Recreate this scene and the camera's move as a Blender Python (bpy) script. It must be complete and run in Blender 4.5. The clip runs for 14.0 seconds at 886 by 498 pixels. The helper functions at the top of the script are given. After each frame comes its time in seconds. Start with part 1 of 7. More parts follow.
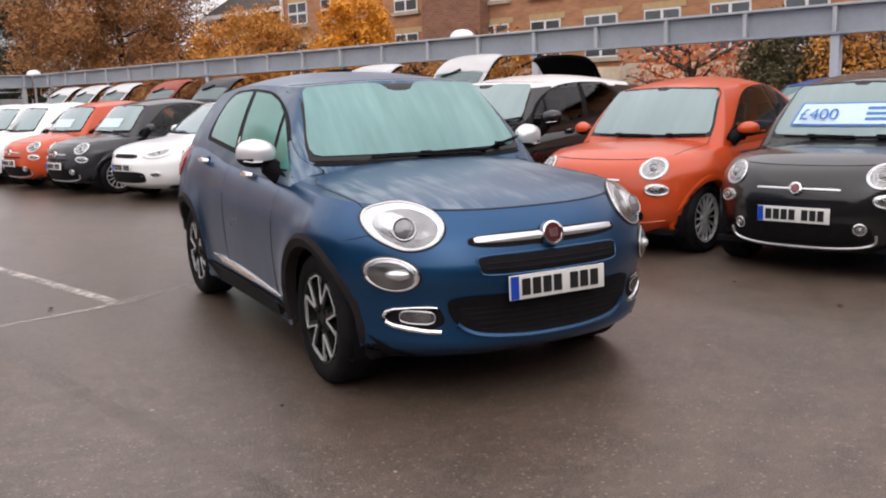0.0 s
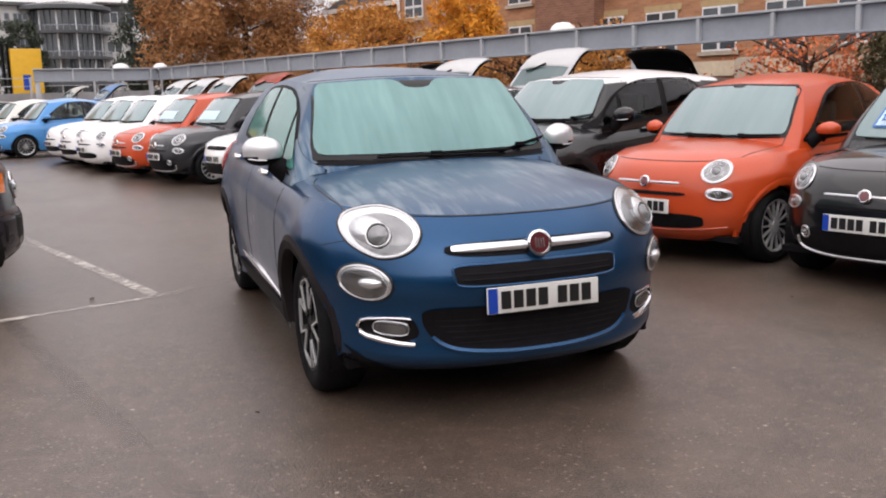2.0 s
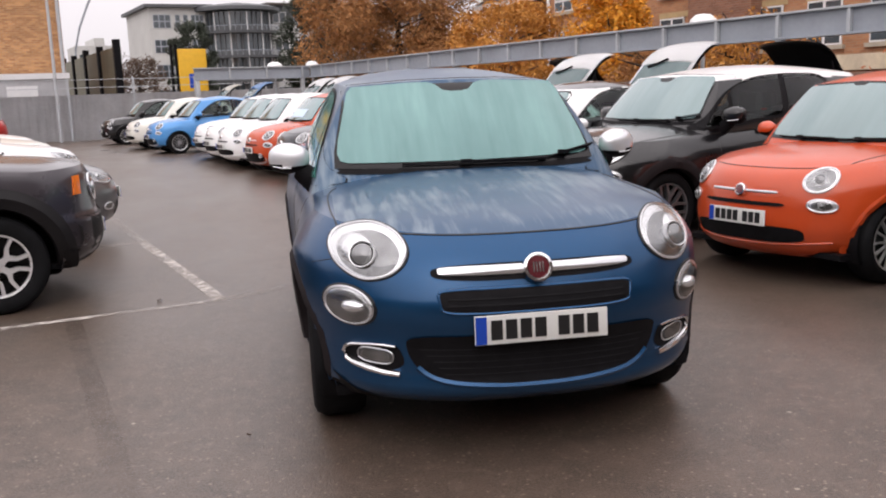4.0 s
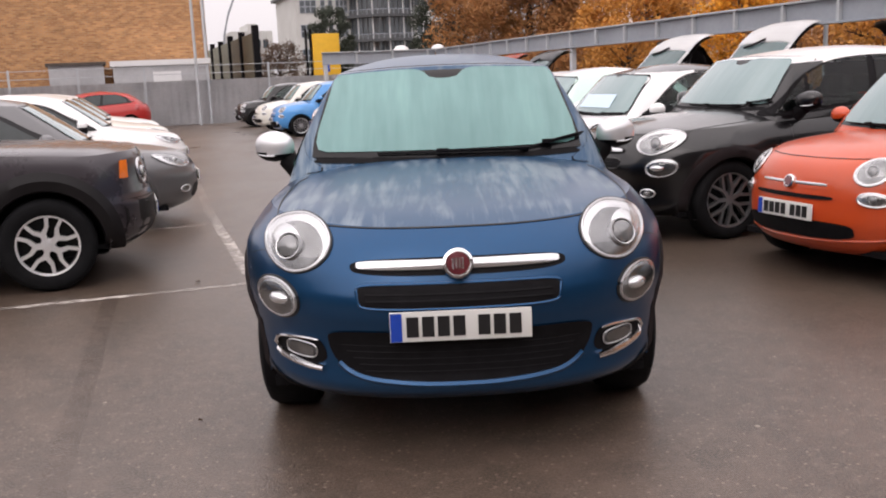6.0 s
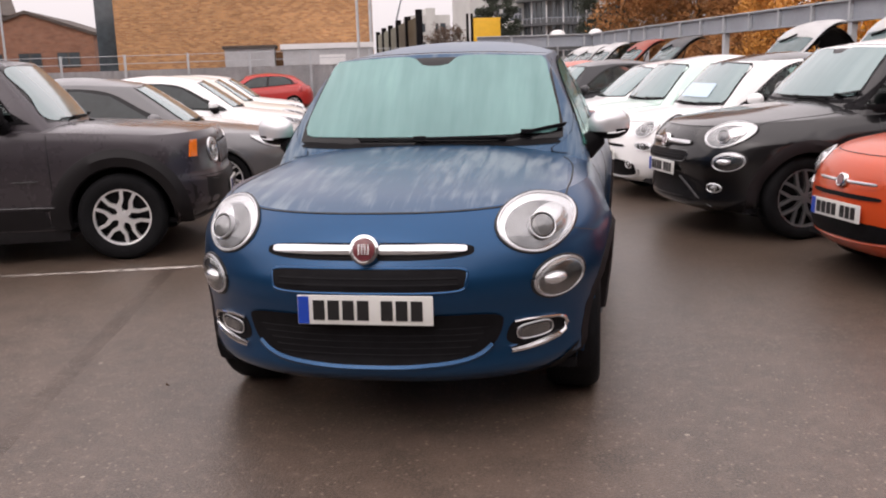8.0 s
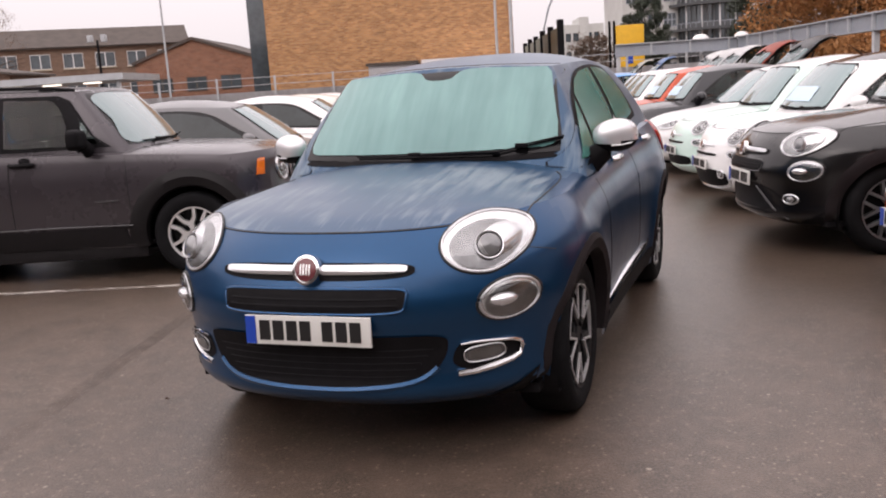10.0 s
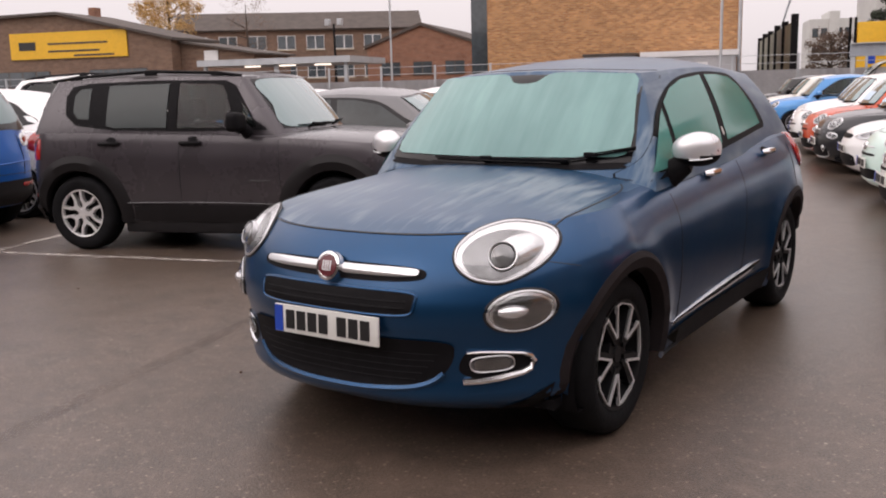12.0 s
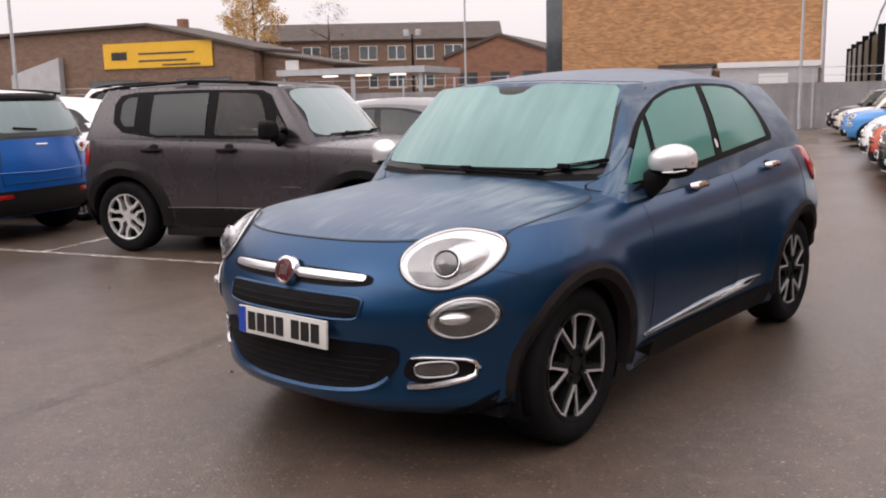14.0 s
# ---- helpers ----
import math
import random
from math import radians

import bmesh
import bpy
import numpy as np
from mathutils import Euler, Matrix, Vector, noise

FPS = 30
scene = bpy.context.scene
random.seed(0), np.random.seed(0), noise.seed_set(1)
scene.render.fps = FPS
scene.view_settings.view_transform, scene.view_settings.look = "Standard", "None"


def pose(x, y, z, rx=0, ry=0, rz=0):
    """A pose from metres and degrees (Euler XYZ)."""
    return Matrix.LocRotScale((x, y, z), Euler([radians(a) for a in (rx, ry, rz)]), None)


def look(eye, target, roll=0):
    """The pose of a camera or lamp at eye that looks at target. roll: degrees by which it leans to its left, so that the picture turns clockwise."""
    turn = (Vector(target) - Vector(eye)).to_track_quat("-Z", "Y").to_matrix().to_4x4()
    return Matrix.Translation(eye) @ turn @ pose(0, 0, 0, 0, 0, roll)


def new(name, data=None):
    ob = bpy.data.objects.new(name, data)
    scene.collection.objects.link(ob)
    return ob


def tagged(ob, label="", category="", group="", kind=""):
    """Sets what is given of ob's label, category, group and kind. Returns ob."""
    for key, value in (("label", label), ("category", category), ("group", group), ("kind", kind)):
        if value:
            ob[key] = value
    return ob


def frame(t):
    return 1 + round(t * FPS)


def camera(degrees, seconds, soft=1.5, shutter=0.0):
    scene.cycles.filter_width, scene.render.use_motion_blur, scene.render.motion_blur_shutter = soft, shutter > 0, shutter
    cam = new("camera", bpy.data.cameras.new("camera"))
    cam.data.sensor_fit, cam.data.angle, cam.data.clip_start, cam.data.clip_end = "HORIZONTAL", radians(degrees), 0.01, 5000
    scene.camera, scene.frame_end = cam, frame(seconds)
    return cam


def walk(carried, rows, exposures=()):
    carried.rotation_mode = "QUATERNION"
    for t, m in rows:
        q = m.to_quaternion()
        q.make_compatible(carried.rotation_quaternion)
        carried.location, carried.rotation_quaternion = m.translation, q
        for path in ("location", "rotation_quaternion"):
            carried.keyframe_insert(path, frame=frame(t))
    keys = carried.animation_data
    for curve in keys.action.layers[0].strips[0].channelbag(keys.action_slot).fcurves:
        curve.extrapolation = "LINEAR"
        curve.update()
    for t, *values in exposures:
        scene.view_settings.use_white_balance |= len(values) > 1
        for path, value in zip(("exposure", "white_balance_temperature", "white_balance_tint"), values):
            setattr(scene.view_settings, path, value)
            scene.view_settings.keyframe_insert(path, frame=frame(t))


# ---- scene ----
cam = camera(51.7, 14.0, soft=2.0)
PATH = [
    (0, (-2.368, -4.227, 1.426), (-1.447, -2.484, 1.088), -2.0),
    (0.5, (-2.269, -4.254, 1.415), (-1.418, -2.479, 1.062), -2.1),
    (1, (-2.094, -4.235, 1.409), (-1.277, -2.442, 1.07), -1.6),
    (1.5, (-1.907, -4.233, 1.429), (-1.145, -2.418, 1.079), -2.6),
    (2, (-1.685, -4.272, 1.43), (-1.014, -2.42, 1.086), -1.7),
    (2.5, (-1.504, -4.251, 1.425), (-0.893, -2.381, 1.065), -2.0),
    (3, (-1.313, -4.172, 1.432), (-0.776, -2.28, 1.065), -1.8),
    (3.5, (-1.155, -4.128, 1.436), (-0.676, -2.222, 1.066), -3.1),
    (4, (-0.927, -4.111, 1.454), (-0.594, -2.169, 1.11), -2.1),
    (4.2, (-0.855, -4.116, 1.464), (-0.548, -2.168, 1.13), -1.4),
    (6.3, (0.065, -4.071, 1.438), (0.025, -2.106, 1.068), -3.0),
    (6.5, (0.163, -4.048, 1.409), (0.09, -2.082, 1.049), -3.0),
    (7, (0.386, -4.041, 1.432), (0.247, -2.079, 1.069), -1.1),
    (7.5, (0.678, -4.072, 1.427), (0.397, -2.126, 1.057), -2.2),
    (8, (0.897, -4.048, 1.432), (0.539, -2.119, 1.044), -1.9),
    (8.2, (0.964, -4.004, 1.418), (0.57, -2.078, 1.047), -2.5),
    (10.3, (1.738, -3.662, 1.41), (0.993, -1.841, 1.051), -2.5),
    (10.5, (1.791, -3.591, 1.423), (1.008, -1.787, 1.058), -1.6),
    (11, (1.93, -3.538, 1.448), (1.026, -1.785, 1.116), -2.6),
    (11.5, (2.154, -3.468, 1.434), (1.107, -1.795, 1.112), -2.4),
    (12, (2.303, -3.405, 1.442), (1.19, -1.781, 1.092), -1.5),
    (12.5, (2.369, -3.298, 1.438), (1.228, -1.688, 1.111), -1.1),
    (13, (2.507, -3.222, 1.433), (1.31, -1.65, 1.12), -2.1),
    (13.5, (2.669, -3.189, 1.438), (1.423, -1.661, 1.101), -0.4),
    (14, (2.746, -3.165, 1.434), (1.489, -1.644, 1.109), -1.2),
]
walk(cam, [(t, look(eye, target, roll)) for t, eye, target, roll in PATH], [(0, 0.24, 6720, 16), (4, 0.24, 6760, 17), (8, 0.26, 6980, 20), (10.5, 0.24, 6980, 21), (11.5, 0.06, 7050, 20), (12.5, 0.20, 7000, 20), (14, 0.24, 6980, 19)])

# ---- light ----
world = bpy.data.worlds.new("world")
scene.world = world
world.use_nodes = True
wn, wl = world.node_tree.nodes, world.node_tree.links
sky = wn.new("ShaderNodeTexSky")
sky.sky_type, sky.sun_disc = "NISHITA", False
sky.sun_elevation, sky.sun_rotation = radians(35), radians(200)
sky.air_density, sky.dust_density = 1.0, 3.0
hs = wn.new("ShaderNodeHueSaturation")
hs.inputs["Saturation"].default_value = 0.10
wl.new(sky.outputs[0], hs.inputs["Color"])
cloud = wn.new("ShaderNodeMix")
cloud.data_type = "RGBA"
cloud.inputs[0].default_value = 0.75
cloud.inputs[7].default_value = (8.6, 8.6, 9.0, 1)
wl.new(hs.outputs[0], cloud.inputs[6])
# an overcast sky: brighter overhead than at the horizon
wtc, wsep, wmap, wmul = wn.new("ShaderNodeTexCoord"), wn.new("ShaderNodeSeparateXYZ"), wn.new("ShaderNodeMapRange"), wn.new("ShaderNodeVectorMath")
wl.new(wtc.outputs["Generated"], wsep.inputs[0])
wl.new(wsep.outputs[2], wmap.inputs[0])
wmap.inputs[3].default_value, wmap.inputs[4].default_value = 0.62, 1.27
wmul.operation = "MULTIPLY"
wl.new(cloud.outputs[2], wmul.inputs[0])
wl.new(wmap.outputs[0], wmul.inputs[1])
bg = wn["Background"]
bg.inputs["Strength"].default_value = 0.158
wl.new(wmul.outputs[0], bg.inputs["Color"])
sun = new("sun", bpy.data.lights.new("sun", "SUN"))
sun.data.energy, sun.data.angle, sun.data.color = 0.85, radians(110), (1.0, 0.97, 0.93)
sun.matrix_world = look((0, 0, 30), (5, 8, 0))

# ---- materials ----


def mat(name, color, rough=0.5, metal=0.0, coat=0.0, vary=0.15, scale=6.0, bump=0.0, bscale=60.0, spec=0.5, trans=0.0, rvary=0.0, alpha=1.0, stretch=(1, 1, 1), color2=None):
    m = bpy.data.materials.new(name)
    m.use_nodes = True
    n, l = m.node_tree.nodes, m.node_tree.links
    p = n["Principled BSDF"]
    p.inputs["Roughness"].default_value, p.inputs["Metallic"].default_value = rough, metal
    p.inputs["Coat Weight"].default_value, p.inputs["Coat Roughness"].default_value = coat, 0.06
    p.inputs["Specular IOR Level"].default_value = spec
    p.inputs["Transmission Weight"].default_value = trans
    p.inputs["Alpha"].default_value = alpha
    p.inputs["Base Color"].default_value = (*color, 1)
    tc = n.new("ShaderNodeTexCoord")
    mp = n.new("ShaderNodeMapping")
    mp.inputs["Scale"].default_value = stretch
    l.new(tc.outputs["Object"], mp.inputs["Vector"])
    if vary > 0 or rvary > 0:
        a, b = n.new("ShaderNodeTexNoise"), n.new("ShaderNodeTexNoise")
        a.inputs["Scale"].default_value, b.inputs["Scale"].default_value = scale, scale * 9
        a.inputs["Detail"].default_value = 5
        l.new(mp.outputs[0], a.inputs["Vector"])
        l.new(mp.outputs[0], b.inputs["Vector"])
        add = n.new("ShaderNodeMath")
        add.operation = "MULTIPLY_ADD"
        add.inputs[1].default_value = 0.35
        l.new(b.outputs[0], add.inputs[0])
        l.new(a.outputs[0], add.inputs[2])
        ramp = n.new("ShaderNodeMapRange")
        ramp.inputs[1].default_value, ramp.inputs[2].default_value = 0.35, 1.0
        l.new(add.outputs[0], ramp.inputs[0])
        mix = n.new("ShaderNodeMix")
        mix.data_type = "RGBA"
        mix.inputs[6].default_value = (*[c * (1 - vary) for c in color], 1)
        mix.inputs[7].default_value = (*color2, 1) if color2 else (*[min(1, c * (1 + vary)) for c in color], 1)
        l.new(ramp.outputs[0], mix.inputs[0])
        l.new(mix.outputs[2], p.inputs["Base Color"])
        if rvary > 0:
            rr = n.new("ShaderNodeMapRange")
            rr.inputs[3].default_value, rr.inputs[4].default_value = max(0.02, rough - rvary), rough + rvary
            l.new(ramp.outputs[0], rr.inputs[0])
            l.new(rr.outputs[0], p.inputs["Roughness"])
    if bump > 0:
        t = n.new("ShaderNodeTexNoise")
        t.inputs["Scale"].default_value, t.inputs["Detail"].default_value = bscale, 4
        l.new(mp.outputs[0], t.inputs["Vector"])
        bp = n.new("ShaderNodeBump")
        bp.inputs["Strength"].default_value, bp.inputs["Distance"].default_value = bump, 0.01
        l.new(t.outputs[0], bp.inputs["Height"])
        l.new(bp.outputs[0], p.inputs["Normal"])
    return m


def paint(name, color, metal=0.0, rough=0.35, coat=0.8, vary=0.06, spec=0.3, haze=0.15):
    m = mat(name, color, rough, metal, coat, vary, 2.5, 0.03, 220, rvary=0.06, spec=spec)
    m.node_tree.nodes["Principled BSDF"].inputs["Coat Roughness"].default_value = haze
    return m


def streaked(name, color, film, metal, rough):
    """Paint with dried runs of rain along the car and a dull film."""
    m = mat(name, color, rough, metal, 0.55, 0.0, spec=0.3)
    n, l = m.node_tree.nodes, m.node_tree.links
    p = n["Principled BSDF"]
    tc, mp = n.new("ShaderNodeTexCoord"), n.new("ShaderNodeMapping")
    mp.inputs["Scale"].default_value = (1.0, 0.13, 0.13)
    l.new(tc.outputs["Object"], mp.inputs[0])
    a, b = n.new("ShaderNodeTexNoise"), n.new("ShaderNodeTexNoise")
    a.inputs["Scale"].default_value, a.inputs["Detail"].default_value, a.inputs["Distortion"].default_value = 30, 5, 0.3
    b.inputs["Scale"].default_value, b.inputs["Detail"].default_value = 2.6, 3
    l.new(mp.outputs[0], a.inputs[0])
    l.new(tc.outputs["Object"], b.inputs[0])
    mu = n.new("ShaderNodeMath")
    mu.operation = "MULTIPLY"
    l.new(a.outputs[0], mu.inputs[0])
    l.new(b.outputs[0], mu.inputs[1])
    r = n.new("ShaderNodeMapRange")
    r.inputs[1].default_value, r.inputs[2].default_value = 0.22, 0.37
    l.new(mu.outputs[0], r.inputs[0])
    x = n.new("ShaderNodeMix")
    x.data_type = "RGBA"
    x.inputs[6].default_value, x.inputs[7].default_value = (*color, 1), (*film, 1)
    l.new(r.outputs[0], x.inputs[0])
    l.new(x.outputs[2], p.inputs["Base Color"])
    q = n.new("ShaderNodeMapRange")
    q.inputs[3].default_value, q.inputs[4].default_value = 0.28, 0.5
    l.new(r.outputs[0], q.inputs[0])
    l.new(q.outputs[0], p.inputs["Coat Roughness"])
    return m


def see_through(name, tint, gloss=0.12):
    """Clear or tinted glass: a sharp reflection over what lies behind."""
    m = bpy.data.materials.new(name)
    m.use_nodes = True
    n, l = m.node_tree.nodes, m.node_tree.links
    n.remove(n["Principled BSDF"])
    t, g, f, x = n.new("ShaderNodeBsdfTransparent"), n.new("ShaderNodeBsdfGlossy"), n.new("ShaderNodeLayerWeight"), n.new("ShaderNodeMixShader")
    t.inputs[0].default_value = (*tint, 1)
    g.inputs["Roughness"].default_value = 0.04
    f.inputs[0].default_value = 0.5
    w = n.new("ShaderNodeMath")
    w.operation = "POWER"
    w.inputs[1].default_value = 4.0
    l.new(f.outputs["Facing"], w.inputs[0])
    a = n.new("ShaderNodeMath")
    a.operation = "MULTIPLY_ADD"
    a.use_clamp = True
    a.inputs[1].default_value = 0.85
    a.inputs[2].default_value = gloss + 0.03
    l.new(w.outputs[0], a.inputs[0])
    l.new(a.outputs[0], x.inputs[0])
    l.new(t.outputs[0], x.inputs[1])
    l.new(g.outputs[0], x.inputs[2])
    l.new(x.outputs[0], n["Material Output"].inputs[0])
    return m


def fogged(name, color, dark, coat=1.0, spec=0.6):
    """Car glass in a mottled colour: inside mist with running drops; on pale glass, reflected sky."""
    m = mat(name, color, 0.10, 0.0, coat, 0.0, spec=spec)
    n, l = m.node_tree.nodes, m.node_tree.links
    p = n["Principled BSDF"]
    tc = n.new("ShaderNodeTexCoord")
    mp = n.new("ShaderNodeMapping")
    mp.inputs["Scale"].default_value = (1.0, 0.12, 0.12)
    l.new(tc.outputs["Object"], mp.inputs[0])
    a = n.new("ShaderNodeTexNoise")
    a.inputs["Scale"].default_value, a.inputs["Detail"].default_value, a.inputs["Roughness"].default_value = 11, 3, 0.6
    l.new(mp.outputs[0], a.inputs[0])
    b = n.new("ShaderNodeTexNoise")
    b.inputs["Scale"].default_value, b.inputs["Detail"].default_value = 1.5, 4
    l.new(tc.outputs["Object"], b.inputs[0])
    mu = n.new("ShaderNodeMath")
    mu.operation = "MULTIPLY"
    l.new(a.outputs[0], mu.inputs[0])
    l.new(b.outputs[0], mu.inputs[1])
    r = n.new("ShaderNodeMapRange")
    r.inputs[1].default_value, r.inputs[2].default_value = 0.10, 0.44
    l.new(mu.outputs[0], r.inputs[0])
    x = n.new("ShaderNodeMix")
    x.data_type = "RGBA"
    x.inputs[6].default_value, x.inputs[7].default_value = (*dark, 1), (*color, 1)
    l.new(r.outputs[0], x.inputs[0])
    l.new(x.outputs[2], p.inputs["Base Color"])
    return m


MISTED_PRIVACY = fogged("misted_privacy_glass", (0.015, 0.027, 0.028), (0.010, 0.018, 0.019), 0.1, 0.3)
CAR_GLASS = see_through("car_glass", (0.46, 0.54, 0.53), 0.0)
INTERIOR = mat("dark_interior", (0.018, 0.018, 0.019), 0.8, vary=0.3, scale=8, spec=0.2)
SEAT = mat("grey_seat_cloth", (0.045, 0.045, 0.048), 0.9, vary=0.25, scale=30, spec=0.2)
BLACK = mat("black_plastic", (0.0080, 0.0076, 0.0088), 0.55, vary=0.3, scale=20, bump=0.1, spec=0.09)
GLOSS_BLACK = mat("gloss_black", (0.006, 0.006, 0.007), 0.2, vary=0.2, spec=0.3)
ARCH_TRIM = mat("matte_arch_trim", (0.016, 0.0125, 0.0135), 0.7, vary=0.25, scale=9, bump=0.15, bscale=90, spec=0.15)
RUBBER = mat("rubber", (0.010, 0.010, 0.011), 0.7, vary=0.3, scale=12, bump=0.3, bscale=70, spec=0.08)
CHROME = mat("chrome", (0.82, 0.82, 0.83), 0.12, 1.0, vary=0.05)
SATIN = mat("satin_chrome", (0.72, 0.73, 0.75), 0.28, 0.85, vary=0.06)
ALLOY = mat("alloy", (0.80, 0.80, 0.81), 0.30, 0.6, vary=0.1)
DARK_ALLOY = mat("dark_alloy", (0.008, 0.008, 0.009), 0.45, 0.0, vary=0.2, spec=0.2)
REFLECTOR = mat("lamp_reflector", (0.74, 0.75, 0.765), 0.22, 0.75, vary=0.15, scale=14)
BOWL = mat("lamp_bowl", (0.235, 0.24, 0.245), 0.18, 0.9, vary=0.6, scale=12)
LAMP_DARK = mat("lamp_inner", (0.12, 0.12, 0.125), 0.25, 0.6, vary=0.5, scale=22)
LENS = mat("lamp_lens", (0.20, 0.205, 0.21), 0.08, 0.3, 1.0, 0.3, 20)
CLEAR = see_through("lamp_cover", (0.97, 0.97, 0.97), 0.04)
TEAL = fogged("misted_glass", (0.168, 0.345, 0.332), (0.094, 0.222, 0.218), 0.5, 0.4)
TEAL_SIDE = fogged("misted_side_glass", (0.082, 0.265, 0.232), (0.070, 0.225, 0.197), 0.08, 0.2)
GLASS = mat("dark_glass", (0.022, 0.030, 0.031), 0.04, 0.0, 0.0, 0.5, 1.5, spec=0.5)
# opaque pale colour stands in for sky reflected on half see-through glass
PALE_GLASS = fogged("pale_sky_glass", (0.190, 0.285, 0.29), (0.150, 0.235, 0.24), 0.8)
RED_LAMP = mat("red_lamp", (0.35, 0.01, 0.01), 0.12, coat=1.0, vary=0.2, scale=30)
AMBER = mat("amber_lamp", (0.75, 0.16, 0.01), 0.15, coat=1.0, vary=0.2, scale=30)
PLATE_WHITE = mat("plate_white", (0.72, 0.72, 0.69), 0.3, vary=0.04)
PLATE_BLUE = mat("plate_blue", (0.01, 0.06, 0.42), 0.3, vary=0.05)
INK = mat("plate_ink", (0.012, 0.012, 0.013), 0.4, vary=0.1)
RED_BADGE = mat("badge_red", (0.12, 0.016, 0.022), 0.2, 0.3, coat=1.0, vary=0.2, scale=40)

# ---- geometry helpers ----


def cv(*pts):
    """A smooth curve through (x, y) points; monotone between them."""
    xs, ys = [p[0] for p in pts], [p[1] for p in pts]
    k = len(xs)
    d = [(ys[i + 1] - ys[i]) / (xs[i + 1] - xs[i]) for i in range(k - 1)]
    m = [d[0]] + [0.0 if d[i - 1] * d[i] <= 0 else 2 * d[i - 1] * d[i] / (d[i - 1] + d[i]) for i in range(1, k - 1)] + [d[-1]]

    def f(x):
        if x <= xs[0]:
            return ys[0]
        if x >= xs[-1]:
            return ys[-1]
        i = 0
        while x > xs[i + 1]:
            i += 1
        h = xs[i + 1] - xs[i]
        t = (x - xs[i]) / h
        return (2 * t**3 - 3 * t**2 + 1) * ys[i] + (t**3 - 2 * t**2 + t) * h * m[i] + (-2 * t**3 + 3 * t**2) * ys[i + 1] + (t**3 - t**2) * h * m[i + 1]

    return f


def part(name, bm, material, parent, label="", smooth=True, weld=False):
    """Links a bmesh as one mesh object under a thing or a part."""
    if weld:
        bmesh.ops.remove_doubles(bm, verts=bm.verts, dist=0.0004)
    me = bpy.data.meshes.new(name)
    bm.to_mesh(me)
    bm.free()
    if smooth:
        me.shade_smooth()
        me.set_sharp_from_angle(angle=radians(38))
    me.materials.append(material)
    ob = new(name, me)
    ob.parent = parent
    if label:
        ob["label"] = label
    return ob


def thing(name, label, category, m=None, group="", kind=""):
    ob = tagged(new(name), label, category, group, kind)
    if m is not None:
        ob.matrix_basis = m
    return ob


def box(x0, y0, z0, x1, y1, z1, bevel=0.0, bm=None):
    own = bmesh.new()
    bmesh.ops.create_cube(own, size=1)
    for v in own.verts:
        v.co = ((x0 + x1) / 2 + v.co.x * (x1 - x0), (y0 + y1) / 2 + v.co.y * (y1 - y0), (z0 + z1) / 2 + v.co.z * (z1 - z0))
    if bevel:
        bmesh.ops.bevel(own, geom=own.edges[:], offset=bevel, segments=2, affect="EDGES", profile=0.6)
    if bm is None:
        return own
    join(bm, own)
    return bm


def join(bm, other, m=None):
    if m is not None:
        bmesh.ops.transform(other, matrix=m, verts=other.verts)
    base = [bm.verts.new(v.co) for v in other.verts]
    other.verts.index_update()
    for f in other.faces:
        try:
            bm.faces.new([base[v.index] for v in f.verts])
        except ValueError:
            pass
    other.free()
    return bm


def tube(pts, radius, n=8, closed=False, bm=None, flat=1.0):
    """A tube along points; flat squeezes it along z."""
    bm = bm or bmesh.new()
    pts = [Vector(p) for p in pts]
    k = len(pts)
    rings = []
    for i, p in enumerate(pts):
        a = pts[(i - 1) % k] if closed or i > 0 else p
        b = pts[(i + 1) % k] if closed or i < k - 1 else p
        d = (b - a).normalized()
        up = Vector((0, 0, 1)) if abs(d.z) < 0.95 else Vector((0, 1, 0))
        s = d.cross(up).normalized()
        w = s.cross(d).normalized()
        r = radius[i] if isinstance(radius, (list, tuple)) else radius
        rings.append([bm.verts.new(p + r * (math.cos(t) * s + flat * math.sin(t) * w)) for t in [2 * math.pi * q / n for q in range(n)]])
    for i in range(k if closed else k - 1):
        u, v = rings[i], rings[(i + 1) % k]
        for q in range(n):
            bm.faces.new((u[q], u[(q + 1) % n], v[(q + 1) % n], v[q]))
    if not closed:
        bm.faces.new(rings[0][::-1])
        bm.faces.new(rings[-1])
    return bm


def lathe(profile, n=32, axis="x", centre=(0, 0, 0), bm=None):
    """Turns a profile of (radius, along) round an axis."""
    bm = bm or bmesh.new()
    rows = []
    for r, a in profile:
        row = []
        for q in range(n):
            t = 2 * math.pi * q / n
            c, s = r * math.cos(t), r * math.sin(t)
            co = (a, c, s) if axis == "x" else ((c, a, s) if axis == "y" else (c, s, a))
            row.append(bm.verts.new(Vector(centre) + Vector(co)))
        rows.append(row)
    for u, v in zip(rows, rows[1:]):
        for q in range(n):
            bm.faces.new((u[q], u[(q + 1) % n], v[(q + 1) % n], v[q]))
    return bm


def smooth_loop(pts, n=48):
    """A closed smooth outline through 2D points."""
    k = len(pts)
    out = []
    for i in range(k):
        p0, p1, p2, p3 = [np.array(pts[(i + d) % k], float) for d in (-1, 0, 1, 2)]
        for q in range(max(2, n // k)):
            t = q / max(2, n // k)
            out.append(tuple(0.5 * (2 * p1 + (p2 - p0) * t + (2 * p0 - 5 * p1 + 4 * p2 - p3) * t**2 + (-p0 + 3 * p1 - 3 * p2 + p3) * t**3)))
    return out


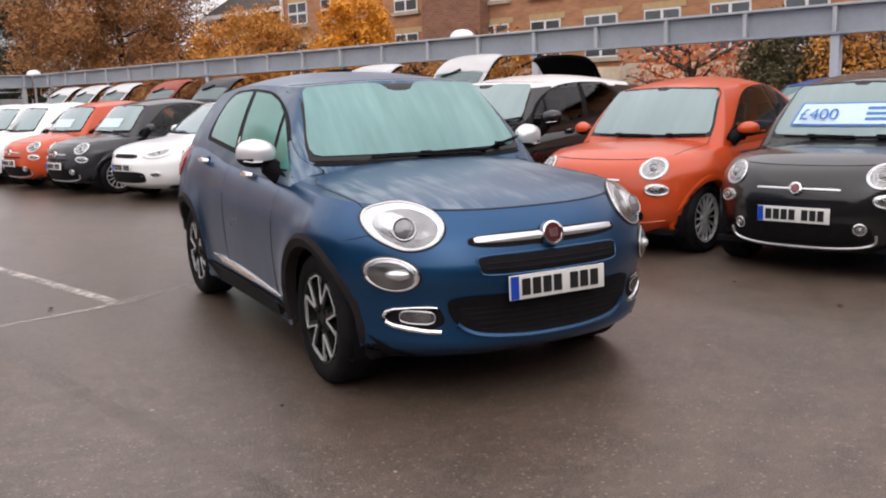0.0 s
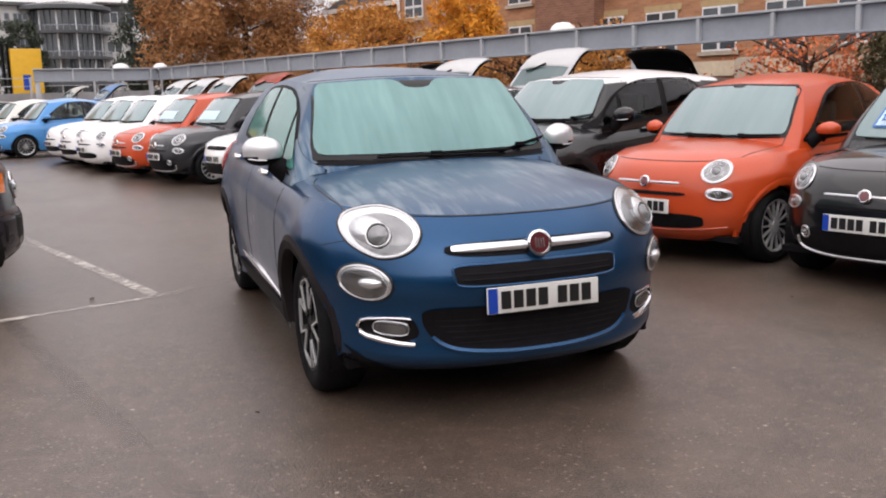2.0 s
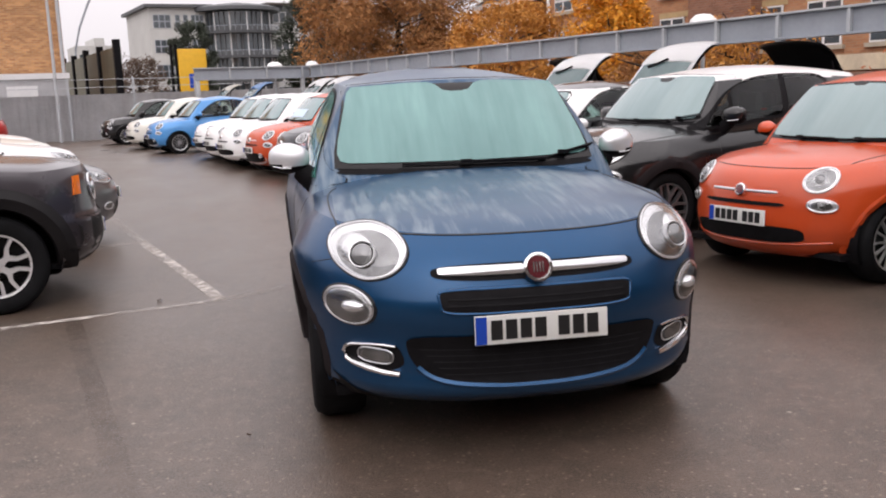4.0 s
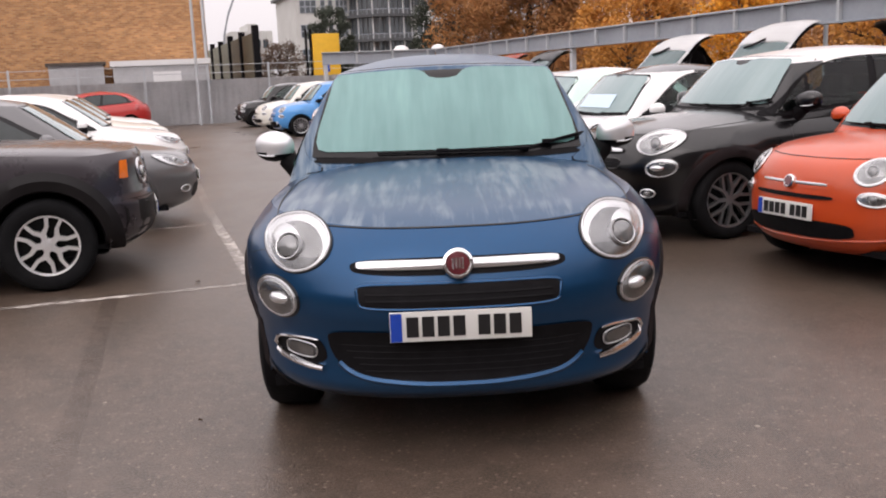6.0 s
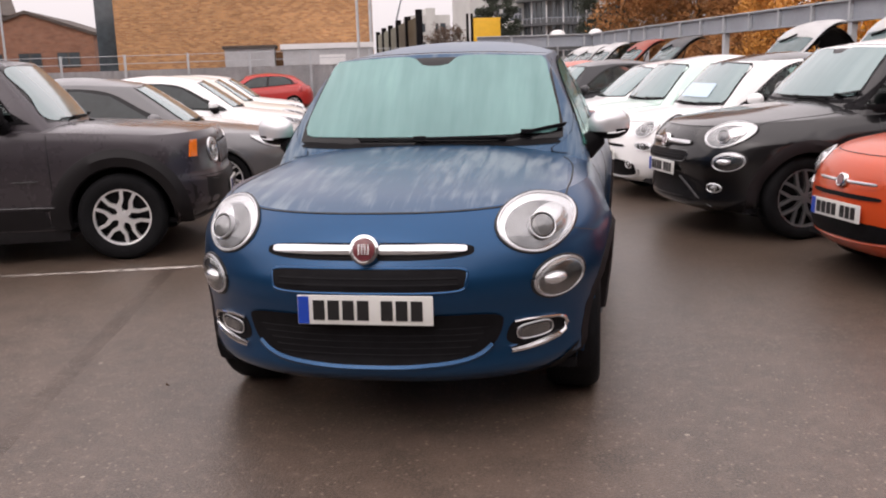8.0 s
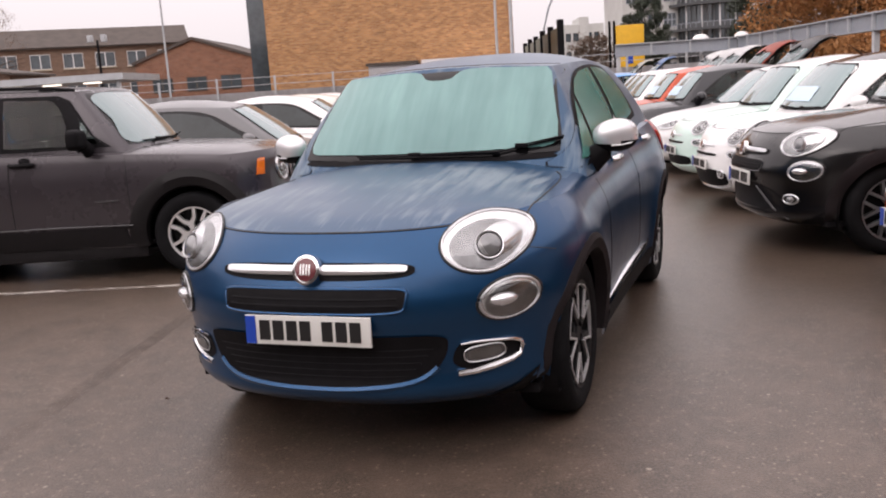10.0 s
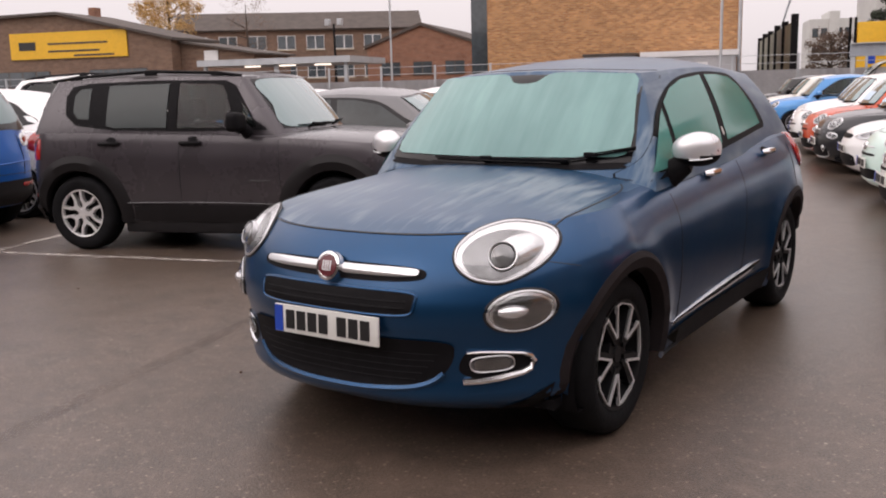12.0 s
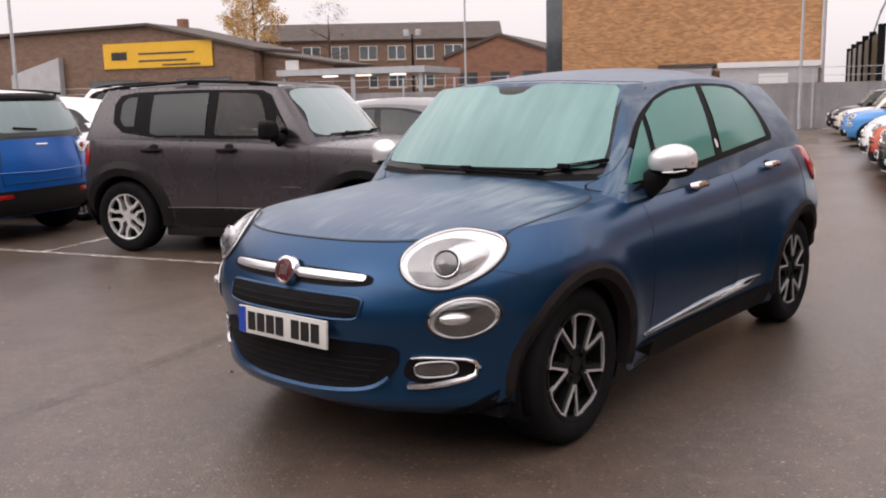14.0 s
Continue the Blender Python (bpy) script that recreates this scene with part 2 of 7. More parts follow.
def poly_loop(pts, step=0.03, r=0.0):
    """A closed straight-sided outline, cut into short pieces."""
    out = []
    k = len(pts)
    for i in range(k):
        a, b = np.array(pts[i], float), np.array(pts[(i + 1) % k], float)
        m = max(1, int(np.linalg.norm(b - a) / step))
        out += [tuple(a + (b - a) * q / m) for q in range(m)]
    return out


def oval(cx, cz, rx, rz, n=40, tilt=0.0, power=2.0):
    out = []
    c, s = math.cos(radians(tilt)), math.sin(radians(tilt))
    for q in range(n):
        t = 2 * math.pi * q / n
        a = rx * math.copysign(abs(math.cos(t)) ** (2 / power), math.cos(t))
        b = rz * math.copysign(abs(math.sin(t)) ** (2 / power), math.sin(t))
        out.append((cx + a * c - b * s, cz + a * s + b * c))
    return out


def grown(loop, f, g=None):
    c = np.mean(np.array(loop), axis=0)
    k = np.array([f, g if g is not None else f])
    return [tuple(c + (np.array(p) - c) * k) for p in loop]


def inside(p, poly):
    """Whether a 2D point lies in a polygon."""
    x, y = p
    hit = False
    k = len(poly)
    for i in range(k):
        (ax, ay), (bx, by) = poly[i], poly[(i + 1) % k]
        if (ay > y) != (by > y) and x < (bx - ax) * (y - ay) / (by - ay) + ax:
            hit = not hit
    return hit


class Quad:
    """A smooth curved face laid through a patch of a skin seen from the front; lamps stand on it."""

    def __init__(self, skin, loop, top):
        P = np.array(loop)
        c = P.mean(axis=0)
        self.c = c
        rows, ys = [], []
        for f in (0.0, 0.3, 0.6, 0.9, 1.05):
            for q in P[::2]:
                a, b = c + (q - c) * f
                if b > top:
                    continue
                p, _ = skin.at("f", a, b)
                u, w = a - c[0], b - c[1]
                rows.append((1, u, w, u * u, u * w, w * w))
                ys.append(p.y)
        self.k = np.linalg.lstsq(np.array(rows), np.array(ys), rcond=None)[0]

    def at(self, axis, a, b):
        u, w = a - self.c[0], b - self.c[1]
        k = self.k
        y = k[0] + k[1] * u + k[2] * w + k[3] * u * u + k[4] * u * w + k[5] * w * w
        n = Vector((k[1] + 2 * k[3] * u + k[4] * w, -1, k[2] + k[4] * u + 2 * k[5] * w)).normalized()
        return Vector((a, y, b)), n


class Skin:
    """A body surface that details are laid on."""

    def __init__(self, bm):
        from mathutils.bvhtree import BVHTree
        self.tree = BVHTree.FromBMesh(bm)

    def at(self, axis, a, b):
        # axis "f": seen from the front (x, z); "b": from behind; "r": from +x (y, z); "l": from -x; "t": from above (x, y)
        o, d = {"f": ((a, -6, b), (0, 1, 0)), "b": ((a, 9, b), (0, -1, 0)), "r": ((4, a, b), (-1, 0, 0)), "l": ((-4, a, b), (1, 0, 0)), "t": ((a, b, 5), (0, 0, -1))}[axis]
        p, nrm, _, _ = self.tree.ray_cast(Vector(o), Vector(d))
        if p is None:
            p, nrm, _, _ = self.tree.find_nearest(Vector(o) + Vector(d) * (4 if axis in "rl" else 6))
        if nrm.dot(Vector(d)) > 0:
            nrm = -nrm
        return p, nrm

    def panel(self, axis, loop, lift=0.004, dome=0.0, rings=6, rim=0.0, out=None):
        """A patch on the skin inside a 2D outline, lifted by lift, domed by dome, with its rim turned down by rim."""
        bm = bmesh.new()
        c = np.mean(np.array(loop), axis=0)
        n = len(loop)
        rows = []
        for k in range(1, rings + 1):
            f = k / rings
            row = []
            for q in loop:
                a, b = c + (np.array(q) - c) * f
                p, nrm = self.at(axis, a, b)
                nn = out if out is not None else nrm
                row.append(bm.verts.new(p + nn * (lift + dome * (1 - f**2.5))))
            rows.append(row)
        p, nrm = self.at(axis, *c)
        mid = bm.verts.new(p + (out if out is not None else nrm) * (lift + dome))
        for q in range(n):
            bm.faces.new((mid, rows[0][q], rows[0][(q + 1) % n]))
        for u, v in zip(rows, rows[1:]):
            for q in range(n):
                bm.faces.new((u[q], v[q], v[(q + 1) % n], u[(q + 1) % n]))
        if rim:
            low = []
            for q in loop:
                p, nrm = self.at(axis, *q)
                low.append(bm.verts.new(p - nrm * rim))
            for q in range(n):
                bm.faces.new((rows[-1][q], low[q], low[(q + 1) % n], rows[-1][(q + 1) % n]))
        bmesh.ops.recalc_face_normals(bm, faces=bm.faces)
        return bm

    def framed(self, axis, outer, panes, step=0.02, lift=0.003):
        """A window surround with openings for its panes."""
        bm = bmesh.new()
        inner = grown(outer, 0.97, 0.94)
        rows = []
        for loop in (outer, inner):
            rows.append([bm.verts.new(p + nrm * lift) for p, nrm in (self.at(axis, *q) for q in loop)])
        n = len(outer)
        for k in range(n):
            bm.faces.new((rows[0][k], rows[0][(k + 1) % n], rows[1][(k + 1) % n], rows[1][k]))
        pts = np.array(outer)
        lo, hi = pts.min(axis=0), pts.max(axis=0)
        size = ((hi - lo) / step).astype(int) + 2
        made = {}

        def vert(i, j):
            if (i, j) not in made:
                p, nrm = self.at(axis, lo[0] + i * step, lo[1] + j * step)
                made[i, j] = bm.verts.new(p + nrm * (lift + 0.001))
            return made[i, j]

        for i in range(size[0]):
            for j in range(size[1]):
                c = (lo[0] + (i + 0.5) * step, lo[1] + (j + 0.5) * step)
                if inside(c, inner) and not any(inside(c, q) for q in panes):
                    bm.faces.new((vert(i, j), vert(i + 1, j), vert(i + 1, j + 1), vert(i, j + 1)))
        bmesh.ops.recalc_face_normals(bm, faces=bm.faces)
        return bm

    def line(self, axis, pts, radius, lift=0.0, closed=False, n=6, flat=1.0):
        out = []
        for a, b in pts:
            p, nrm = self.at(axis, a, b)
            out.append(p + nrm * lift)
        return tube(out, radius, n, closed, flat=flat)


Quad.panel = Skin.panel
Quad.line = Skin.line

# ---- cars ----
NF, NS, NR, NL = 26, 64, 12, 24


def shell(q):
    """The lower body of a car as rings from sill to shoulder, with the deck over it. Returns a bmesh and a tag for each face."""
    bm = bmesh.new()
    A, E = q["round"], q.get("power", 2.4)
    ct = lambda s: 1 - math.sqrt(max(0.0, 1 - s**E))
    fs = [math.sin(math.pi / 2 * i / NF) for i in range(NF + 1)]
    z0, tail, Ar = q["sill"], q["tail"], q["round_rear"]
    lv = [k / NL for k in range(NL + 1)]
    top_y = [q["nose"](9) + A + (tail(9) - Ar - q["nose"](9) - A) * i / NS for i in range(NS + 1)]

    def width(y, z, f):
        w = q["plan"](y)
        w -= q["tuck"] * max(0.0, (0.32 - f) / 0.32) ** 1.6
        w -= q["roll"] * max(0.0, (f - 0.72) / 0.28) ** 2.0
        w += q.get("waist", 0.012) * math.sin(math.pi * min(1, max(0, (f - 0.25) / 0.6)))
        for c in q["wheels"]:
            w += q.get("flare", 0.0) * math.exp(-(((math.hypot(y - c, z - q["hub"]) - q["arch"] - 0.04) / 0.07) ** 2))
        return w

    rings = []
    for f in lv:
        row = []
        zf = z0 + (q["deck"](q["nose"](9)) - z0) * f
        yf = q["nose"](zf)
        zr = z0 + (q["shoulder"](top_y[-1]) - z0) * f
        yr = tail(zr)
        ws = width(yf + A, zf, f)
        z_mid = q["deck"](q["nose"](9))
        for s in fs:
            zs = z_mid + (q["shoulder"](top_y[0]) - z_mid) * s ** q.get("crown", 3.0)
            zq = z0 + (zs - z0) * f
            row.append(Vector((ws * s, q["nose"](z0 + (z_mid - z0) * f) + A * ct(s), zq)))
        for i in range(1, NS):
            y = (yf + A) + (yr - Ar - yf - A) * i / NS
            z = z0 + (q["shoulder"](top_y[i]) - z0) * f
            row.append(Vector((width(y, z, f), y, z)))
        we = width(yr - Ar, zr, f)
        for k in range(NR + 1):
            s = math.cos(math.pi / 2 * k / NR)
            row.append(Vector((we * s, yr - Ar * ct(s), zr)))
        rings.append(row)
    # deck: a row of points from the middle to each side point of the top ring
    top = rings[-1]
    nx = 14
    deck = []
    for i in range(NS + 1):
        b = top[NF + i]
        g = q["bow"](i / NS)
        row = []
        for k in range(nx + 1):
            s = math.sin(math.pi / 2 * k / nx)
            y = b.y - (A if g > 0 else Ar) * g * (1 - ct(s))
            hc = q["deck"](b.y - (A if g > 0 else Ar) * g)
            row.append(Vector((b.x * s, y, b.z + (hc - b.z) * (1 - s ** q.get("crown", 3.0)))))
        deck.append(row)
    wheels, R = q["wheels"], q["arch"]
    for sx in (1, -1):
        V = [[bm.verts.new((p.x * sx, p.y, p.z)) for p in row] for row in rings]
        for k in range(NL):
            for j in range(len(V[0]) - 1):
                a, b, c, d = V[k][j], V[k][j + 1], V[k + 1][j + 1], V[k + 1][j]
                m = (a.co + b.co + c.co + d.co) / 4
                if abs(m.x) > q["half"] * 0.62 and any((m.y - w) ** 2 + (m.z - q["hub"]) ** 2 < R * R for w in wheels):
                    continue
                bm.faces.new((a, b, c, d) if sx > 0 else (d, c, b, a))
        for row in V:
            for v in row:
                for w in wheels:
                    dy, dz = v.co.y - w, v.co.z - q["hub"]
                    r = math.hypot(dy, dz)
                    if abs(v.co.x) > q["half"] * 0.6 and 0 < r < R + 0.001 and v.link_faces:
                        v.co.y, v.co.z = w + dy * R / r, q["hub"] + dz * R / r
        D = [[bm.verts.new((p.x * sx, p.y, p.z)) for p in row] for row in deck]
        for i in range(NS):
            for k in range(nx):
                fv = (D[i][k], D[i][k + 1], D[i + 1][k + 1], D[i + 1][k])
                f = bm.faces.new(fv if sx > 0 else fv[::-1])
                f.material_index = 1
    loose = [v for v in bm.verts if not v.link_faces]
    bmesh.ops.delete(bm, geom=loose, context="VERTS")
    bmesh.ops.remove_doubles(bm, verts=bm.verts, dist=0.0005)
    rim = {v for e in bm.edges if e.is_boundary for v in e.verts}
    for v in rim:
        for w in wheels:
            dy, dz = v.co.y - w, v.co.z - q["hub"]
            r = math.hypot(dy, dz)
            if abs(v.co.x) > q["half"] * 0.6 and 0 < r < R + 0.05 and v.co.z > z0 + 0.004:
                v.co.y, v.co.z = w + dy * R / r, q["hub"] + dz * R / r
    bmesh.ops.recalc_face_normals(bm, faces=bm.faces)
    return bm


def cabin(q):
    """The upper body: a ring at the belt, one at the roof's edge, and a crowned roof."""
    bm = bmesh.new()
    g = q["cabin"]
    ct = lambda s, e: 1 - math.sqrt(max(0.0, 1 - s**e))
    nf, ns, nr, nh = 16, 40, 14, 12
    faces = []

    def ring(h):
        row = []
        yf, wf = g["front"](h), g["half_front"](h)
        yr, wr = g["rear"](h), g["half_rear"](h)
        A, B = g["bow_front"] * (1 - 0.35 * h), g["bow_rear"]
        for i in range(nf + 1):
            s = math.sin(math.pi / 2 * i / nf)
            row.append(Vector((wf * s, yf + A * ct(s, 3.2), g["z_front"](h) + (g["z_side"](0, h) - g["z_front"](h)) * s**2)))
        for i in range(1, ns):
            t = i / ns
            w = wf + (wr - wf) * t + g.get("belly", 0.03) * math.sin(math.pi * t)
            row.append(Vector((w, yf + A + (yr - B - yf - A) * t, g["z_side"](t, h))))
        for i in range(nr + 1):
            s = math.cos(math.pi / 2 * i / nr)
            row.append(Vector((wr * s, yr - B * ct(s, 3.0), g["z_rear"](h) + (g["z_side"](1, h) - g["z_rear"](h)) * s**2)))
        return row

    rings = [ring(k / nh) for k in range(nh + 1)]
    mid = Vector((0, (g["front"](0.5) + g["rear"](0.5)) / 2, 0))
    for k, row in enumerate(rings):
        h = k / nh
        for p in row:
            d = Vector((p.x, (p.y - mid.y) * 0.35, 0))
            if d.length:
                p += d.normalized() * g.get("bulge", 0.03) * 4 * h * (1 - h)
    # soft edge up to the roof
    top = rings[-1]
    nx = 12
    roof = []
    for i in range(ns + 1):
        b = top[nf + i]
        t = i / ns
        A, B = g["bow_front"] * 0.65, g["bow_rear"]
        row = []
        for k in range(nx + 1):
            s = math.sin(math.pi / 2 * k / nx)
            y = b.y - A * max(0, 1 - 2 * t) ** 1.0 * (1 - ct(s, 3.2)) + B * max(0, 2 * t - 1) * (1 - ct(s, 3.0))
            mid_z = g["z_front"](1) if t < 0.5 else g["z_rear"](1)
            base = b.z + (mid_z - b.z) * (1 - s**2) * abs(1 - 2 * t)
            row.append(Vector((b.x * s, y, base + g["crown"] * (1 - abs(1 - 2 * t) ** 2.6) * (1 - s**2.6))))
        roof.append(row)
    for sx in (1, -1):
        V = [[bm.verts.new((p.x * sx, p.y, p.z)) for p in row] for row in rings]
        for k in range(nh):
            for j in range(len(V[0]) - 1):
                fv = (V[k][j], V[k][j + 1], V[k + 1][j + 1], V[k + 1][j])
                bm.faces.new(fv if sx > 0 else fv[::-1])
        D = [[bm.verts.new((p.x * sx, p.y, p.z)) for p in row] for row in roof]
        for i in range(ns):
            for k in range(nx):
                fv = (D[i][k], D[i][k + 1], D[i + 1][k + 1], D[i + 1][k])
                f = bm.faces.new(fv if sx > 0 else fv[::-1])
                faces.append(f)
    bmesh.ops.remove_doubles(bm, verts=bm.verts, dist=0.0005)
    bmesh.ops.recalc_face_normals(bm, faces=bm.faces)
    return bm


def split(bm, pick):
    """Copies the faces that pick(centre) names into bmeshes of their own, welded."""
    out = {}
    for f in bm.faces:
        key = pick(f.calc_center_median(), f.material_index)
        if key is None:
            continue
        o = out.setdefault(key, (bmesh.new(), {}))
        vs = []
        for v in f.verts:
            if v not in o[1]:
                o[1][v] = o[0].verts.new(v.co)
            vs.append(o[1][v])
        o[0].faces.new(vs)
    for o, _ in out.values():
        bmesh.ops.recalc_face_normals(o, faces=o.faces)
    return {k: o for k, (o, _) in out.items()}


def wheel_meshes(r, width, rim_r, style):
    """Tyre, dark barrel and spokes of a wheel about the x axis, its face towards +x at x = 0."""
    t = bmesh.new()
    w = width
    lathe([(rim_r - 0.005, -0.015), (rim_r + 0.012, 0.0), (r - 0.045, 0.012), (r - 0.018, 0.0), (r, -0.03), (r, -w + 0.03), (r - 0.02, -w), (rim_r, -w)], 48, bm=t)
    b = bmesh.new()
    lathe([(rim_r, -0.012), (rim_r - 0.012, -0.03), (rim_r - 0.02, -0.09), (0.0, -0.10)], 40, bm=b)

    def wedge(m, pts, x0, x1):
        front = [m.verts.new((x1, p[0], p[1])) for p in pts]
        back = [m.verts.new((x0, p[0], p[1])) for p in pts]
        m.faces.new(front)
        m.faces.new(back[::-1])
        for i in range(len(pts)):
            j = (i + 1) % len(pts)
            m.faces.new((front[j], front[i], back[i], back[j]))

    spokes, turns, hubs = [], [], bmesh.new()
    R = rim_r - 0.004
    if style == "ten":  # five broad dark spokes with bright edges
        one, dark = bmesh.new(), bmesh.new()
        for s in (1, -1):  # the two bright edges of a spoke, and the thin bright tip between them
            wedge(one, [(s * 0.042, 0.070), (s * 0.076, R - 0.026), (s * 0.0845, R - 0.031), (s * 0.0515, 0.068)][::s], -0.014, 0.0)
        wedge(one, [(-0.084, R - 0.032), (-0.045, R - 0.016), (0.045, R - 0.016), (0.084, R - 0.032), (0.090, R - 0.026), (0.048, R - 0.010), (-0.048, R - 0.010), (-0.090, R - 0.026)][::-1], -0.014, 0.0)
        for s in (1, -1):
            wedge(dark, [(s * 0.016, 0.05), (s * 0.050, 0.05), (s * 0.083, R - 0.034), (s * 0.052, R - 0.026)][::s], -0.06, -0.008)
        spokes = [("spoke_edge", one, ALLOY), ("spoke", dark, DARK_ALLOY)]
        turns = [2 * math.pi * k / 5 for k in range(5)]
        lathe([(0.0, -0.012), (0.034, -0.012), (0.036, -0.022), (0.085, -0.016), (0.088, -0.05)], 24, bm=hubs)
        spokes.append(("hub_cap", hubs, DARK_ALLOY))
    elif style == "five":  # five broad twin spokes
        one = bmesh.new()
        wedge(one, [(-0.020, 0.03), (0.020, 0.03), (0.022, 0.080), (0.060, 0.118), (0.094, R - 0.020), (0.070, R - 0.007), (0.042, 0.140), (0.0, 0.108), (-0.042, 0.140), (-0.070, R - 0.007), (-0.094, R - 0.020), (-0.060, 0.118), (-0.022, 0.080)], -0.05, -0.006)
        spokes = [("spoke", one, None)]
        turns = [2 * math.pi * k / 5 for k in range(5)]
        lathe([(0.0, -0.004), (0.030, -0.004), (0.050, -0.012), (0.056, -0.045)], 24, bm=hubs)
        spokes.append(("hub_cap", hubs, None))
    elif style == "y":  # bright forked spokes
        one = bmesh.new()
        wedge(one, [(-0.015, 0.03), (0.015, 0.03), (0.016, 0.100), (0.078, R), (0.054, R), (0.0, 0.122), (-0.054, R), (-0.078, R), (-0.016, 0.100)], -0.045, -0.008)
        spokes = [("spoke", one, None)]
        turns = [2 * math.pi * k / 7 for k in range(7)]
        lathe([(0.0, -0.010), (0.03, -0.010), (0.042, -0.018), (0.045, -0.045)], 24, bm=hubs)
        spokes.append(("hub_cap", hubs, None))
    else:  # many thin bright spokes
        one = bmesh.new()
        wedge(one, [(-0.005, 0.045), (0.005, 0.045), (0.0065, R), (-0.0065, R)], -0.03, -0.008)
        spokes = [("spoke", one, None)]
        turns = [2 * math.pi * k / 14 for k in range(14)]
        lathe([(0.0, -0.006), (0.045, -0.008), (0.055, -0.04)], 24, bm=hubs)
        spokes.append(("hub_cap", hubs, None))
    ring = lathe([(rim_r + 0.004, 0.0), (rim_r - 0.010, -0.004), (rim_r - 0.014, -0.03)], 40)
    return t, b, ring, spokes, turns


def put_wheels(car, q):
    t, b, ring, spokes, turns = wheel_meshes(q["tyre"], q["tyre_width"], q["rim"], q["wheel_style"])
    face = q.get("face_mat", ALLOY)
    first = [("tyre", part("tyre", t, RUBBER, None), 0.0), ("rim", part("rim", b, DARK_ALLOY, None), 0.0), ("rim_edge", part("rim_edge", ring, DARK_ALLOY if q["wheel_style"] == "ten" else face, None), 0.0)]
    for name, bm, m in spokes:
        ob = part(name, bm, m or face, None)
        for k, a in enumerate(turns if name != "hub_cap" else [0.0]):
            o = ob if k == 0 else new(name, ob.data)
            o.matrix_basis = Matrix.Rotation(a, 4, "X")
            first.append((name, o, a))
    for i, (sx, y) in enumerate([(1, q["wheels"][0]), (-1, q["wheels"][0]), (1, q["wheels"][1]), (-1, q["wheels"][1])]):
        w = new("wheel")
        w.parent = car
        turn = (-0.26, 0.35, -0.75, 0.9)[i]
        w.matrix_basis = Matrix.Translation((sx * q["track"], y, q["hub"])) @ (Matrix.Rotation(math.pi, 4, "Z") if sx < 0 else Matrix.Identity(4)) @ Matrix.Rotation(turn, 4, "X")
        for name, ob, a in first:
            o = ob if i == 0 else new(name, ob.data)
            o.matrix_basis = Matrix.Rotation(a, 4, "X")
            o.parent = w


def arches(car, q, material, width=0.05, lip=0.018):
    """Wheel-arch trim and the dark wells behind."""
    for y in q["wheels"]:
        for sx in (1, -1):
            bm = bmesh.new()
            rows = []
            a0, a1 = q.get("arch_ends", (-12, 192))
            for k in range(37):
                a = radians(a0 + (a1 - a0) * k / 36)
                row = []
                for r, dx in ((q["arch"] - 0.035, -0.05), (q["arch"] - 0.022, 0.004), (q["arch"] + width * 0.45, lip * 0.8), (q["arch"] + width, 0.003), (q["arch"] + width + 0.004, -0.02)):
                    yy, zz = y + r * math.cos(a), q["hub"] + r * math.sin(a)
                    zq = max(zz, q["sill"] + 0.005)
                    yq = max(min(yy, q["skin_far"]), q["skin_near"])
                    p, nrm = q["skin"].at("r", yq, max(zq, q["sill"] + 0.02)) if r > q["arch"] else q["skin"].at("r", y + (q["arch"] + 0.012) * math.cos(a), max(q["hub"] + (q["arch"] + 0.012) * math.sin(a), q["sill"] + 0.02))
                    if p.x < q["half"] * 0.86:
                        p = q["skin"].at("r", max(y + (q["arch"] + 0.05) * math.cos(a), q["skin_near"]), max(q["hub"] + (q["arch"] + 0.05) * math.sin(a), q["sill"] + 0.02))[0]
                    row.append(bm.verts.new(((max(p.x, q["half"] * 0.8) + dx) * sx, yy, zq)))
                rows.append(row)
            for u, v in zip(rows, rows[1:]):
                for k in range(4):
                    bm.faces.new((u[k], u[k + 1], v[k + 1], v[k]))
            bmesh.ops.recalc_face_normals(bm, faces=bm.faces)
            part("wheel_arch", bm, material, car)
            well = bmesh.new()
            lathe([(q["arch"] - 0.004, q["half"] - 0.07), (q["arch"] + 0.01, q["half"] - 0.35), (0.02, q["half"] - 0.36)], 28, bm=well)
            for v in well.verts:
                v.co = (v.co.x * sx, v.co.y + y, max(q["sill"] - 0.02, v.co.z + q["hub"]))
            part("wheel_well", well, BLACK, car)


def plate(car, skin, z, y, tilt=0.0, bars=True, width=0.52, height=0.111):
    """A white registration plate with a blue end band; its characters as plain bars."""
    bm = box(-width / 2, -0.012, -height / 2, width / 2, 0.0, height / 2, 0.003)
    p = part("number_plate", bm, PLATE_WHITE, car, "white registration plate with blue band")
    p.matrix_basis = Matrix.Translation((0, y, z)) @ Matrix.Rotation(radians(tilt), 4, "X")
    part("band", box(-width / 2 + 0.003, -0.0155, -height / 2 + 0.003, -width / 2 + 0.045, -0.0125, height / 2 - 0.003), PLATE_BLUE, p)
    x = -width / 2 + 0.062
    for k in range(7):
        part("bar", box(x, -0.0155, -0.0375, x + 0.044, -0.0125, 0.0375), INK, p, smooth=False)
        x += 0.057 + (0.034 if k == 3 else 0)
    return p


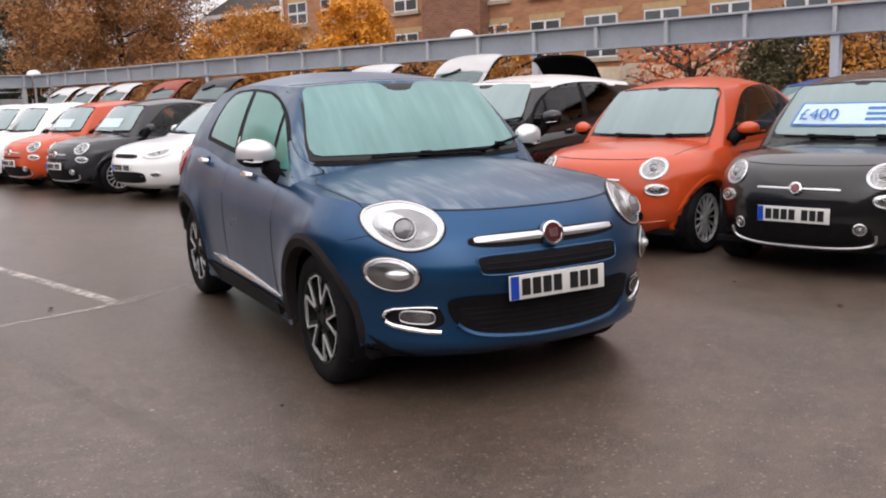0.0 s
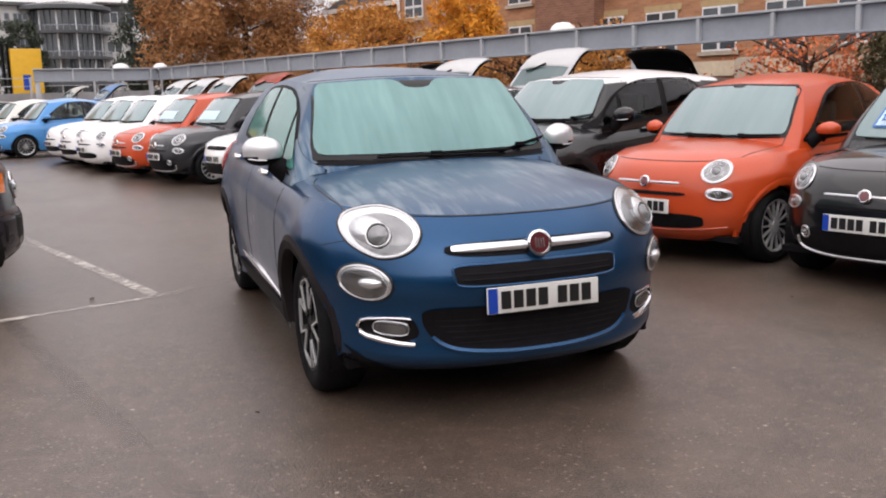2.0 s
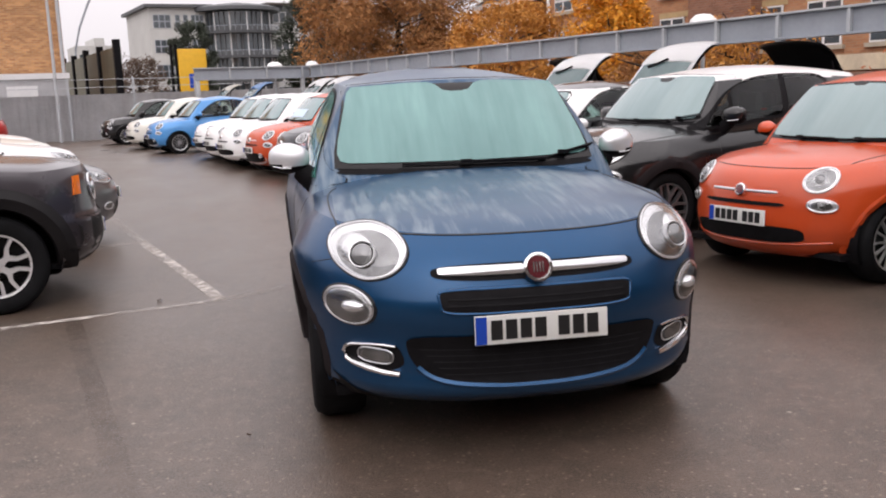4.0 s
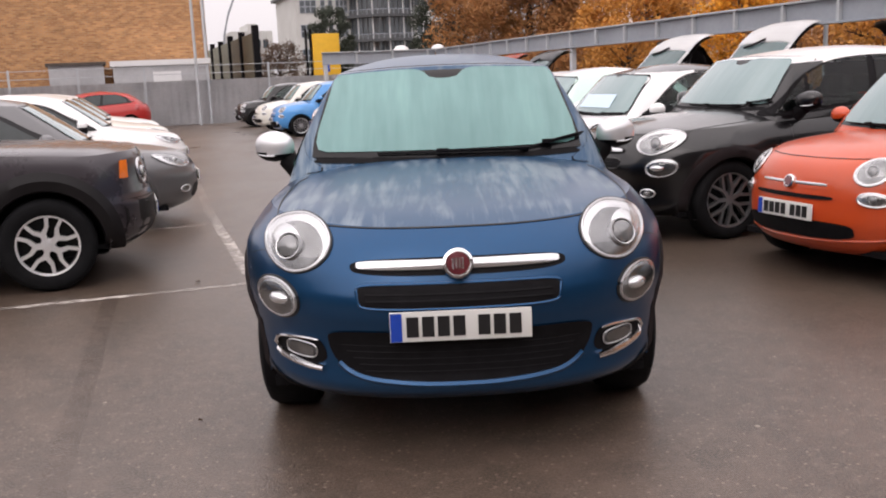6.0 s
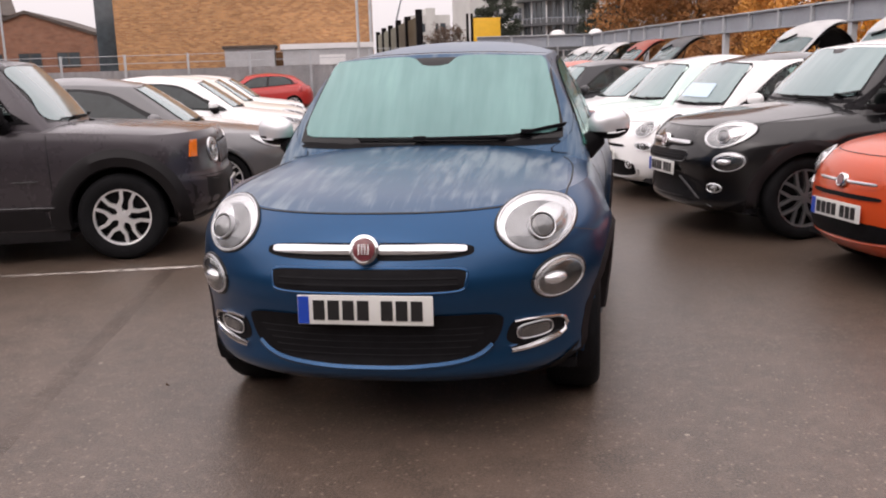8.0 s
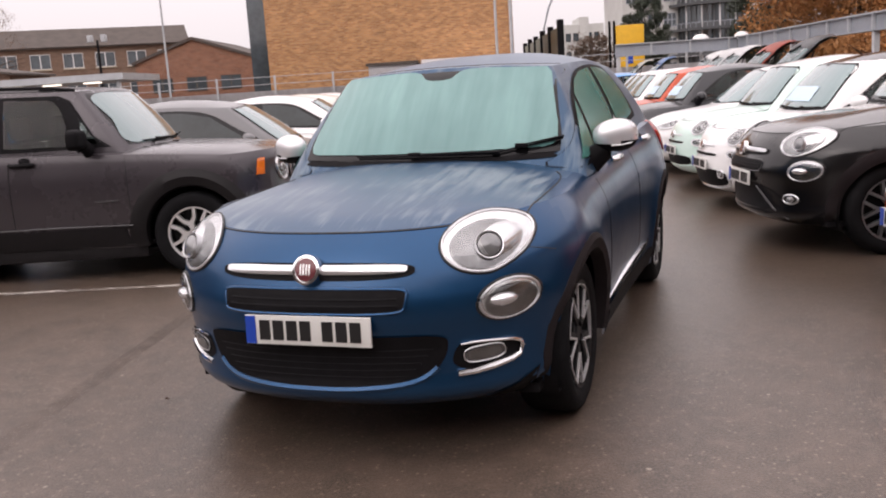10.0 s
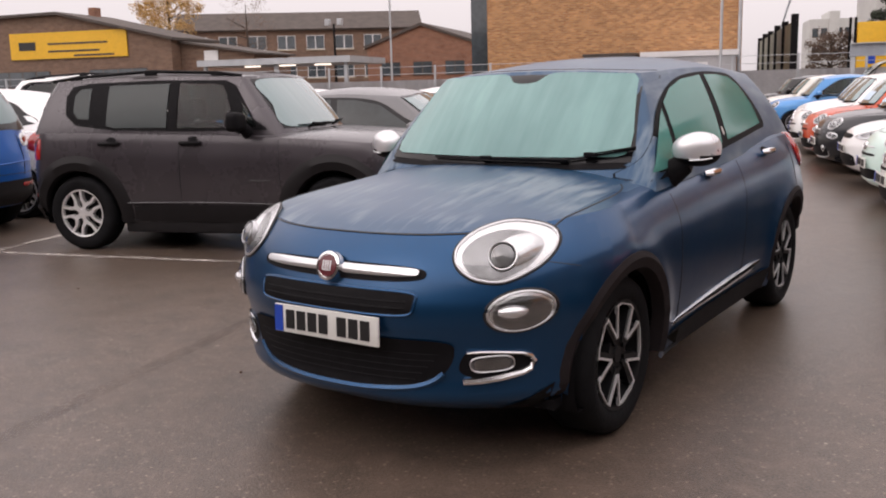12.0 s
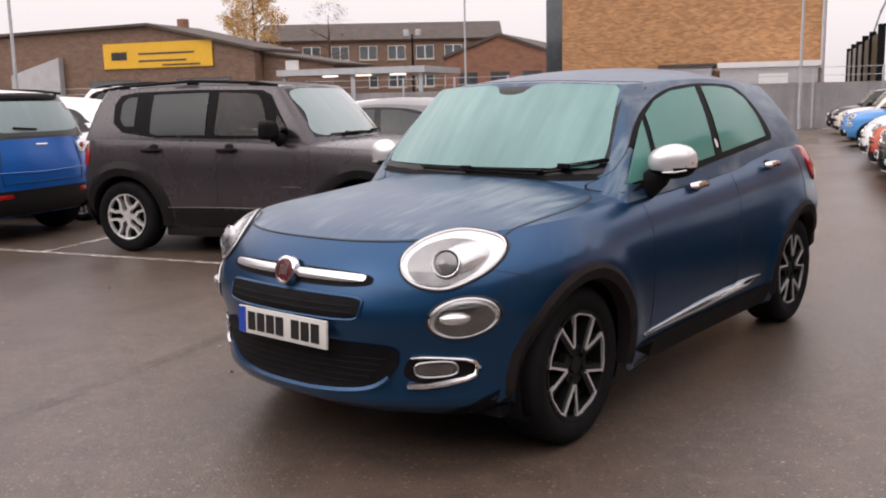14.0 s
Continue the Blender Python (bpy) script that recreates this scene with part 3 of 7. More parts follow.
def lamp(car, skin, axis, loop, name="headlight", label="", bowl=0.62, shift=(0.0, 0.0), lens=0.055, dome=0.02, ring=0.006, lens_at=None, top=9.0, house=None, barrel=None):
    """A lamp: bright housing, dark bowl, projector lens and a clear domed cover."""
    if axis == "f":
        skin = Quad(skin, loop, top)
    h = part(name, skin.panel(axis, loop, 0.006, 0.004, 5, 0.05), house or REFLECTOR, car, label)
    part("bezel", skin.line(axis, loop, ring, 0.008, True), SATIN, h)
    if bowl:
        inner = [(a + shift[0], b + shift[1]) for a, b in grown(loop, bowl)]
        part("bowl", skin.panel(axis, inner, 0.0125, 0.0, 4, 0.004), BOWL, h)
    if barrel:
        part("barrel", skin.panel(axis, oval(*barrel, 30), 0.016, 0.022, 5, 0.008), REFLECTOR, h)
    if lens:
        c = lens_at or np.mean(np.array(loop), axis=0) + np.array(shift)
        p, nrm = skin.at(axis, *c)
        d = (nrm + Vector((0, -0.6, 0))).normalized()
        m = Matrix.Translation(p + nrm * (0.028 if barrel else 0.012)) @ d.to_track_quat("Z", "Y").to_matrix().to_4x4()
        bm = lathe([(0.0, 0.022), (lens * 0.45, 0.019), (lens * 0.75, 0.011), (lens * 0.88, -0.01)], 24, "z")
        bmesh.ops.transform(bm, matrix=m, verts=bm.verts)
        part("lens", bm, LENS, h)
        bm = lathe([(lens * 0.84, -0.012), (lens * 0.87, 0.010), (lens * 0.93, 0.011), (lens * 0.97, -0.012)], 24, "z")
        bmesh.ops.transform(bm, matrix=m, verts=bm.verts)
        part("lens_ring", bm, SATIN, h)
    cover = part("cover", skin.panel(axis, grown(loop, 1.01), 0.014, dome, 7, 0.03), CLEAR, h)
    cover.visible_shadow = False
    return h


def mirror(car, at, size, cap, sx, foot, square=1.0, sweep=0.0):
    """A door mirror: rounded housing on a foot, with its glass behind."""
    bm = bmesh.new()
    bmesh.ops.create_uvsphere(bm, u_segments=24, v_segments=14, radius=1)
    for v in bm.verts:
        x, y, z = [math.copysign(abs(c) ** square, c) for c in v.co]
        f = 0.55 if y > 0 else 1.0
        k = 1 - 0.18 * max(0, -x)
        v.co = (sx * x * size[0], y * size[1] * f, (abs(z) ** 0.85 * math.copysign(1, z)) * size[2] * k)
    place = Matrix.Translation((sx * at[0], at[1], at[2])) @ Matrix.Rotation(sx * radians(sweep), 4, "Z")
    bmesh.ops.transform(bm, matrix=place, verts=bm.verts)
    parts = split(bm, lambda c, _: "cap" if c.z > at[2] - size[2] * 0.42 else "base")
    bm.free()
    h = part("door_mirror", parts["cap"], cap, car)
    part("lower_shell", parts["base"], BLACK, h)
    g = box(-size[0] * 0.58, size[1] * 0.36, -size[2] * 0.5, size[0] * 0.58, size[1] * 0.53, size[2] * 0.55, 0.008)
    bmesh.ops.transform(g, matrix=place, verts=g.verts)
    part("mirror_glass", g, CHROME, h)
    part("foot", tube([(sx * (at[0] - size[0] * 0.55), at[1] + 0.02, at[2] - size[2] * 0.7), (sx * (foot[0] + 0.04), foot[1], foot[2] + 0.04), (sx * (foot[0] - 0.03), foot[1] - 0.02, foot[2] - 0.02)], [0.045, 0.042, 0.05], 10, flat=1.3), BLACK, h)
    return h


def wiper(car, skin, x0, x1, z0, z1, y_pad=0.014):
    pts, arm = [], []
    for k in range(15):
        t = k / 14
        p, nrm = skin.at("f", x0 + (x1 - x0) * t, z0 + (z1 - z0) * t)
        pts.append(p + nrm * y_pad)
        if k <= 8:
            arm.append(p + nrm * (y_pad + 0.016))
    w = part("wiper", tube(pts, 0.0055, 6), BLACK, car)
    part("arm", tube(arm, [0.008 - 0.003 * k / 8 for k in range(9)], 6, flat=0.7), BLACK, w)
    part("blade_clip", box(arm[-1].x - 0.03, arm[-1].y - 0.012, arm[-1].z - 0.012, arm[-1].x + 0.03, arm[-1].y + 0.008, arm[-1].z + 0.008, 0.004), BLACK, w)


def lower_parts(car, q, bm, body_mat):
    """Sorts the shell into bonnet, doors, bumper and body, each a part."""
    da, db, dc = q["doors"]

    def pick(c, deck):
        if c.z > q["nose_z"] and c.y < q["cowl"] + 0.42 * (abs(c.x) / q["half"]) ** 2 and abs(c.x) < q["half"] * q.get("bonnet_half", 0.815) and deck:
            return "bonnet"
        if c.y < q["bumper_y"] and not deck:
            return "front_bumper"
        if not deck and c.z > q["sill"] + 0.10 and abs(c.x) > q["half"] * 0.7:
            if da < c.y < db:
                return "front_door_r" if c.x > 0 else "front_door_l"
            if db < c.y < dc and (c.y - q["wheels"][1]) ** 2 + (c.z - q["hub"]) ** 2 > (q["arch"] + 0.06) ** 2:
                return "rear_door_r" if c.x > 0 else "rear_door_l"
        return "body"

    names = {"front_door_r": "door", "front_door_l": "door", "rear_door_r": "door", "rear_door_l": "door"}
    got = {}
    for key, b in split(bm, pick).items():
        got[key] = part(names.get(key, key), b, q.get("bonnet_mat", body_mat) if key == "bonnet" else body_mat, car, weld=True)
    return got


def crossover_form():
    q = dict(half=0.89, hub=0.334, wheels=(0.0, 2.57), arch=0.392, sill=0.21, round=0.77, power=2.5, round_rear=0.60, tuck=0.030, roll=0.085, track=0.844, flare=0.016,
             tyre=0.334, tyre_width=0.215, rim=0.228, wheel_style="ten", doors=(0.62, 1.66, 2.62), cowl=0.34, nose_z=0.88, bumper_y=-0.18, skin_near=-0.45, skin_far=3.0)
    q["nose"] = cv((0.20, -0.62), (0.25, -0.765), (0.285, -0.812), (0.315, -0.826), (0.36, -0.812), (0.45, -0.810), (0.53, -0.824), (0.59, -0.844), (0.63, -0.844), (0.70, -0.822), (0.76, -0.797), (0.81, -0.772), (0.85, -0.745), (0.90, -0.695))
    q["tail"] = cv((0.21, 3.08), (0.30, 3.30), (0.6, 3.37), (0.8, 3.34), (1.05, 3.24))
    q["shoulder"] = cv((0.1, 0.945), (0.6, 0.972), (1.2, 1.0), (2.0, 1.045), (2.6, 1.085), (2.9, 1.08))
    q["deck"] = cv((-0.70, 0.897), (-0.6, 0.932), (-0.4, 0.968), (0.0, 1.022), (0.3, 1.055), (0.45, 1.068), (0.7, 1.10), (1.5, 1.14), (2.6, 1.18), (3.3, 1.05))
    q["bow"] = cv((0, 1), (0.265, 0.45), (0.5, 0.1), (0.7, -0.2), (1, -1))
    q["plan"] = cv((-0.1, 0.892), (0.15, 0.885), (0.6, 0.868), (1.2, 0.862), (1.9, 0.866), (2.5, 0.886), (2.9, 0.86))
    top = cv((0, 1.482), (0.5, 1.512), (1, 1.470))
    base = cv((0, 0.955), (1, 1.07))
    q["cabin"] = dict(front=cv((0, 0.37), (1, 0.80)), z_front=cv((0, 1.04), (1, 1.505)), half_front=cv((0, 0.800), (1, 0.562)), bow_front=0.125, bow_rear=0.30,
                      rear=cv((0, 3.22), (1, 2.99)), z_rear=cv((0, 1.08), (1, 1.490)), half_rear=cv((0, 0.755), (1, 0.53)), z_side=lambda t, h: base(t) + (top(t) - base(t)) * h, crown=0.076, bulge=0.026, belly=0.016)
    return q


def cabin_fittings(car, q):
    """Seats, dashboard and steering wheel, seen through the side windows."""
    h, y0, z = q["half"], q["cowl"], q["cabin"]["z_side"](0.3, 0)
    part("cabin_floor", box(-h * 0.8, y0 + 0.1, q["sill"] + 0.06, h * 0.8, q["wheels"][1] + 0.35, q["sill"] + 0.12), INTERIOR, car)
    for sx in (1, -1):
        part("door_lining", box(sx * h * 0.83 - 0.02, y0 + 0.3, q["sill"] + 0.13, sx * h * 0.83 + 0.02, q["wheels"][1] - 0.25, z - 0.03, 0.01), INTERIOR, car)
    part("dashboard", box(-h * 0.76, y0 + 0.12, z - 0.32, h * 0.76, y0 + 0.50, z - 0.03, 0.05), INTERIOR, car)
    for y, s in ((y0 + 1.0, 1.0), (q["wheels"][1] - 0.22, 0.93)):
        for sx in (1, -1):
            x = sx * h * 0.40
            seat = part("seat", box(x - 0.24, y - 0.46, q["sill"] + 0.2, x + 0.24, y + 0.05, q["sill"] + 0.40, 0.06), SEAT, car)
            b = box(x - 0.23, y - 0.06, q["sill"] + 0.32, x + 0.23, y + 0.08, z + 0.12 * s, 0.06)
            for v in b.verts:
                v.co.y += (v.co.z - q["sill"] - 0.3) * 0.22
            part("backrest", b, SEAT, seat)
            part("headrest", box(x - 0.125, y + 0.13, z + 0.14 * s, x + 0.125, y + 0.23, z + 0.33 * s, 0.045), SEAT, seat)
    m = Matrix.Translation((-h * 0.40, y0 + 0.62, z - 0.06)) @ Matrix.Rotation(radians(65), 4, "X")
    w = tube([(0.18 * math.cos(a), 0.18 * math.sin(a), 0) for a in [2 * math.pi * k / 24 for k in range(24)]], 0.015, 6, True)
    bmesh.ops.transform(w, matrix=m, verts=w.verts)
    part("steering_wheel", w, INTERIOR, car)


def start_car(name, q, label, category, m, body_mat, roof_mat, group=""):
    """The shell and cabin of a car under an empty on the ground. Leaves the skins in q."""
    car = thing(name, label, category, m, group)
    low = shell(q)
    up = cabin(q)
    both = low.copy()
    me = bpy.data.meshes.new("t")
    up.to_mesh(me)
    both.from_mesh(me)
    bpy.data.meshes.remove(me)
    q["skin"], q["low"], q["up"] = Skin(both), Skin(low), Skin(up)
    both.free()
    panes = q.get("panes")
    if panes:
        near = [f for f in up.faces if abs(f.normal.x) > 0.3]
        bmesh.ops.subdivide_edges(up, edges=list({e for f in near for e in f.edges}), cuts=1, use_grid_fill=True)
        dead = [f for f in up.faces if abs(f.normal.x) > 0.3 and any(inside((v.co.y, v.co.z), k) for v in f.verts for k in panes)]
        bmesh.ops.delete(up, geom=dead, context="FACES")
        back = q["wheels"][1] + 0.25
        dead = [f for f in low.faces if f.material_index == 1 and q["cowl"] + 0.35 < f.calc_center_median().y < back and abs(f.calc_center_median().x) < q["half"] * 0.76]
        bmesh.ops.delete(low, geom=dead, context="FACES")
        cabin_fittings(car, q)
    q["parts"] = lower_parts(car, q, low, body_mat)
    low.free()
    g = q["cabin"]
    cut = q.get("roof_cut", 0.0)
    tops = split(up, lambda c, _: "roof" if c.z > g["z_side"](0.5, 1) - 0.012 + cut else "cabin_shell")
    up.free()
    for key, b in tops.items():
        part(key, b, roof_mat if key == "roof" else q.get("pillar_mat", body_mat), car)
    floor = box(-q["half"] * 0.86, -0.45, q["sill"] + 0.01, q["half"] * 0.86, q["wheels"][1] + 0.4, q["sill"] + 0.05)
    part("underbody", floor, BLACK, car)
    return car


def side_glass(car, q, surround, panes, glass, trim=None, tail=None):
    for axis in "rl":
        clear = "panes" in q
        s = part("window_surround", q["up"].framed(axis, surround, panes, 0.016, 0.007) if clear else q["up"].panel(axis, surround, 0.003, 0.0, 7), trim or GLOSS_BLACK, car)
        for k, p in enumerate(panes):
            o = part("window_pane", q["up"].panel(axis, p, 0.013 if clear else 0.007, 0.0, 6), tail if tail and k in (1, 2) else glass, s)
            o.visible_shadow = not clear


def crossover(m, body_mat, roof_mat, mirror_mat, hero=True, label="", name="crossover_car"):
    """A rounded five-door crossover."""
    q = crossover_form()
    if not hero:
        q["wheel_style"] = "y"
        q["roof_cut"] = -0.06
        q["face_mat"] = mat("dark_polished", (0.34, 0.34, 0.35), 0.3, 0.8)
    surround = [(0.44, 1.004), (0.54, 1.105), (0.76, 1.275), (0.98, 1.380), (1.26, 1.455), (1.62, 1.484), (1.92, 1.484), (2.18, 1.470), (2.31, 1.410), (2.39, 1.300), (2.42, 1.162), (2.2, 1.134), (1.55, 1.080), (0.9, 1.022)]
    quarter = [(0.52, 1.034), (0.63, 1.140), (0.80, 1.268), (0.868, 1.308), (0.795, 1.050)]
    front = [(0.848, 1.053), (0.925, 1.336), (1.08, 1.400), (1.30, 1.446), (1.61, 1.467), (1.50, 1.106)]
    rear = [(1.60, 1.116), (1.69, 1.468), (1.92, 1.467), (2.13, 1.452), (2.255, 1.395), (2.315, 1.290), (2.315, 1.172)]
    panes = [poly_loop(k, 0.05) for k in (quarter, front, rear)]
    if not hero:
        q["panes"] = panes
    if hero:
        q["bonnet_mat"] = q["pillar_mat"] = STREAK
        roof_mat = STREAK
    car = start_car(name, q, label, "car", m, body_mat, roof_mat)
    skin, low, up = q["skin"], q["low"], q["up"]
    put_wheels(car, q)
    arches(car, q, ARCH_TRIM, 0.044 if hero else 0.07)
    glass = TEAL if hero else PALE_GLASS
    # windscreen
    ws = [(-0.672, 1.080), (-0.30, 1.066), (0, 1.062), (0.30, 1.066), (0.672, 1.080), (0.666, 1.16), (0.584, 1.458), (0.552, 1.494), (0.25, 1.510), (0, 1.513), (-0.25, 1.510), (-0.552, 1.494), (-0.584, 1.458), (-0.666, 1.16)]
    frit = part("windscreen", up.panel("f", poly_loop(ws, 0.04), 0.003, 0, 8), GLOSS_BLACK, car)
    pane = [(-0.600, 1.102), (-0.30, 1.098), (0, 1.096), (0.30, 1.098), (0.600, 1.102), (0.638, 1.112), (0.651, 1.145), (0.642, 1.205), (0.568, 1.450), (0.542, 1.476), (0.25, 1.490), (0.145, 1.490), (0.105, 1.478), (0.07, 1.448), (0.03, 1.440), (-0.03, 1.440), (-0.07, 1.448), (-0.105, 1.478), (-0.145, 1.490), (-0.25, 1.490), (-0.542, 1.476), (-0.568, 1.450), (-0.642, 1.205), (-0.651, 1.145), (-0.638, 1.112)]
    part("pane", up.panel("f", poly_loop(pane, 0.04), 0.007, 0, 9), glass, frit)
    side_glass(car, q, smooth_loop(surround, 70), panes, TEAL_SIDE if hero else CAR_GLASS, BLACK)
    wiper(car, up, 0.40, -0.34, 1.076, 1.086)
    wiper(car, up, 0.675, 0.36, 1.130, 1.080)
    part("scuttle", up.panel("f", smooth_loop([(-0.60, 1.052), (0, 1.045), (0.60, 1.052), (0.645, 1.070), (0.60, 1.078), (0, 1.066), (-0.60, 1.078), (-0.645, 1.070)], 64), 0.004, 0.0, 4), BLACK, car)
    part("rear_window", up.panel("b", oval(0, 1.29, 0.46, 0.11, 40, 0, 5), 0.006, 0, 5), GLASS, car)
    # nose
    slot = oval(0, 0.661, 0.372, 0.041, 64, 0, 7)
    slot = [(a * (1 + (b - 0.661) * 0.45), b) for a, b in slot]
    g = part("upper_grille", low.panel("f", slot, 0.005, 0, 6), BLACK, car)
    for z in (0.645, 0.668):
        part("grille_slat", low.line("f", [(-0.345 + 0.69 * k / 20, z) for k in range(21)], 0.0055, 0.002), BLACK, g)
    part("slot_rim", low.line("f", grown(slot, 1.012, 1.10), 0.0085, 0.0, True, flat=0.8), body_mat, g)
    if hero:
        big = smooth_loop([(-0.500, 0.478), (-0.470, 0.520), (-0.25, 0.528), (0, 0.528), (0.25, 0.528), (0.470, 0.520), (0.500, 0.478), (0.462, 0.398), (0.37, 0.345), (0.17, 0.324), (0, 0.32), (-0.17, 0.324), (-0.37, 0.345), (-0.462, 0.398)], 70)
        g = part("lower_grille", low.panel("f", big, 0.006, 0, 8), BLACK, car)
        for z in (0.37, 0.395, 0.42, 0.445, 0.47):
            w = 0.36 + (z - 0.37) * 0.9
            part("grille_slat", low.line("f", [(-w + 2 * w * k / 20, z) for k in range(21)], 0.0035, 0.004), BLACK, g)
        part("grille_rim", low.line("f", [p for p in sorted(big) if p[1] < 0.40], 0.014, 0.0), body_mat, g)
        for sx in (1, -1):
            fog = smooth_loop([(sx * a, b) for a, b in ((0.515, 0.405), (0.535, 0.475), (0.60, 0.487), (0.69, 0.474), (0.735, 0.435), (0.70, 0.395), (0.60, 0.372))], 42)
            f = part("fog_recess", low.panel("f", fog, 0.002, 0, 4), BLACK, car)
            lamp(car, low, "f", [(sx * a, b) for a, b in oval(0.612, 0.436, 0.064, 0.030, 28, 4, 3.0)], "fog_light", "", 0.8, (0, 0), 0.0, 0.006, 0.0025, house=LAMP_DARK)
            part("chrome_trim", low.line("f", [(sx * a, b) for a, b in ((0.525, 0.368), (0.58, 0.372), (0.64, 0.383), (0.695, 0.398), (0.717, 0.412), (0.727, 0.437), (0.719, 0.460), (0.698, 0.472), (0.63, 0.482), (0.58, 0.484), (0.54, 0.480))], [0.012, 0.014, 0.015, 0.014, 0.012, 0.010, 0.009, 0.007, 0.006, 0.006, 0.005], 0.008, n=8), CHROME, f)
    else:
        part("lower_grille", low.panel("f", smooth_loop([(-0.52, 0.44), (-0.3, 0.52), (0, 0.52), (0.3, 0.52), (0.52, 0.44), (0.50, 0.31), (0, 0.29), (-0.50, 0.31)], 60), 0.002, 0, 5), BLACK, car)
        part("skid_plate", low.line("f", [(0.27, 0.495), (0.36, 0.43), (0.47, 0.34), (0.56, 0.265)], 0.008, 0.006, n=8), GREY_TRIM, car)
        part("skid_plate", low.line("f", [(-0.27, 0.495), (-0.36, 0.43), (-0.47, 0.34), (-0.56, 0.265)], 0.008, 0.006, n=8), GREY_TRIM, car)
        for sx in (1, -1):
            lamp(car, low, "f", [(sx * a, b) for a, b in oval(0.60, 0.42, 0.05, 0.035, 24)], "fog_light", "", 0.8, (0, 0), 0.03, 0.006, 0.006)
    # black surround, larger and lower than the bar, also paints the recess's shadow
    bar_back = oval(0, 0.765, 0.402, 0.031, 70, 0, 3.2)
    bar = part("chrome_bar", low.panel("f", oval(0, 0.770, 0.375, 0.0165, 70, 0, 5), 0.012, 0.010, 4, 0.01), SATIN, car, "bright chrome nose bar")
    part("bar_surround", low.panel("f", bar_back, 0.004, 0.0, 4), BLACK, bar)
    p, nrm = low.at("f", 0, 0.770)
    d = Vector((0, -1, 0.30)).normalized().to_track_quat("Z", "Y").to_matrix().to_4x4()
    b = lathe([(0.0, 0.036), (0.046, 0.034), (0.047, 0.038), (0.056, 0.036), (0.060, 0.010)], 36, "z")
    bmesh.ops.transform(b, matrix=Matrix.Translation(p) @ d, verts=b.verts)
    badge = part("badge", b, CHROME, car, "round chrome badge with red centre")
    b = lathe([(0.0, 0.0395), (0.042, 0.0385), (0.044, 0.034)], 32, "z")
    bmesh.ops.transform(b, matrix=Matrix.Translation(p) @ d, verts=b.verts)
    part("badge_centre", b, RED_BADGE, badge)
    for x in (-0.022, -0.010, 0.002, 0.014):
        b = box(x, -0.020, 0.0388, x + 0.006, 0.020, 0.0408)
        bmesh.ops.transform(b, matrix=Matrix.Translation(p) @ d, verts=b.verts)
        part("badge_bar", b, CHROME, badge)
    plate(car, low, 0.556, -0.850 if hero else -0.846, -2)
    for sx in (1, -1):
        head = smooth_loop([(sx * a, b) for a, b in ((0.480, 0.852), (0.512, 0.906), (0.582, 0.934), (0.662, 0.926), (0.730, 0.898), (0.758, 0.848), (0.734, 0.788), (0.655, 0.743), (0.565, 0.753), (0.502, 0.796))], 60)
        h = lamp(car, low, "f", head, "headlight", "", 0.80, (sx * -0.002, -0.012), 0.056, 0.024, 0.005, lens_at=(sx * 0.630, 0.816), top=0.885, barrel=(sx * 0.660, 0.838, 0.064, 0.052))
        part("lamp_gap", Quad(low, head, 0.885).line("f", grown(head, 1.05), 0.006, 0.004, True), INK, h)
        drl = [(sx * a, b) for a, b in oval(0.704, 0.634, 0.088, 0.068, 36, 16)]
        lamp(car, low, "f", drl, "running_light", "", 0.86, (sx * 0.003, -0.006), 0.0, 0.012, 0.005, barrel=(sx * 0.686, 0.634, 0.040, 0.024))
        part("lamp_recess", Quad(low, drl, 9.0).line("f", grown(drl, 1.09), 0.0065, 0.003, True), INK, car)
        mirror(car, (0.890, 0.745, 1.128), (0.112, 0.088, 0.080), mirror_mat, sx, (0.795, 0.73, 1.02), 0.9, 28)
        part("indicator", tube([(sx * 0.885, 0.655, 1.083), (sx * 0.935, 0.672, 1.084), (sx * 0.975, 0.708, 1.091)], 0.0035, 6), SATIN, car)
        ax = "r" if sx > 0 else "l"
        for y, z in ((1.21, 0.978), (2.16, 1.018)):
            p, nrm = low.at(ax, y, z)
            hd = part("door_handle", tube([p + Vector((sx * 0.012, -0.085, -0.002)), p + Vector((sx * 0.034, -0.06, 0)), p + Vector((sx * 0.036, 0.05, 0.003)), p + Vector((sx * 0.012, 0.085, 0.004))], [0.012, 0.019, 0.019, 0.012], 8), CHROME if hero else body_mat, car, "chrome door handle" if hero else "")
            part("handle_recess", low.panel(ax, oval(y, z, 0.050, 0.024, 24), 0.002, 0, 3), BLACK, hd)
        if hero:
            part("sill_strip", low.line(ax, [(0.52 + 1.43 * k / 20, 0.352 + 0.046 * k / 20) for k in range(21)], [0.007 + 0.016 * min(1, k / 9, (20 - k) / 3) for k in range(21)], 0.004, n=8), CHROME, car)
        part("sill_cladding", low.panel(ax, poly_loop([(0.40, 0.216), (2.17, 0.216), (2.15, 0.33), (1.0, 0.325), (0.42, 0.31)], 0.06), 0.008, 0.0, 4), BLACK, car)
        part("corner_trim", low.panel("f", poly_loop([(sx * 0.58, 0.235), (sx * 0.74, 0.235), (sx * 0.775, 0.34), (sx * 0.70, 0.285)], 0.04), 0.005, 0.0, 4), BLACK, car)
        part("tail_light", low.panel(ax, oval(2.83, 0.99, 0.075, 0.115, 30), 0.01, 0.02, 5, 0.02), RED_LAMP, car)
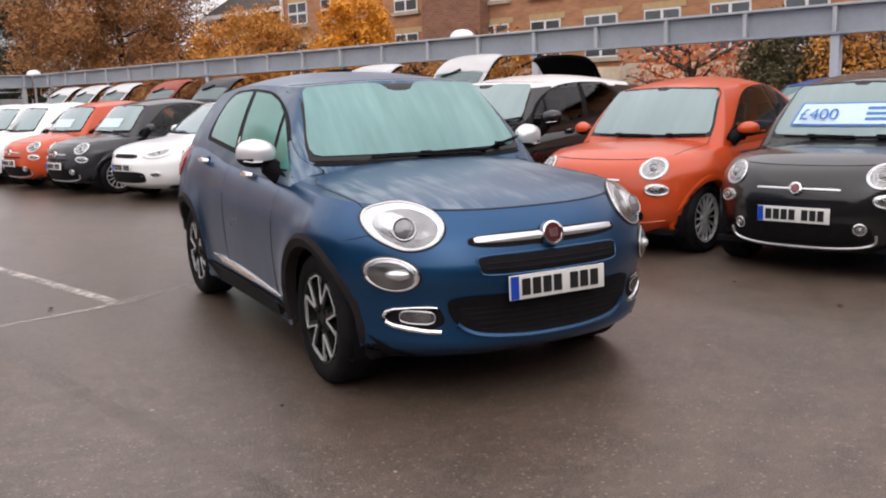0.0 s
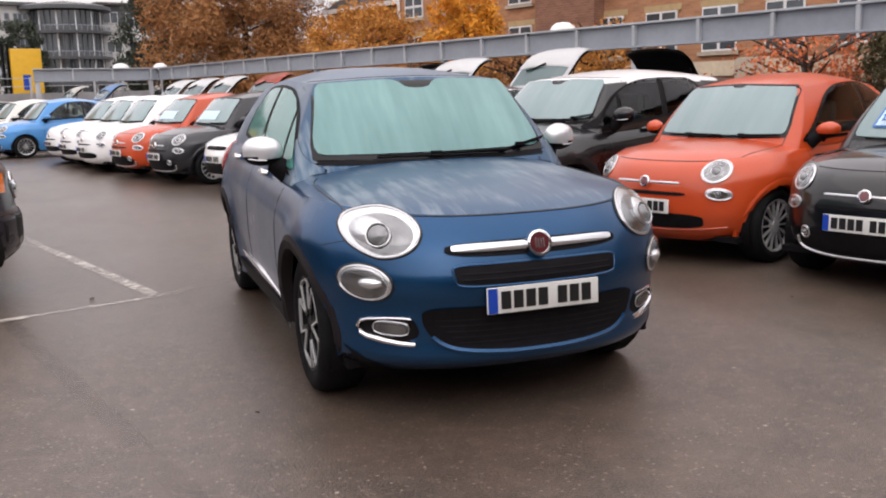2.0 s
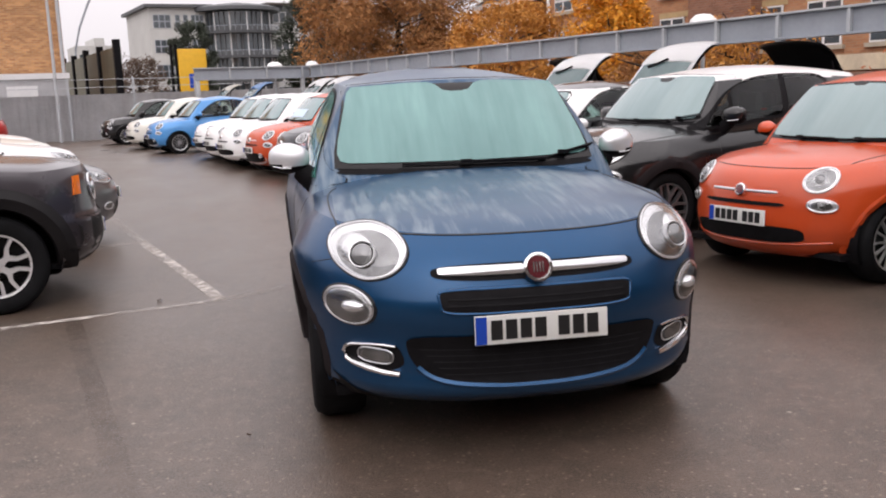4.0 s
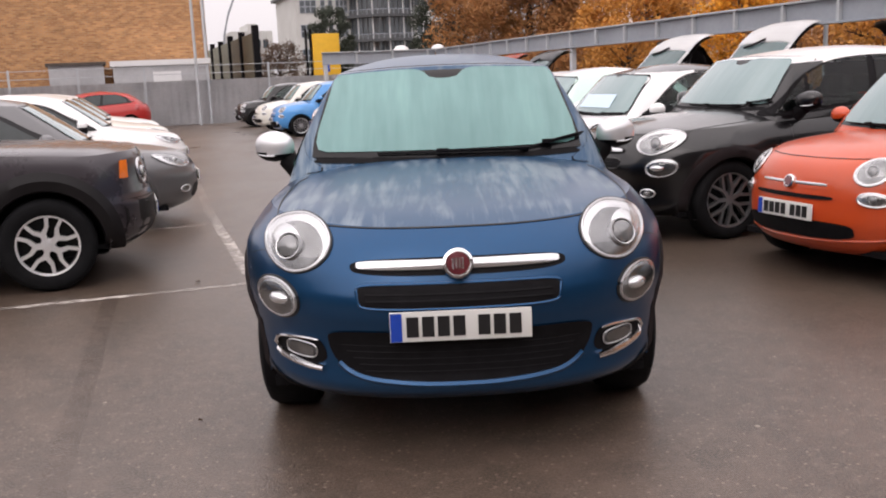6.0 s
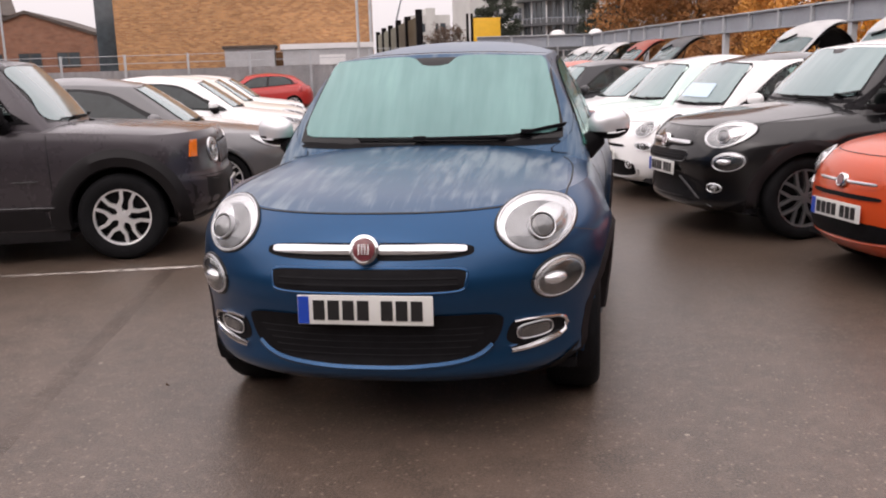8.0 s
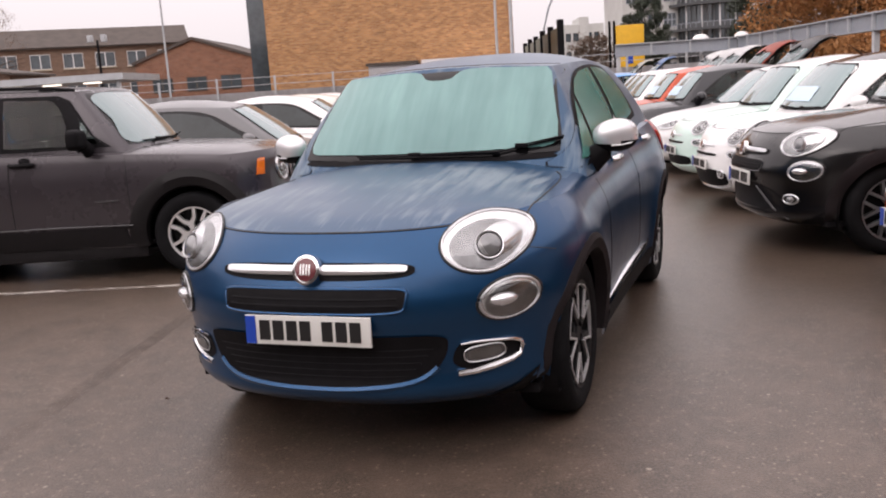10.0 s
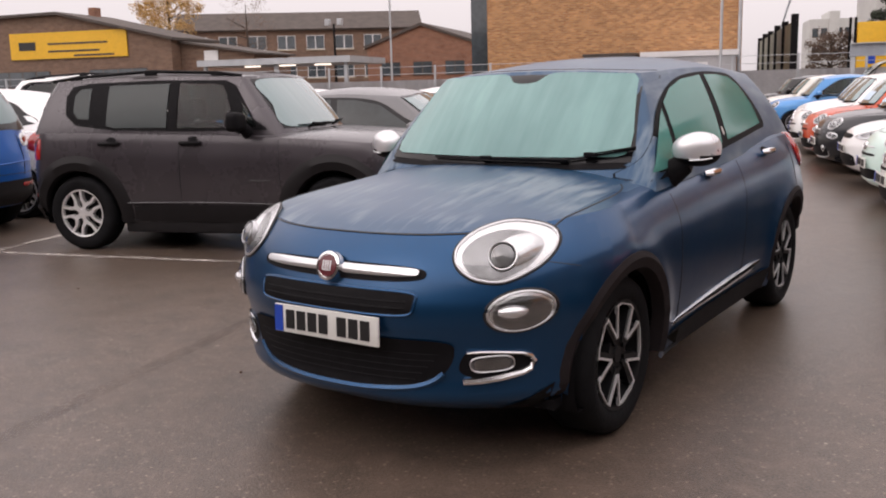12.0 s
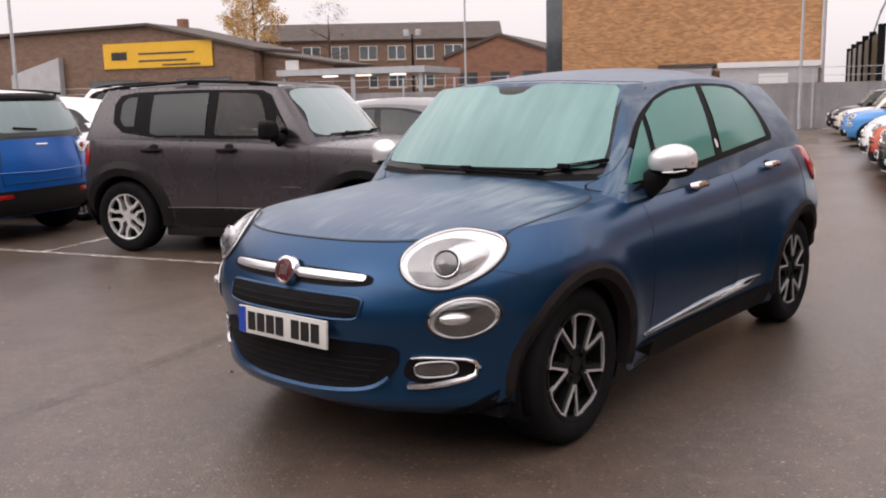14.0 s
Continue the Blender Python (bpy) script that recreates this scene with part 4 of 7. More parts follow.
        # shut lines
        for y0, y1, za, zb in ((0.60, 0.62, 0.30, 0.985), (1.60, 1.66, 0.33, 1.00), (2.58, 2.60, 0.78, 1.04)):
            part("shut_line", low.line(ax, [(y0 + (y1 - y0) * k / 12, za + (zb - za) * k / 12) for k in range(13)], 0.0035, -0.001, n=5), INK, car)
        edge = cv((-0.36, 0.722), (-0.12, 0.736), (0.12, 0.734), (0.26, 0.722), (0.33, 0.704), (0.365, 0.680))
        seam = [(sx * edge(-0.36 + 0.725 * k / 22), -0.36 + 0.725 * k / 22) for k in range(23)]
        part("shut_line", low.line(ax, [(-0.47 + 0.11 * k / 6, 0.800 - 0.028 * k / 6) for k in range(7)], 0.002, 0.0, n=5), INK, car)
        part("bonnet_seam", skin.line("t", seam, 0.004, 0.0, n=5), INK, car)
        if hero:
            part("pillar_badge", up.panel(ax, oval(1.555, 1.165, 0.016, 0.024, 20), 0.011, 0.0, 2), PLATE_WHITE, car)
    part("bonnet_seam", low.line("f", [(-0.50 + 1.0 * k / 30, 0.8955 + 0.034 * (abs(-0.5 + k / 30) / 0.89) ** 3 * 1.2) for k in range(31)], 0.0045, 0.0, n=5), INK, car)
    return car


BLUE_PAINT = paint("blue_pearl_paint", (0.0045, 0.054, 0.140), 0.72, 0.33, 0.5, haze=0.16)
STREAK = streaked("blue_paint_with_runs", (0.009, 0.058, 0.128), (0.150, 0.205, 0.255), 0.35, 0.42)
SILVER_CAP = paint("silver_paint", (0.72, 0.72, 0.74), 0.5, 0.3)
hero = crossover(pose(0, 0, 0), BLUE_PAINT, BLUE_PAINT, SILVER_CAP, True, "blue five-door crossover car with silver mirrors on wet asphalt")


def mini_form():
    q = dict(half=0.815, hub=0.298, wheels=(0.0, 2.30), arch=0.345, sill=0.19, round=0.70, round_rear=0.55, tuck=0.06, roll=0.065, track=0.778, flare=0.012,
             tyre=0.298, tyre_width=0.19, rim=0.205, wheel_style="multi", doors=(0.50, 1.62, 1.621), cowl=0.25, nose_z=0.80, bumper_y=-0.12, skin_near=-0.40, skin_far=2.65)
    q["nose"] = cv((0.18, -0.48), (0.23, -0.60), (0.30, -0.655), (0.42, -0.68), (0.55, -0.67), (0.65, -0.645), (0.74, -0.60), (0.79, -0.55), (0.815, -0.50))
    q["tail"] = cv((0.2, 2.62), (0.3, 2.80), (0.6, 2.87), (0.85, 2.82), (0.98, 2.72))
    q["shoulder"] = cv((0.2, 0.87), (0.6, 0.885), (1.2, 0.91), (1.9, 0.95), (2.3, 0.95))
    q["deck"] = cv((-0.50, 0.815), (-0.35, 0.868), (-0.1, 0.912), (0.2, 0.945), (0.32, 0.958), (0.6, 1.0), (1.5, 1.05), (2.6, 0.95))
    q["bow"] = cv((0, 1), (0.21, 0.45), (0.5, 0.1), (0.7, -0.2), (1, -1))
    q["plan"] = cv((0.0, 0.815), (0.5, 0.80), (1.2, 0.795), (2.2, 0.812), (2.5, 0.79))
    top = cv((0, 1.378), (0.5, 1.41), (1, 1.35))
    base = cv((0, 0.875), (1, 0.955))
    q["cabin"] = dict(front=cv((0, 0.24), (1, 0.66)), z_front=cv((0, 0.93), (1, 1.40)), half_front=cv((0, 0.735), (1, 0.53)), bow_front=0.14, bow_rear=0.26,
                      rear=cv((0, 2.64), (1, 2.22)), z_rear=cv((0, 1.0), (1, 1.37)), half_rear=cv((0, 0.70), (1, 0.48)), z_side=lambda t, h: base(t) + (top(t) - base(t)) * h, crown=0.08, bulge=0.028, belly=0.03)
    return q


def tailgate(car, q, color, y0, z0, half, up=46, length=1.0, droop=0.22):
    """A tailgate standing open: glass near the hinge, painted panel beyond, dark lining below."""
    n = 10

    def pt(s, t, low=0.0):
        w = half * (1.06 - 0.20 * max(0, t - 0.45))
        a = radians(up)
        bend = droop * max(0.0, (t - 0.40) / 0.60) ** 2.0
        y = y0 + length * t * math.cos(a) + 0.04 * (1 - s * s) * t + low * math.sin(a)
        z = z0 + length * t * math.sin(a) - bend + 0.035 * (1 - abs(s) ** 3) - low * math.cos(a)
        return (s * w, y, z)

    def sheet(t0, t1, s1, low, thick, k=6):
        g = bmesh.new()
        V = [[g.verts.new(pt(s1 * (-1 + 2 * i / n), t0 + (t1 - t0) * j / k, low)) for i in range(n + 1)] for j in range(k + 1)]
        for a, b in zip(V, V[1:]):
            for i in range(n):
                g.faces.new((a[i], a[i + 1], b[i + 1], b[i]))
        bmesh.ops.solidify(g, geom=g.faces[:], thickness=thick)
        bmesh.ops.recalc_face_normals(g, faces=g.faces)
        return g

    t = part("tailgate", sheet(0.0, 1.0, 1.0, 0.0, 0.03, 10), color, car, "open tailgate")
    part("tailgate_panel", sheet(0.38, 1.0, 1.0, -0.012, 0.01), color, t, smooth=False)
    part("tailgate_glass", sheet(0.04, 0.365, 0.88, -0.008, 0.006), PALE_GLASS, t)
    part("tailgate_lining", sheet(0.02, 0.99, 0.97, 0.045, 0.012, 8), BLACK, t)
    part("tailgate_wiper", tube([pt(0.0, 0.40, -0.03), pt(-0.3, 0.33, -0.025), pt(-0.6, 0.30, -0.022)], 0.014, 6), BLACK, t)
    for s in (-1, 1):
        a = Vector(pt(s * 0.95, 0.4, 0.06))
        part("gas_strut", tube([a, (a.x, y0 + 0.12, z0 - 0.28)], 0.011, 6), BLACK, t)


def mini(m, color, label, roof_mat=None, opened=False, late=True, style="multi", sign=False, pillar=None, face=None, card=False, gate=None):
    """A small round three-door hatchback."""
    q = mini_form()
    q["wheel_style"] = style
    if pillar:
        q["pillar_mat"] = pillar
    if face:
        q["face_mat"] = face
    surround = [(0.44, 0.925), (0.60, 1.04), (0.80, 1.19), (0.98, 1.305), (1.18, 1.372), (1.5, 1.392), (1.75, 1.375), (1.95, 1.30), (2.10, 1.15), (2.18, 1.01), (1.6, 0.965), (0.9, 0.94)]
    win = [(0.56, 0.955), (0.82, 1.17), (1.0, 1.29), (1.2, 1.35), (1.50, 1.368), (1.50, 0.985)]
    qtr = [(1.57, 0.99), (1.57, 1.365), (1.74, 1.35), (1.92, 1.27), (2.05, 1.12), (2.10, 1.03)]
    q["panes"] = [poly_loop(win, 0.07), poly_loop(qtr, 0.07)]
    car = start_car("small_hatchback", q, label, "car", m, color, roof_mat or color, "parked small hatchbacks")
    low, up, skin = q["low"], q["up"], q["skin"]
    put_wheels(car, q)
    arches(car, q, color, 0.03, 0.012)
    ws = [(-0.625, 0.962), (0, 0.942), (0.625, 0.962), (0.618, 1.06), (0.548, 1.335), (0.505, 1.380), (0, 1.400), (-0.505, 1.380), (-0.548, 1.335), (-0.618, 1.06)]
    f = part("windscreen", up.panel("f", poly_loop(ws, 0.05), 0.003, 0, 7), GLOSS_BLACK, car)
    pane = [(-0.575, 0.985), (0, 0.972), (0.575, 0.985), (0.600, 1.005), (0.598, 1.06), (0.530, 1.325), (0.495, 1.362), (0.07, 1.380), (0.04, 1.362), (-0.04, 1.362), (-0.07, 1.380), (-0.495, 1.362), (-0.530, 1.325), (-0.598, 1.06), (-0.600, 1.005)]
    part("pane", up.panel("f", poly_loop(pane, 0.05), 0.007, 0, 7), PALE_GLASS, f)
    side_glass(car, q, smooth_loop(surround, 50), q["panes"], CAR_GLASS)
    wiper(car, up, 0.08, -0.50, 0.966, 0.976)
    wiper(car, up, 0.58, 0.04, 0.972, 0.968)
    for sx in (1, -1):
        head = [(sx * a, b) for a, b in oval(0.528, 0.742, 0.090, 0.078, 32, -14)]
        lamp(car, low, "f", head, "headlight", "", 0.84, (0, 0), 0.040, 0.022, 0.007, top=0.80, house=REFLECTOR)
        lamp(car, low, "f", [(sx * a, b) for a, b in oval(0.575, 0.575, 0.078, 0.042, 28, -8)], "running_light", "", 0.7, (0, 0), 0.022, 0.012, 0.006)
        if sx > 0 or not sign:
            mirror(car, (0.86, 0.58, 1.02), (0.095, 0.085, 0.065), color, sx, (0.745, 0.56, 0.935), 1.0, 15)
        ax = "r" if sx > 0 else "l"
        p, nrm = low.at(ax, 1.46, 0.86)
        part("door_handle", tube([p + Vector((sx * 0.01, -0.08, 0)), p + Vector((sx * 0.03, -0.05, 0)), p + Vector((sx * 0.03, 0.05, 0)), p + Vector((sx * 0.01, 0.08, 0))], 0.012, 6), SATIN, car)
        for y in (0.47, 1.60):
            part("shut_line", low.line(ax, [(y, 0.28 + 0.59 * k / 10) for k in range(11)], 0.0035, -0.001, n=5), INK, car)
        part("tail_light", low.panel(ax, oval(2.52, 0.80, 0.06, 0.12, 20), 0.01, 0.015, 4, 0.02), RED_LAMP, car)
        part("bonnet_seam", skin.line("t", [(sx * (0.60 + 0.03 * math.sin(3 * k / 14)), -0.24 + 0.70 * k / 14) for k in range(15)], 0.004, 0.0, n=5), INK, car)
    part("bonnet_seam", low.line("f", [(-0.46 + 0.92 * k / 24, 0.8135 + 0.03 * (abs(-0.46 + 0.92 * k / 24) / 0.81) ** 3) for k in range(25)], 0.0045, 0.0, n=5), INK, car)
    bar = part("chrome_bar", low.panel("f", oval(0, 0.655, 0.30, 0.0085, 50, 0, 5), 0.008, 0.006, 3, 0.01), SATIN, car)
    part("bar_surround", low.panel("f", oval(0, 0.655, 0.34, 0.034, 50, 0, 4), 0.003, 0.0, 3), color, bar)
    p, nrm = low.at("f", 0, 0.655)
    d = Vector((0, -1, 0.35)).normalized().to_track_quat("Z", "Y").to_matrix().to_4x4()
    b = lathe([(0.0, 0.026), (0.036, 0.025), (0.038, 0.029), (0.046, 0.026), (0.050, 0.005)], 28, "z")
    bmesh.ops.transform(b, matrix=Matrix.Translation(p) @ d, verts=b.verts)
    badge = part("badge", b, CHROME, car)
    b = lathe([(0.0, 0.0295), (0.032, 0.0285), (0.034, 0.024)], 24, "z")
    bmesh.ops.transform(b, matrix=Matrix.Translation(p) @ d, verts=b.verts)
    part("badge_centre", b, RED_BADGE, badge)
    part("upper_grille", low.panel("f", oval(0, 0.572, 0.36, 0.014, 50, 0, 4), 0.007, 0, 5), BLACK, car)
    if late:
        g = part("lower_grille", low.panel("f", oval(0, 0.345, 0.50, 0.085, 60, 0, 4), 0.008, 0, 7), BLACK, car)
        part("grille_rim", low.line("f", oval(0, 0.34, 0.52, 0.10, 60, 0, 4)[30:] + [(0.52, 0.34)], 0.010, 0.006, n=6), SATIN, g)
        for sx in (1, -1):
            lamp(car, low, "f", [(sx * a, b) for a, b in oval(0.43, 0.385, 0.038, 0.038, 20)], "fog_light", "", 0.8, (0, 0), 0.02, 0.005, 0.006)
    else:
        part("lower_grille", low.panel("f", oval(0, 0.365, 0.49, 0.058, 50, 0, 4), 0.008, 0, 7), BLACK, car)
        part("bumper_crease", low.line("f", [(-0.62 + 1.24 * k / 30, 0.285 + 0.03 * abs(-1 + k / 15) ** 2) for k in range(31)], 0.009, 0.0), color, car)
    plate(car, low, 0.475, -0.69, -2)
    if opened:
        raise_by, length = opened if isinstance(opened, tuple) else (43, 0.93)
        tailgate(car, q, gate or color, 2.14 + (0.22 if length > 1.0 else 0.0), 1.385, 0.47, raise_by, length)
    if card:
        part("price_card", up.panel("f", poly_loop([(-0.40, 1.03), (0.30, 1.03), (0.28, 1.17), (-0.38, 1.17)], 0.05), 0.014, 0, 3), SIGN_PALE, car, "pale blue price card")
    if sign:
        card = part("price_card", up.panel("f", poly_loop([(-0.47, 1.045), (0.49, 1.045), (0.45, 1.225), (-0.42, 1.225)], 0.05), 0.016, 0, 3), SIGN_BLUE, car, "pale blue finance price card")
        part("card_face", up.panel("f", poly_loop([(-0.445, 1.058), (0.465, 1.058), (0.43, 1.212), (-0.40, 1.212)], 0.05), 0.020, 0, 3), SIGN_PALE, card)
        text = bpy.data.curves.new("price", "FONT")
        text.body, text.size, text.extrude = "£400", 0.155, 0.001
        t = new("price", text)
        text.materials.append(SIGN_BLUE)
        t.parent = card
        p, nrm = up.at("f", -0.17, 1.085)
        side = Vector((1, 0, 0))
        nn = (nrm - side * nrm.dot(side)).normalized()
        t.matrix_basis = Matrix.Translation(p + nn * 0.034 - side * 0.23) @ Matrix((side, nn.cross(side), nn)).transposed().to_4x4()
        for k, (w, z) in enumerate(((0.33, 1.175), (0.31, 1.135), (0.26, 1.095))):
            part("text_bar", up.panel("f", poly_loop([(0.12, z - 0.010), (0.12 + w, z - 0.010), (0.12 + w, z + 0.010), (0.12, z + 0.010)], 0.05), 0.023, 0, 2), SIGN_BLUE, card)
    return car


SIGN_BLUE = mat("sign_blue", (0.03, 0.16, 0.45), 0.4, vary=0.05)
SIGN_PALE = mat("sign_pale", (0.55, 0.72, 0.85), 0.4, vary=0.05)


def boxy_form():
    q = dict(half=0.895, hub=0.348, wheels=(0.0, 2.57), arch=0.43, sill=0.26, round=0.46, power=3.2, round_rear=0.30, tuck=0.05, roll=0.03, track=0.872,
             tyre=0.348, tyre_width=0.215, rim=0.222, wheel_style="y", doors=(0.52, 1.50, 2.35), cowl=0.40, nose_z=0.98, bumper_y=-0.40, skin_near=-0.6, skin_far=3.2, crown=5.0, bonnet_half=0.86)
    q["nose"] = cv((0.26, -0.62), (0.36, -0.76), (0.45, -0.80), (0.62, -0.80), (0.66, -0.77), (0.90, -0.745), (0.98, -0.715), (1.03, -0.66))
    q["tail"] = cv((0.26, 3.08), (0.40, 3.24), (0.7, 3.24), (1.1, 3.18))
    q["shoulder"] = cv((-0.2, 0.985), (0.4, 1.03), (1.2, 1.06), (2.4, 1.09), (3.0, 1.10))
    q["deck"] = cv((-0.66, 1.00), (-0.45, 1.03), (0.0, 1.065), (0.45, 1.09), (1.0, 1.11), (2.6, 1.12), (3.2, 1.12))
    q["bow"] = cv((0, 1), (0.22, 0.45), (0.5, 0.1), (0.7, -0.2), (1, -1))
    q["plan"] = cv((-0.2, 0.895), (0.3, 0.88), (1.2, 0.865), (2.2, 0.87), (2.6, 0.895), (3.0, 0.87))
    top = cv((0, 1.575), (0.5, 1.60), (1, 1.575))
    base = cv((0, 1.04), (1, 1.09))
    q["cabin"] = dict(front=cv((0, 0.42), (1, 0.86)), z_front=cv((0, 1.08), (1, 1.60)), half_front=cv((0, 0.80), (1, 0.64)), bow_front=0.14, bow_rear=0.14,
                      rear=cv((0, 3.17), (1, 2.99)), z_rear=cv((0, 1.09), (1, 1.59)), half_rear=cv((0, 0.81), (1, 0.64)), z_side=lambda t, h: base(t) + (top(t) - base(t)) * h, crown=0.055, bulge=0.02, belly=0.015)
    return q


GREY_TRIM = mat("grey_trim", (0.10, 0.10, 0.104), 0.4, 0.3)


CLADDING = mat("worn_dark_cladding", (0.009, 0.0078, 0.0088), 0.55, vary=0.25, scale=9, bump=0.15, bscale=90, spec=0.25)


def boxy(m, color, label, style="five", roof_mat=None, lamps=None, pillar=None):
    """A square-cut compact off-roader with roof rails."""
    q = boxy_form()
    q["wheel_style"] = style
    if pillar:
        q["pillar_mat"] = pillar
    surround = [(0.64, 1.105), (0.78, 1.20), (0.98, 1.50), (1.08, 1.545), (1.8, 1.562), (2.5, 1.548), (2.68, 1.52), (2.735, 1.43), (2.72, 1.26), (2.60, 1.165), (2.2, 1.118), (1.4, 1.10)]
    panes = [[(0.95, 1.125), (1.06, 1.43), (1.12, 1.505), (1.53, 1.528), (1.53, 1.13)], [(1.64, 1.135), (1.64, 1.528), (2.27, 1.52), (2.27, 1.16), (2.18, 1.135)], [(2.46, 1.22), (2.46, 1.50), (2.58, 1.495), (2.635, 1.44), (2.635, 1.29), (2.58, 1.225)], [(0.75, 1.135), (0.89, 1.34), (0.89, 1.135)]]
    q["panes"] = [poly_loop(p, 0.05) for p in panes]
    car = start_car("off_roader", q, label, "car", m, color, roof_mat or color)
    low, up, skin = q["low"], q["up"], q["skin"]
    put_wheels(car, q)
    arches(car, q, CLADDING, 0.115, 0.032)
    ws = [(-0.70, 1.11), (0, 1.10), (0.70, 1.11), (0.655, 1.33), (0.60, 1.55), (0, 1.58), (-0.60, 1.55), (-0.655, 1.33)]
    f = part("windscreen", up.panel("f", poly_loop(ws, 0.06), 0.003, 0, 7), GLOSS_BLACK, car)
    part("pane", up.panel("f", smooth_loop(grown(ws, 0.94, 0.90), 48), 0.007, 0, 7), PALE_GLASS, f)
    side_glass(car, q, poly_loop(surround, 0.05), q["panes"], CAR_GLASS, BLACK, MISTED_PRIVACY)
    wiper(car, up, 0.1, -0.5, 1.12, 1.125)
    wiper(car, up, 0.66, 0.1, 1.13, 1.12)
    part("front_grille", low.panel("f", oval(0, 0.80, 0.43, 0.10, 60, 0, 6), 0.004, 0, 4), BLACK, car)
    for k in range(7):
        x = -0.36 + 0.12 * k
        part("grille_slot", low.panel("f", oval(x, 0.80, 0.036, 0.085, 20, 0, 4), 0.012, 0, 2, 0.01), LAMP_DARK, car)
    part("front_cladding", low.panel("f", poly_loop([(-0.80, 0.30), (0.80, 0.30), (0.84, 0.64), (-0.84, 0.64)], 0.08), 0.006, 0, 6), CLADDING, car)
    plate(car, low, 0.50, -0.81, 0)
    for sx in (1, -1):
        ax = "r" if sx > 0 else "l"
        lamp(car, low, "f", [(sx * a, b) for a, b in oval(0.53, 0.83, 0.085, 0.095, 30)], "headlight", "", 0.7, (0, 0), 0.04, 0.015, 0.01)
        part("side_indicator", low.panel(ax, poly_loop([(-0.60, 0.80), (-0.545, 0.80), (-0.555, 0.93), (-0.60, 0.93)], 0.03), 0.012, 0.0, 3, 0.01), AMBER, car, "amber side marker lamp")
        mirror(car, (0.985, 0.86, 1.185), (0.120, 0.075, 0.085), BLACK, sx, (0.845, 0.84, 1.10), 0.55)
        for y in (1.38, 2.22):
            p, nrm = low.at(ax, y, 1.0)
            part("door_handle", tube([p + Vector((sx * 0.01, -0.10, 0)), p + Vector((sx * 0.035, -0.07, 0)), p + Vector((sx * 0.035, 0.07, 0)), p + Vector((sx * 0.01, 0.10, 0))], 0.019, 6), BLACK, car)
            part("handle_recess", low.panel(ax, oval(y - 0.02, 1.03, 0.05, 0.028, 20), 0.003, 0, 3), BLACK, car)
        for y0, y1 in ((0.50, 0.52), (1.50, 1.50), (2.36, 2.40)):
            part("shut_line", low.line(ax, [(y0 + (y1 - y0) * k / 10, 0.42 + 0.60 * k / 10) for k in range(11)], 0.004, -0.001, n=5), INK, car)
        part("sill_cladding", low.panel(ax, poly_loop([(0.36, 0.28), (2.20, 0.28), (2.18, 0.44), (0.40, 0.44)], 0.08), 0.012, 0, 5), CLADDING, car)
        part("sill_strip", low.line(ax, [(0.48 + 1.62 * k / 16, 0.452 + 0.012 * math.sin(math.pi * k / 16)) for k in range(17)], 0.005, 0.010, n=6), GREY_TRIM, car)
        part("badge_strip", low.line(ax, [(0.60 + 0.20 * k / 6, 0.66) for k in range(7)], 0.009, 0.004, n=5), LAMP_DARK, car)
        part("tail_light", low.panel(ax, oval(3.02, 0.95, 0.05, 0.10, 24, 0, 5), 0.012, 0.01, 4, 0.02), RED_LAMP, car)
        p0, _ = skin.at("t", sx * 0.585, 1.05)
        p1, _ = skin.at("t", sx * 0.585, 1.9)
        p2, _ = skin.at("t", sx * 0.585, 2.85)
        r = part("roof_rail", tube([p0 + Vector((0, -0.08, 0.0)), p0 + Vector((0, 0.16, 0.032)), p1 + Vector((0, 0, 0.034)), p2 + Vector((0, -0.16, 0.032)), p2 + Vector((0, 0.12, 0.0))], 0.015, 8), BLACK, car)
        for p in (p0 + Vector((0, 0.16, 0)), p1, p2 + Vector((0, -0.14, 0))):
            part("rail_foot", box(p.x - 0.014, p.y - 0.06, p.z - 0.01, p.x + 0.014, p.y + 0.06, p.z + 0.030, 0.006), BLACK, r)
    # low cladding as a full-width dark box, which also builds in the shade beneath
    part("rocker_shade_box", box(-0.82, 0.42, 0.17, 0.82, 2.14, 0.30, 0.02), CLADDING, car)
    # back
    part("rear_window", up.panel("b", oval(0, 1.33, 0.70, 0.165, 40, 0, 6), 0.006, 0, 5), PALE_GLASS, car)
    part("rear_spoiler", up.panel("b", oval(0, 1.535, 0.50, 0.03, 30, 0, 4), 0.012, 0.01, 3), BLACK, car)
    part("waist_strip", low.line("b", [(-0.74 + 1.48 * k / 16, 1.155) for k in range(17)], 0.010, 0.006), SATIN, car)
    part("fuel_flap", low.line("r", poly_loop([(2.62, 0.83), (2.80, 0.83), (2.80, 0.97), (2.62, 0.97)], 0.05), 0.003, -0.001, True), INK, car)
    for sx in (1, -1):
        rl = part("rear_lamp", low.panel("b", oval(sx * 0.70, 0.985, 0.125, 0.072, 32, sx * 4, 4), 0.014, 0.014, 5, 0.02), lamps or RED_LAMP, car)
        part("lamp_band", low.panel("b", oval(sx * 0.70, 0.985, 0.085, 0.030, 24, sx * 4, 3), 0.031, 0.003, 3), RED_LAMP, rl)
        part("tailgate_seam", low.line("b", [(sx * (0.56 + 0.02 * math.sin(k / 2)), 0.60 + 0.50 * k / 10) for k in range(11)], 0.004, 0.002, n=5), INK, car)
        part("rear_reflector", low.panel("b", oval(sx * 0.60, 0.50, 0.12, 0.022, 20, 0, 4), 0.024, 0.004, 3, 0.01), RED_LAMP, car)
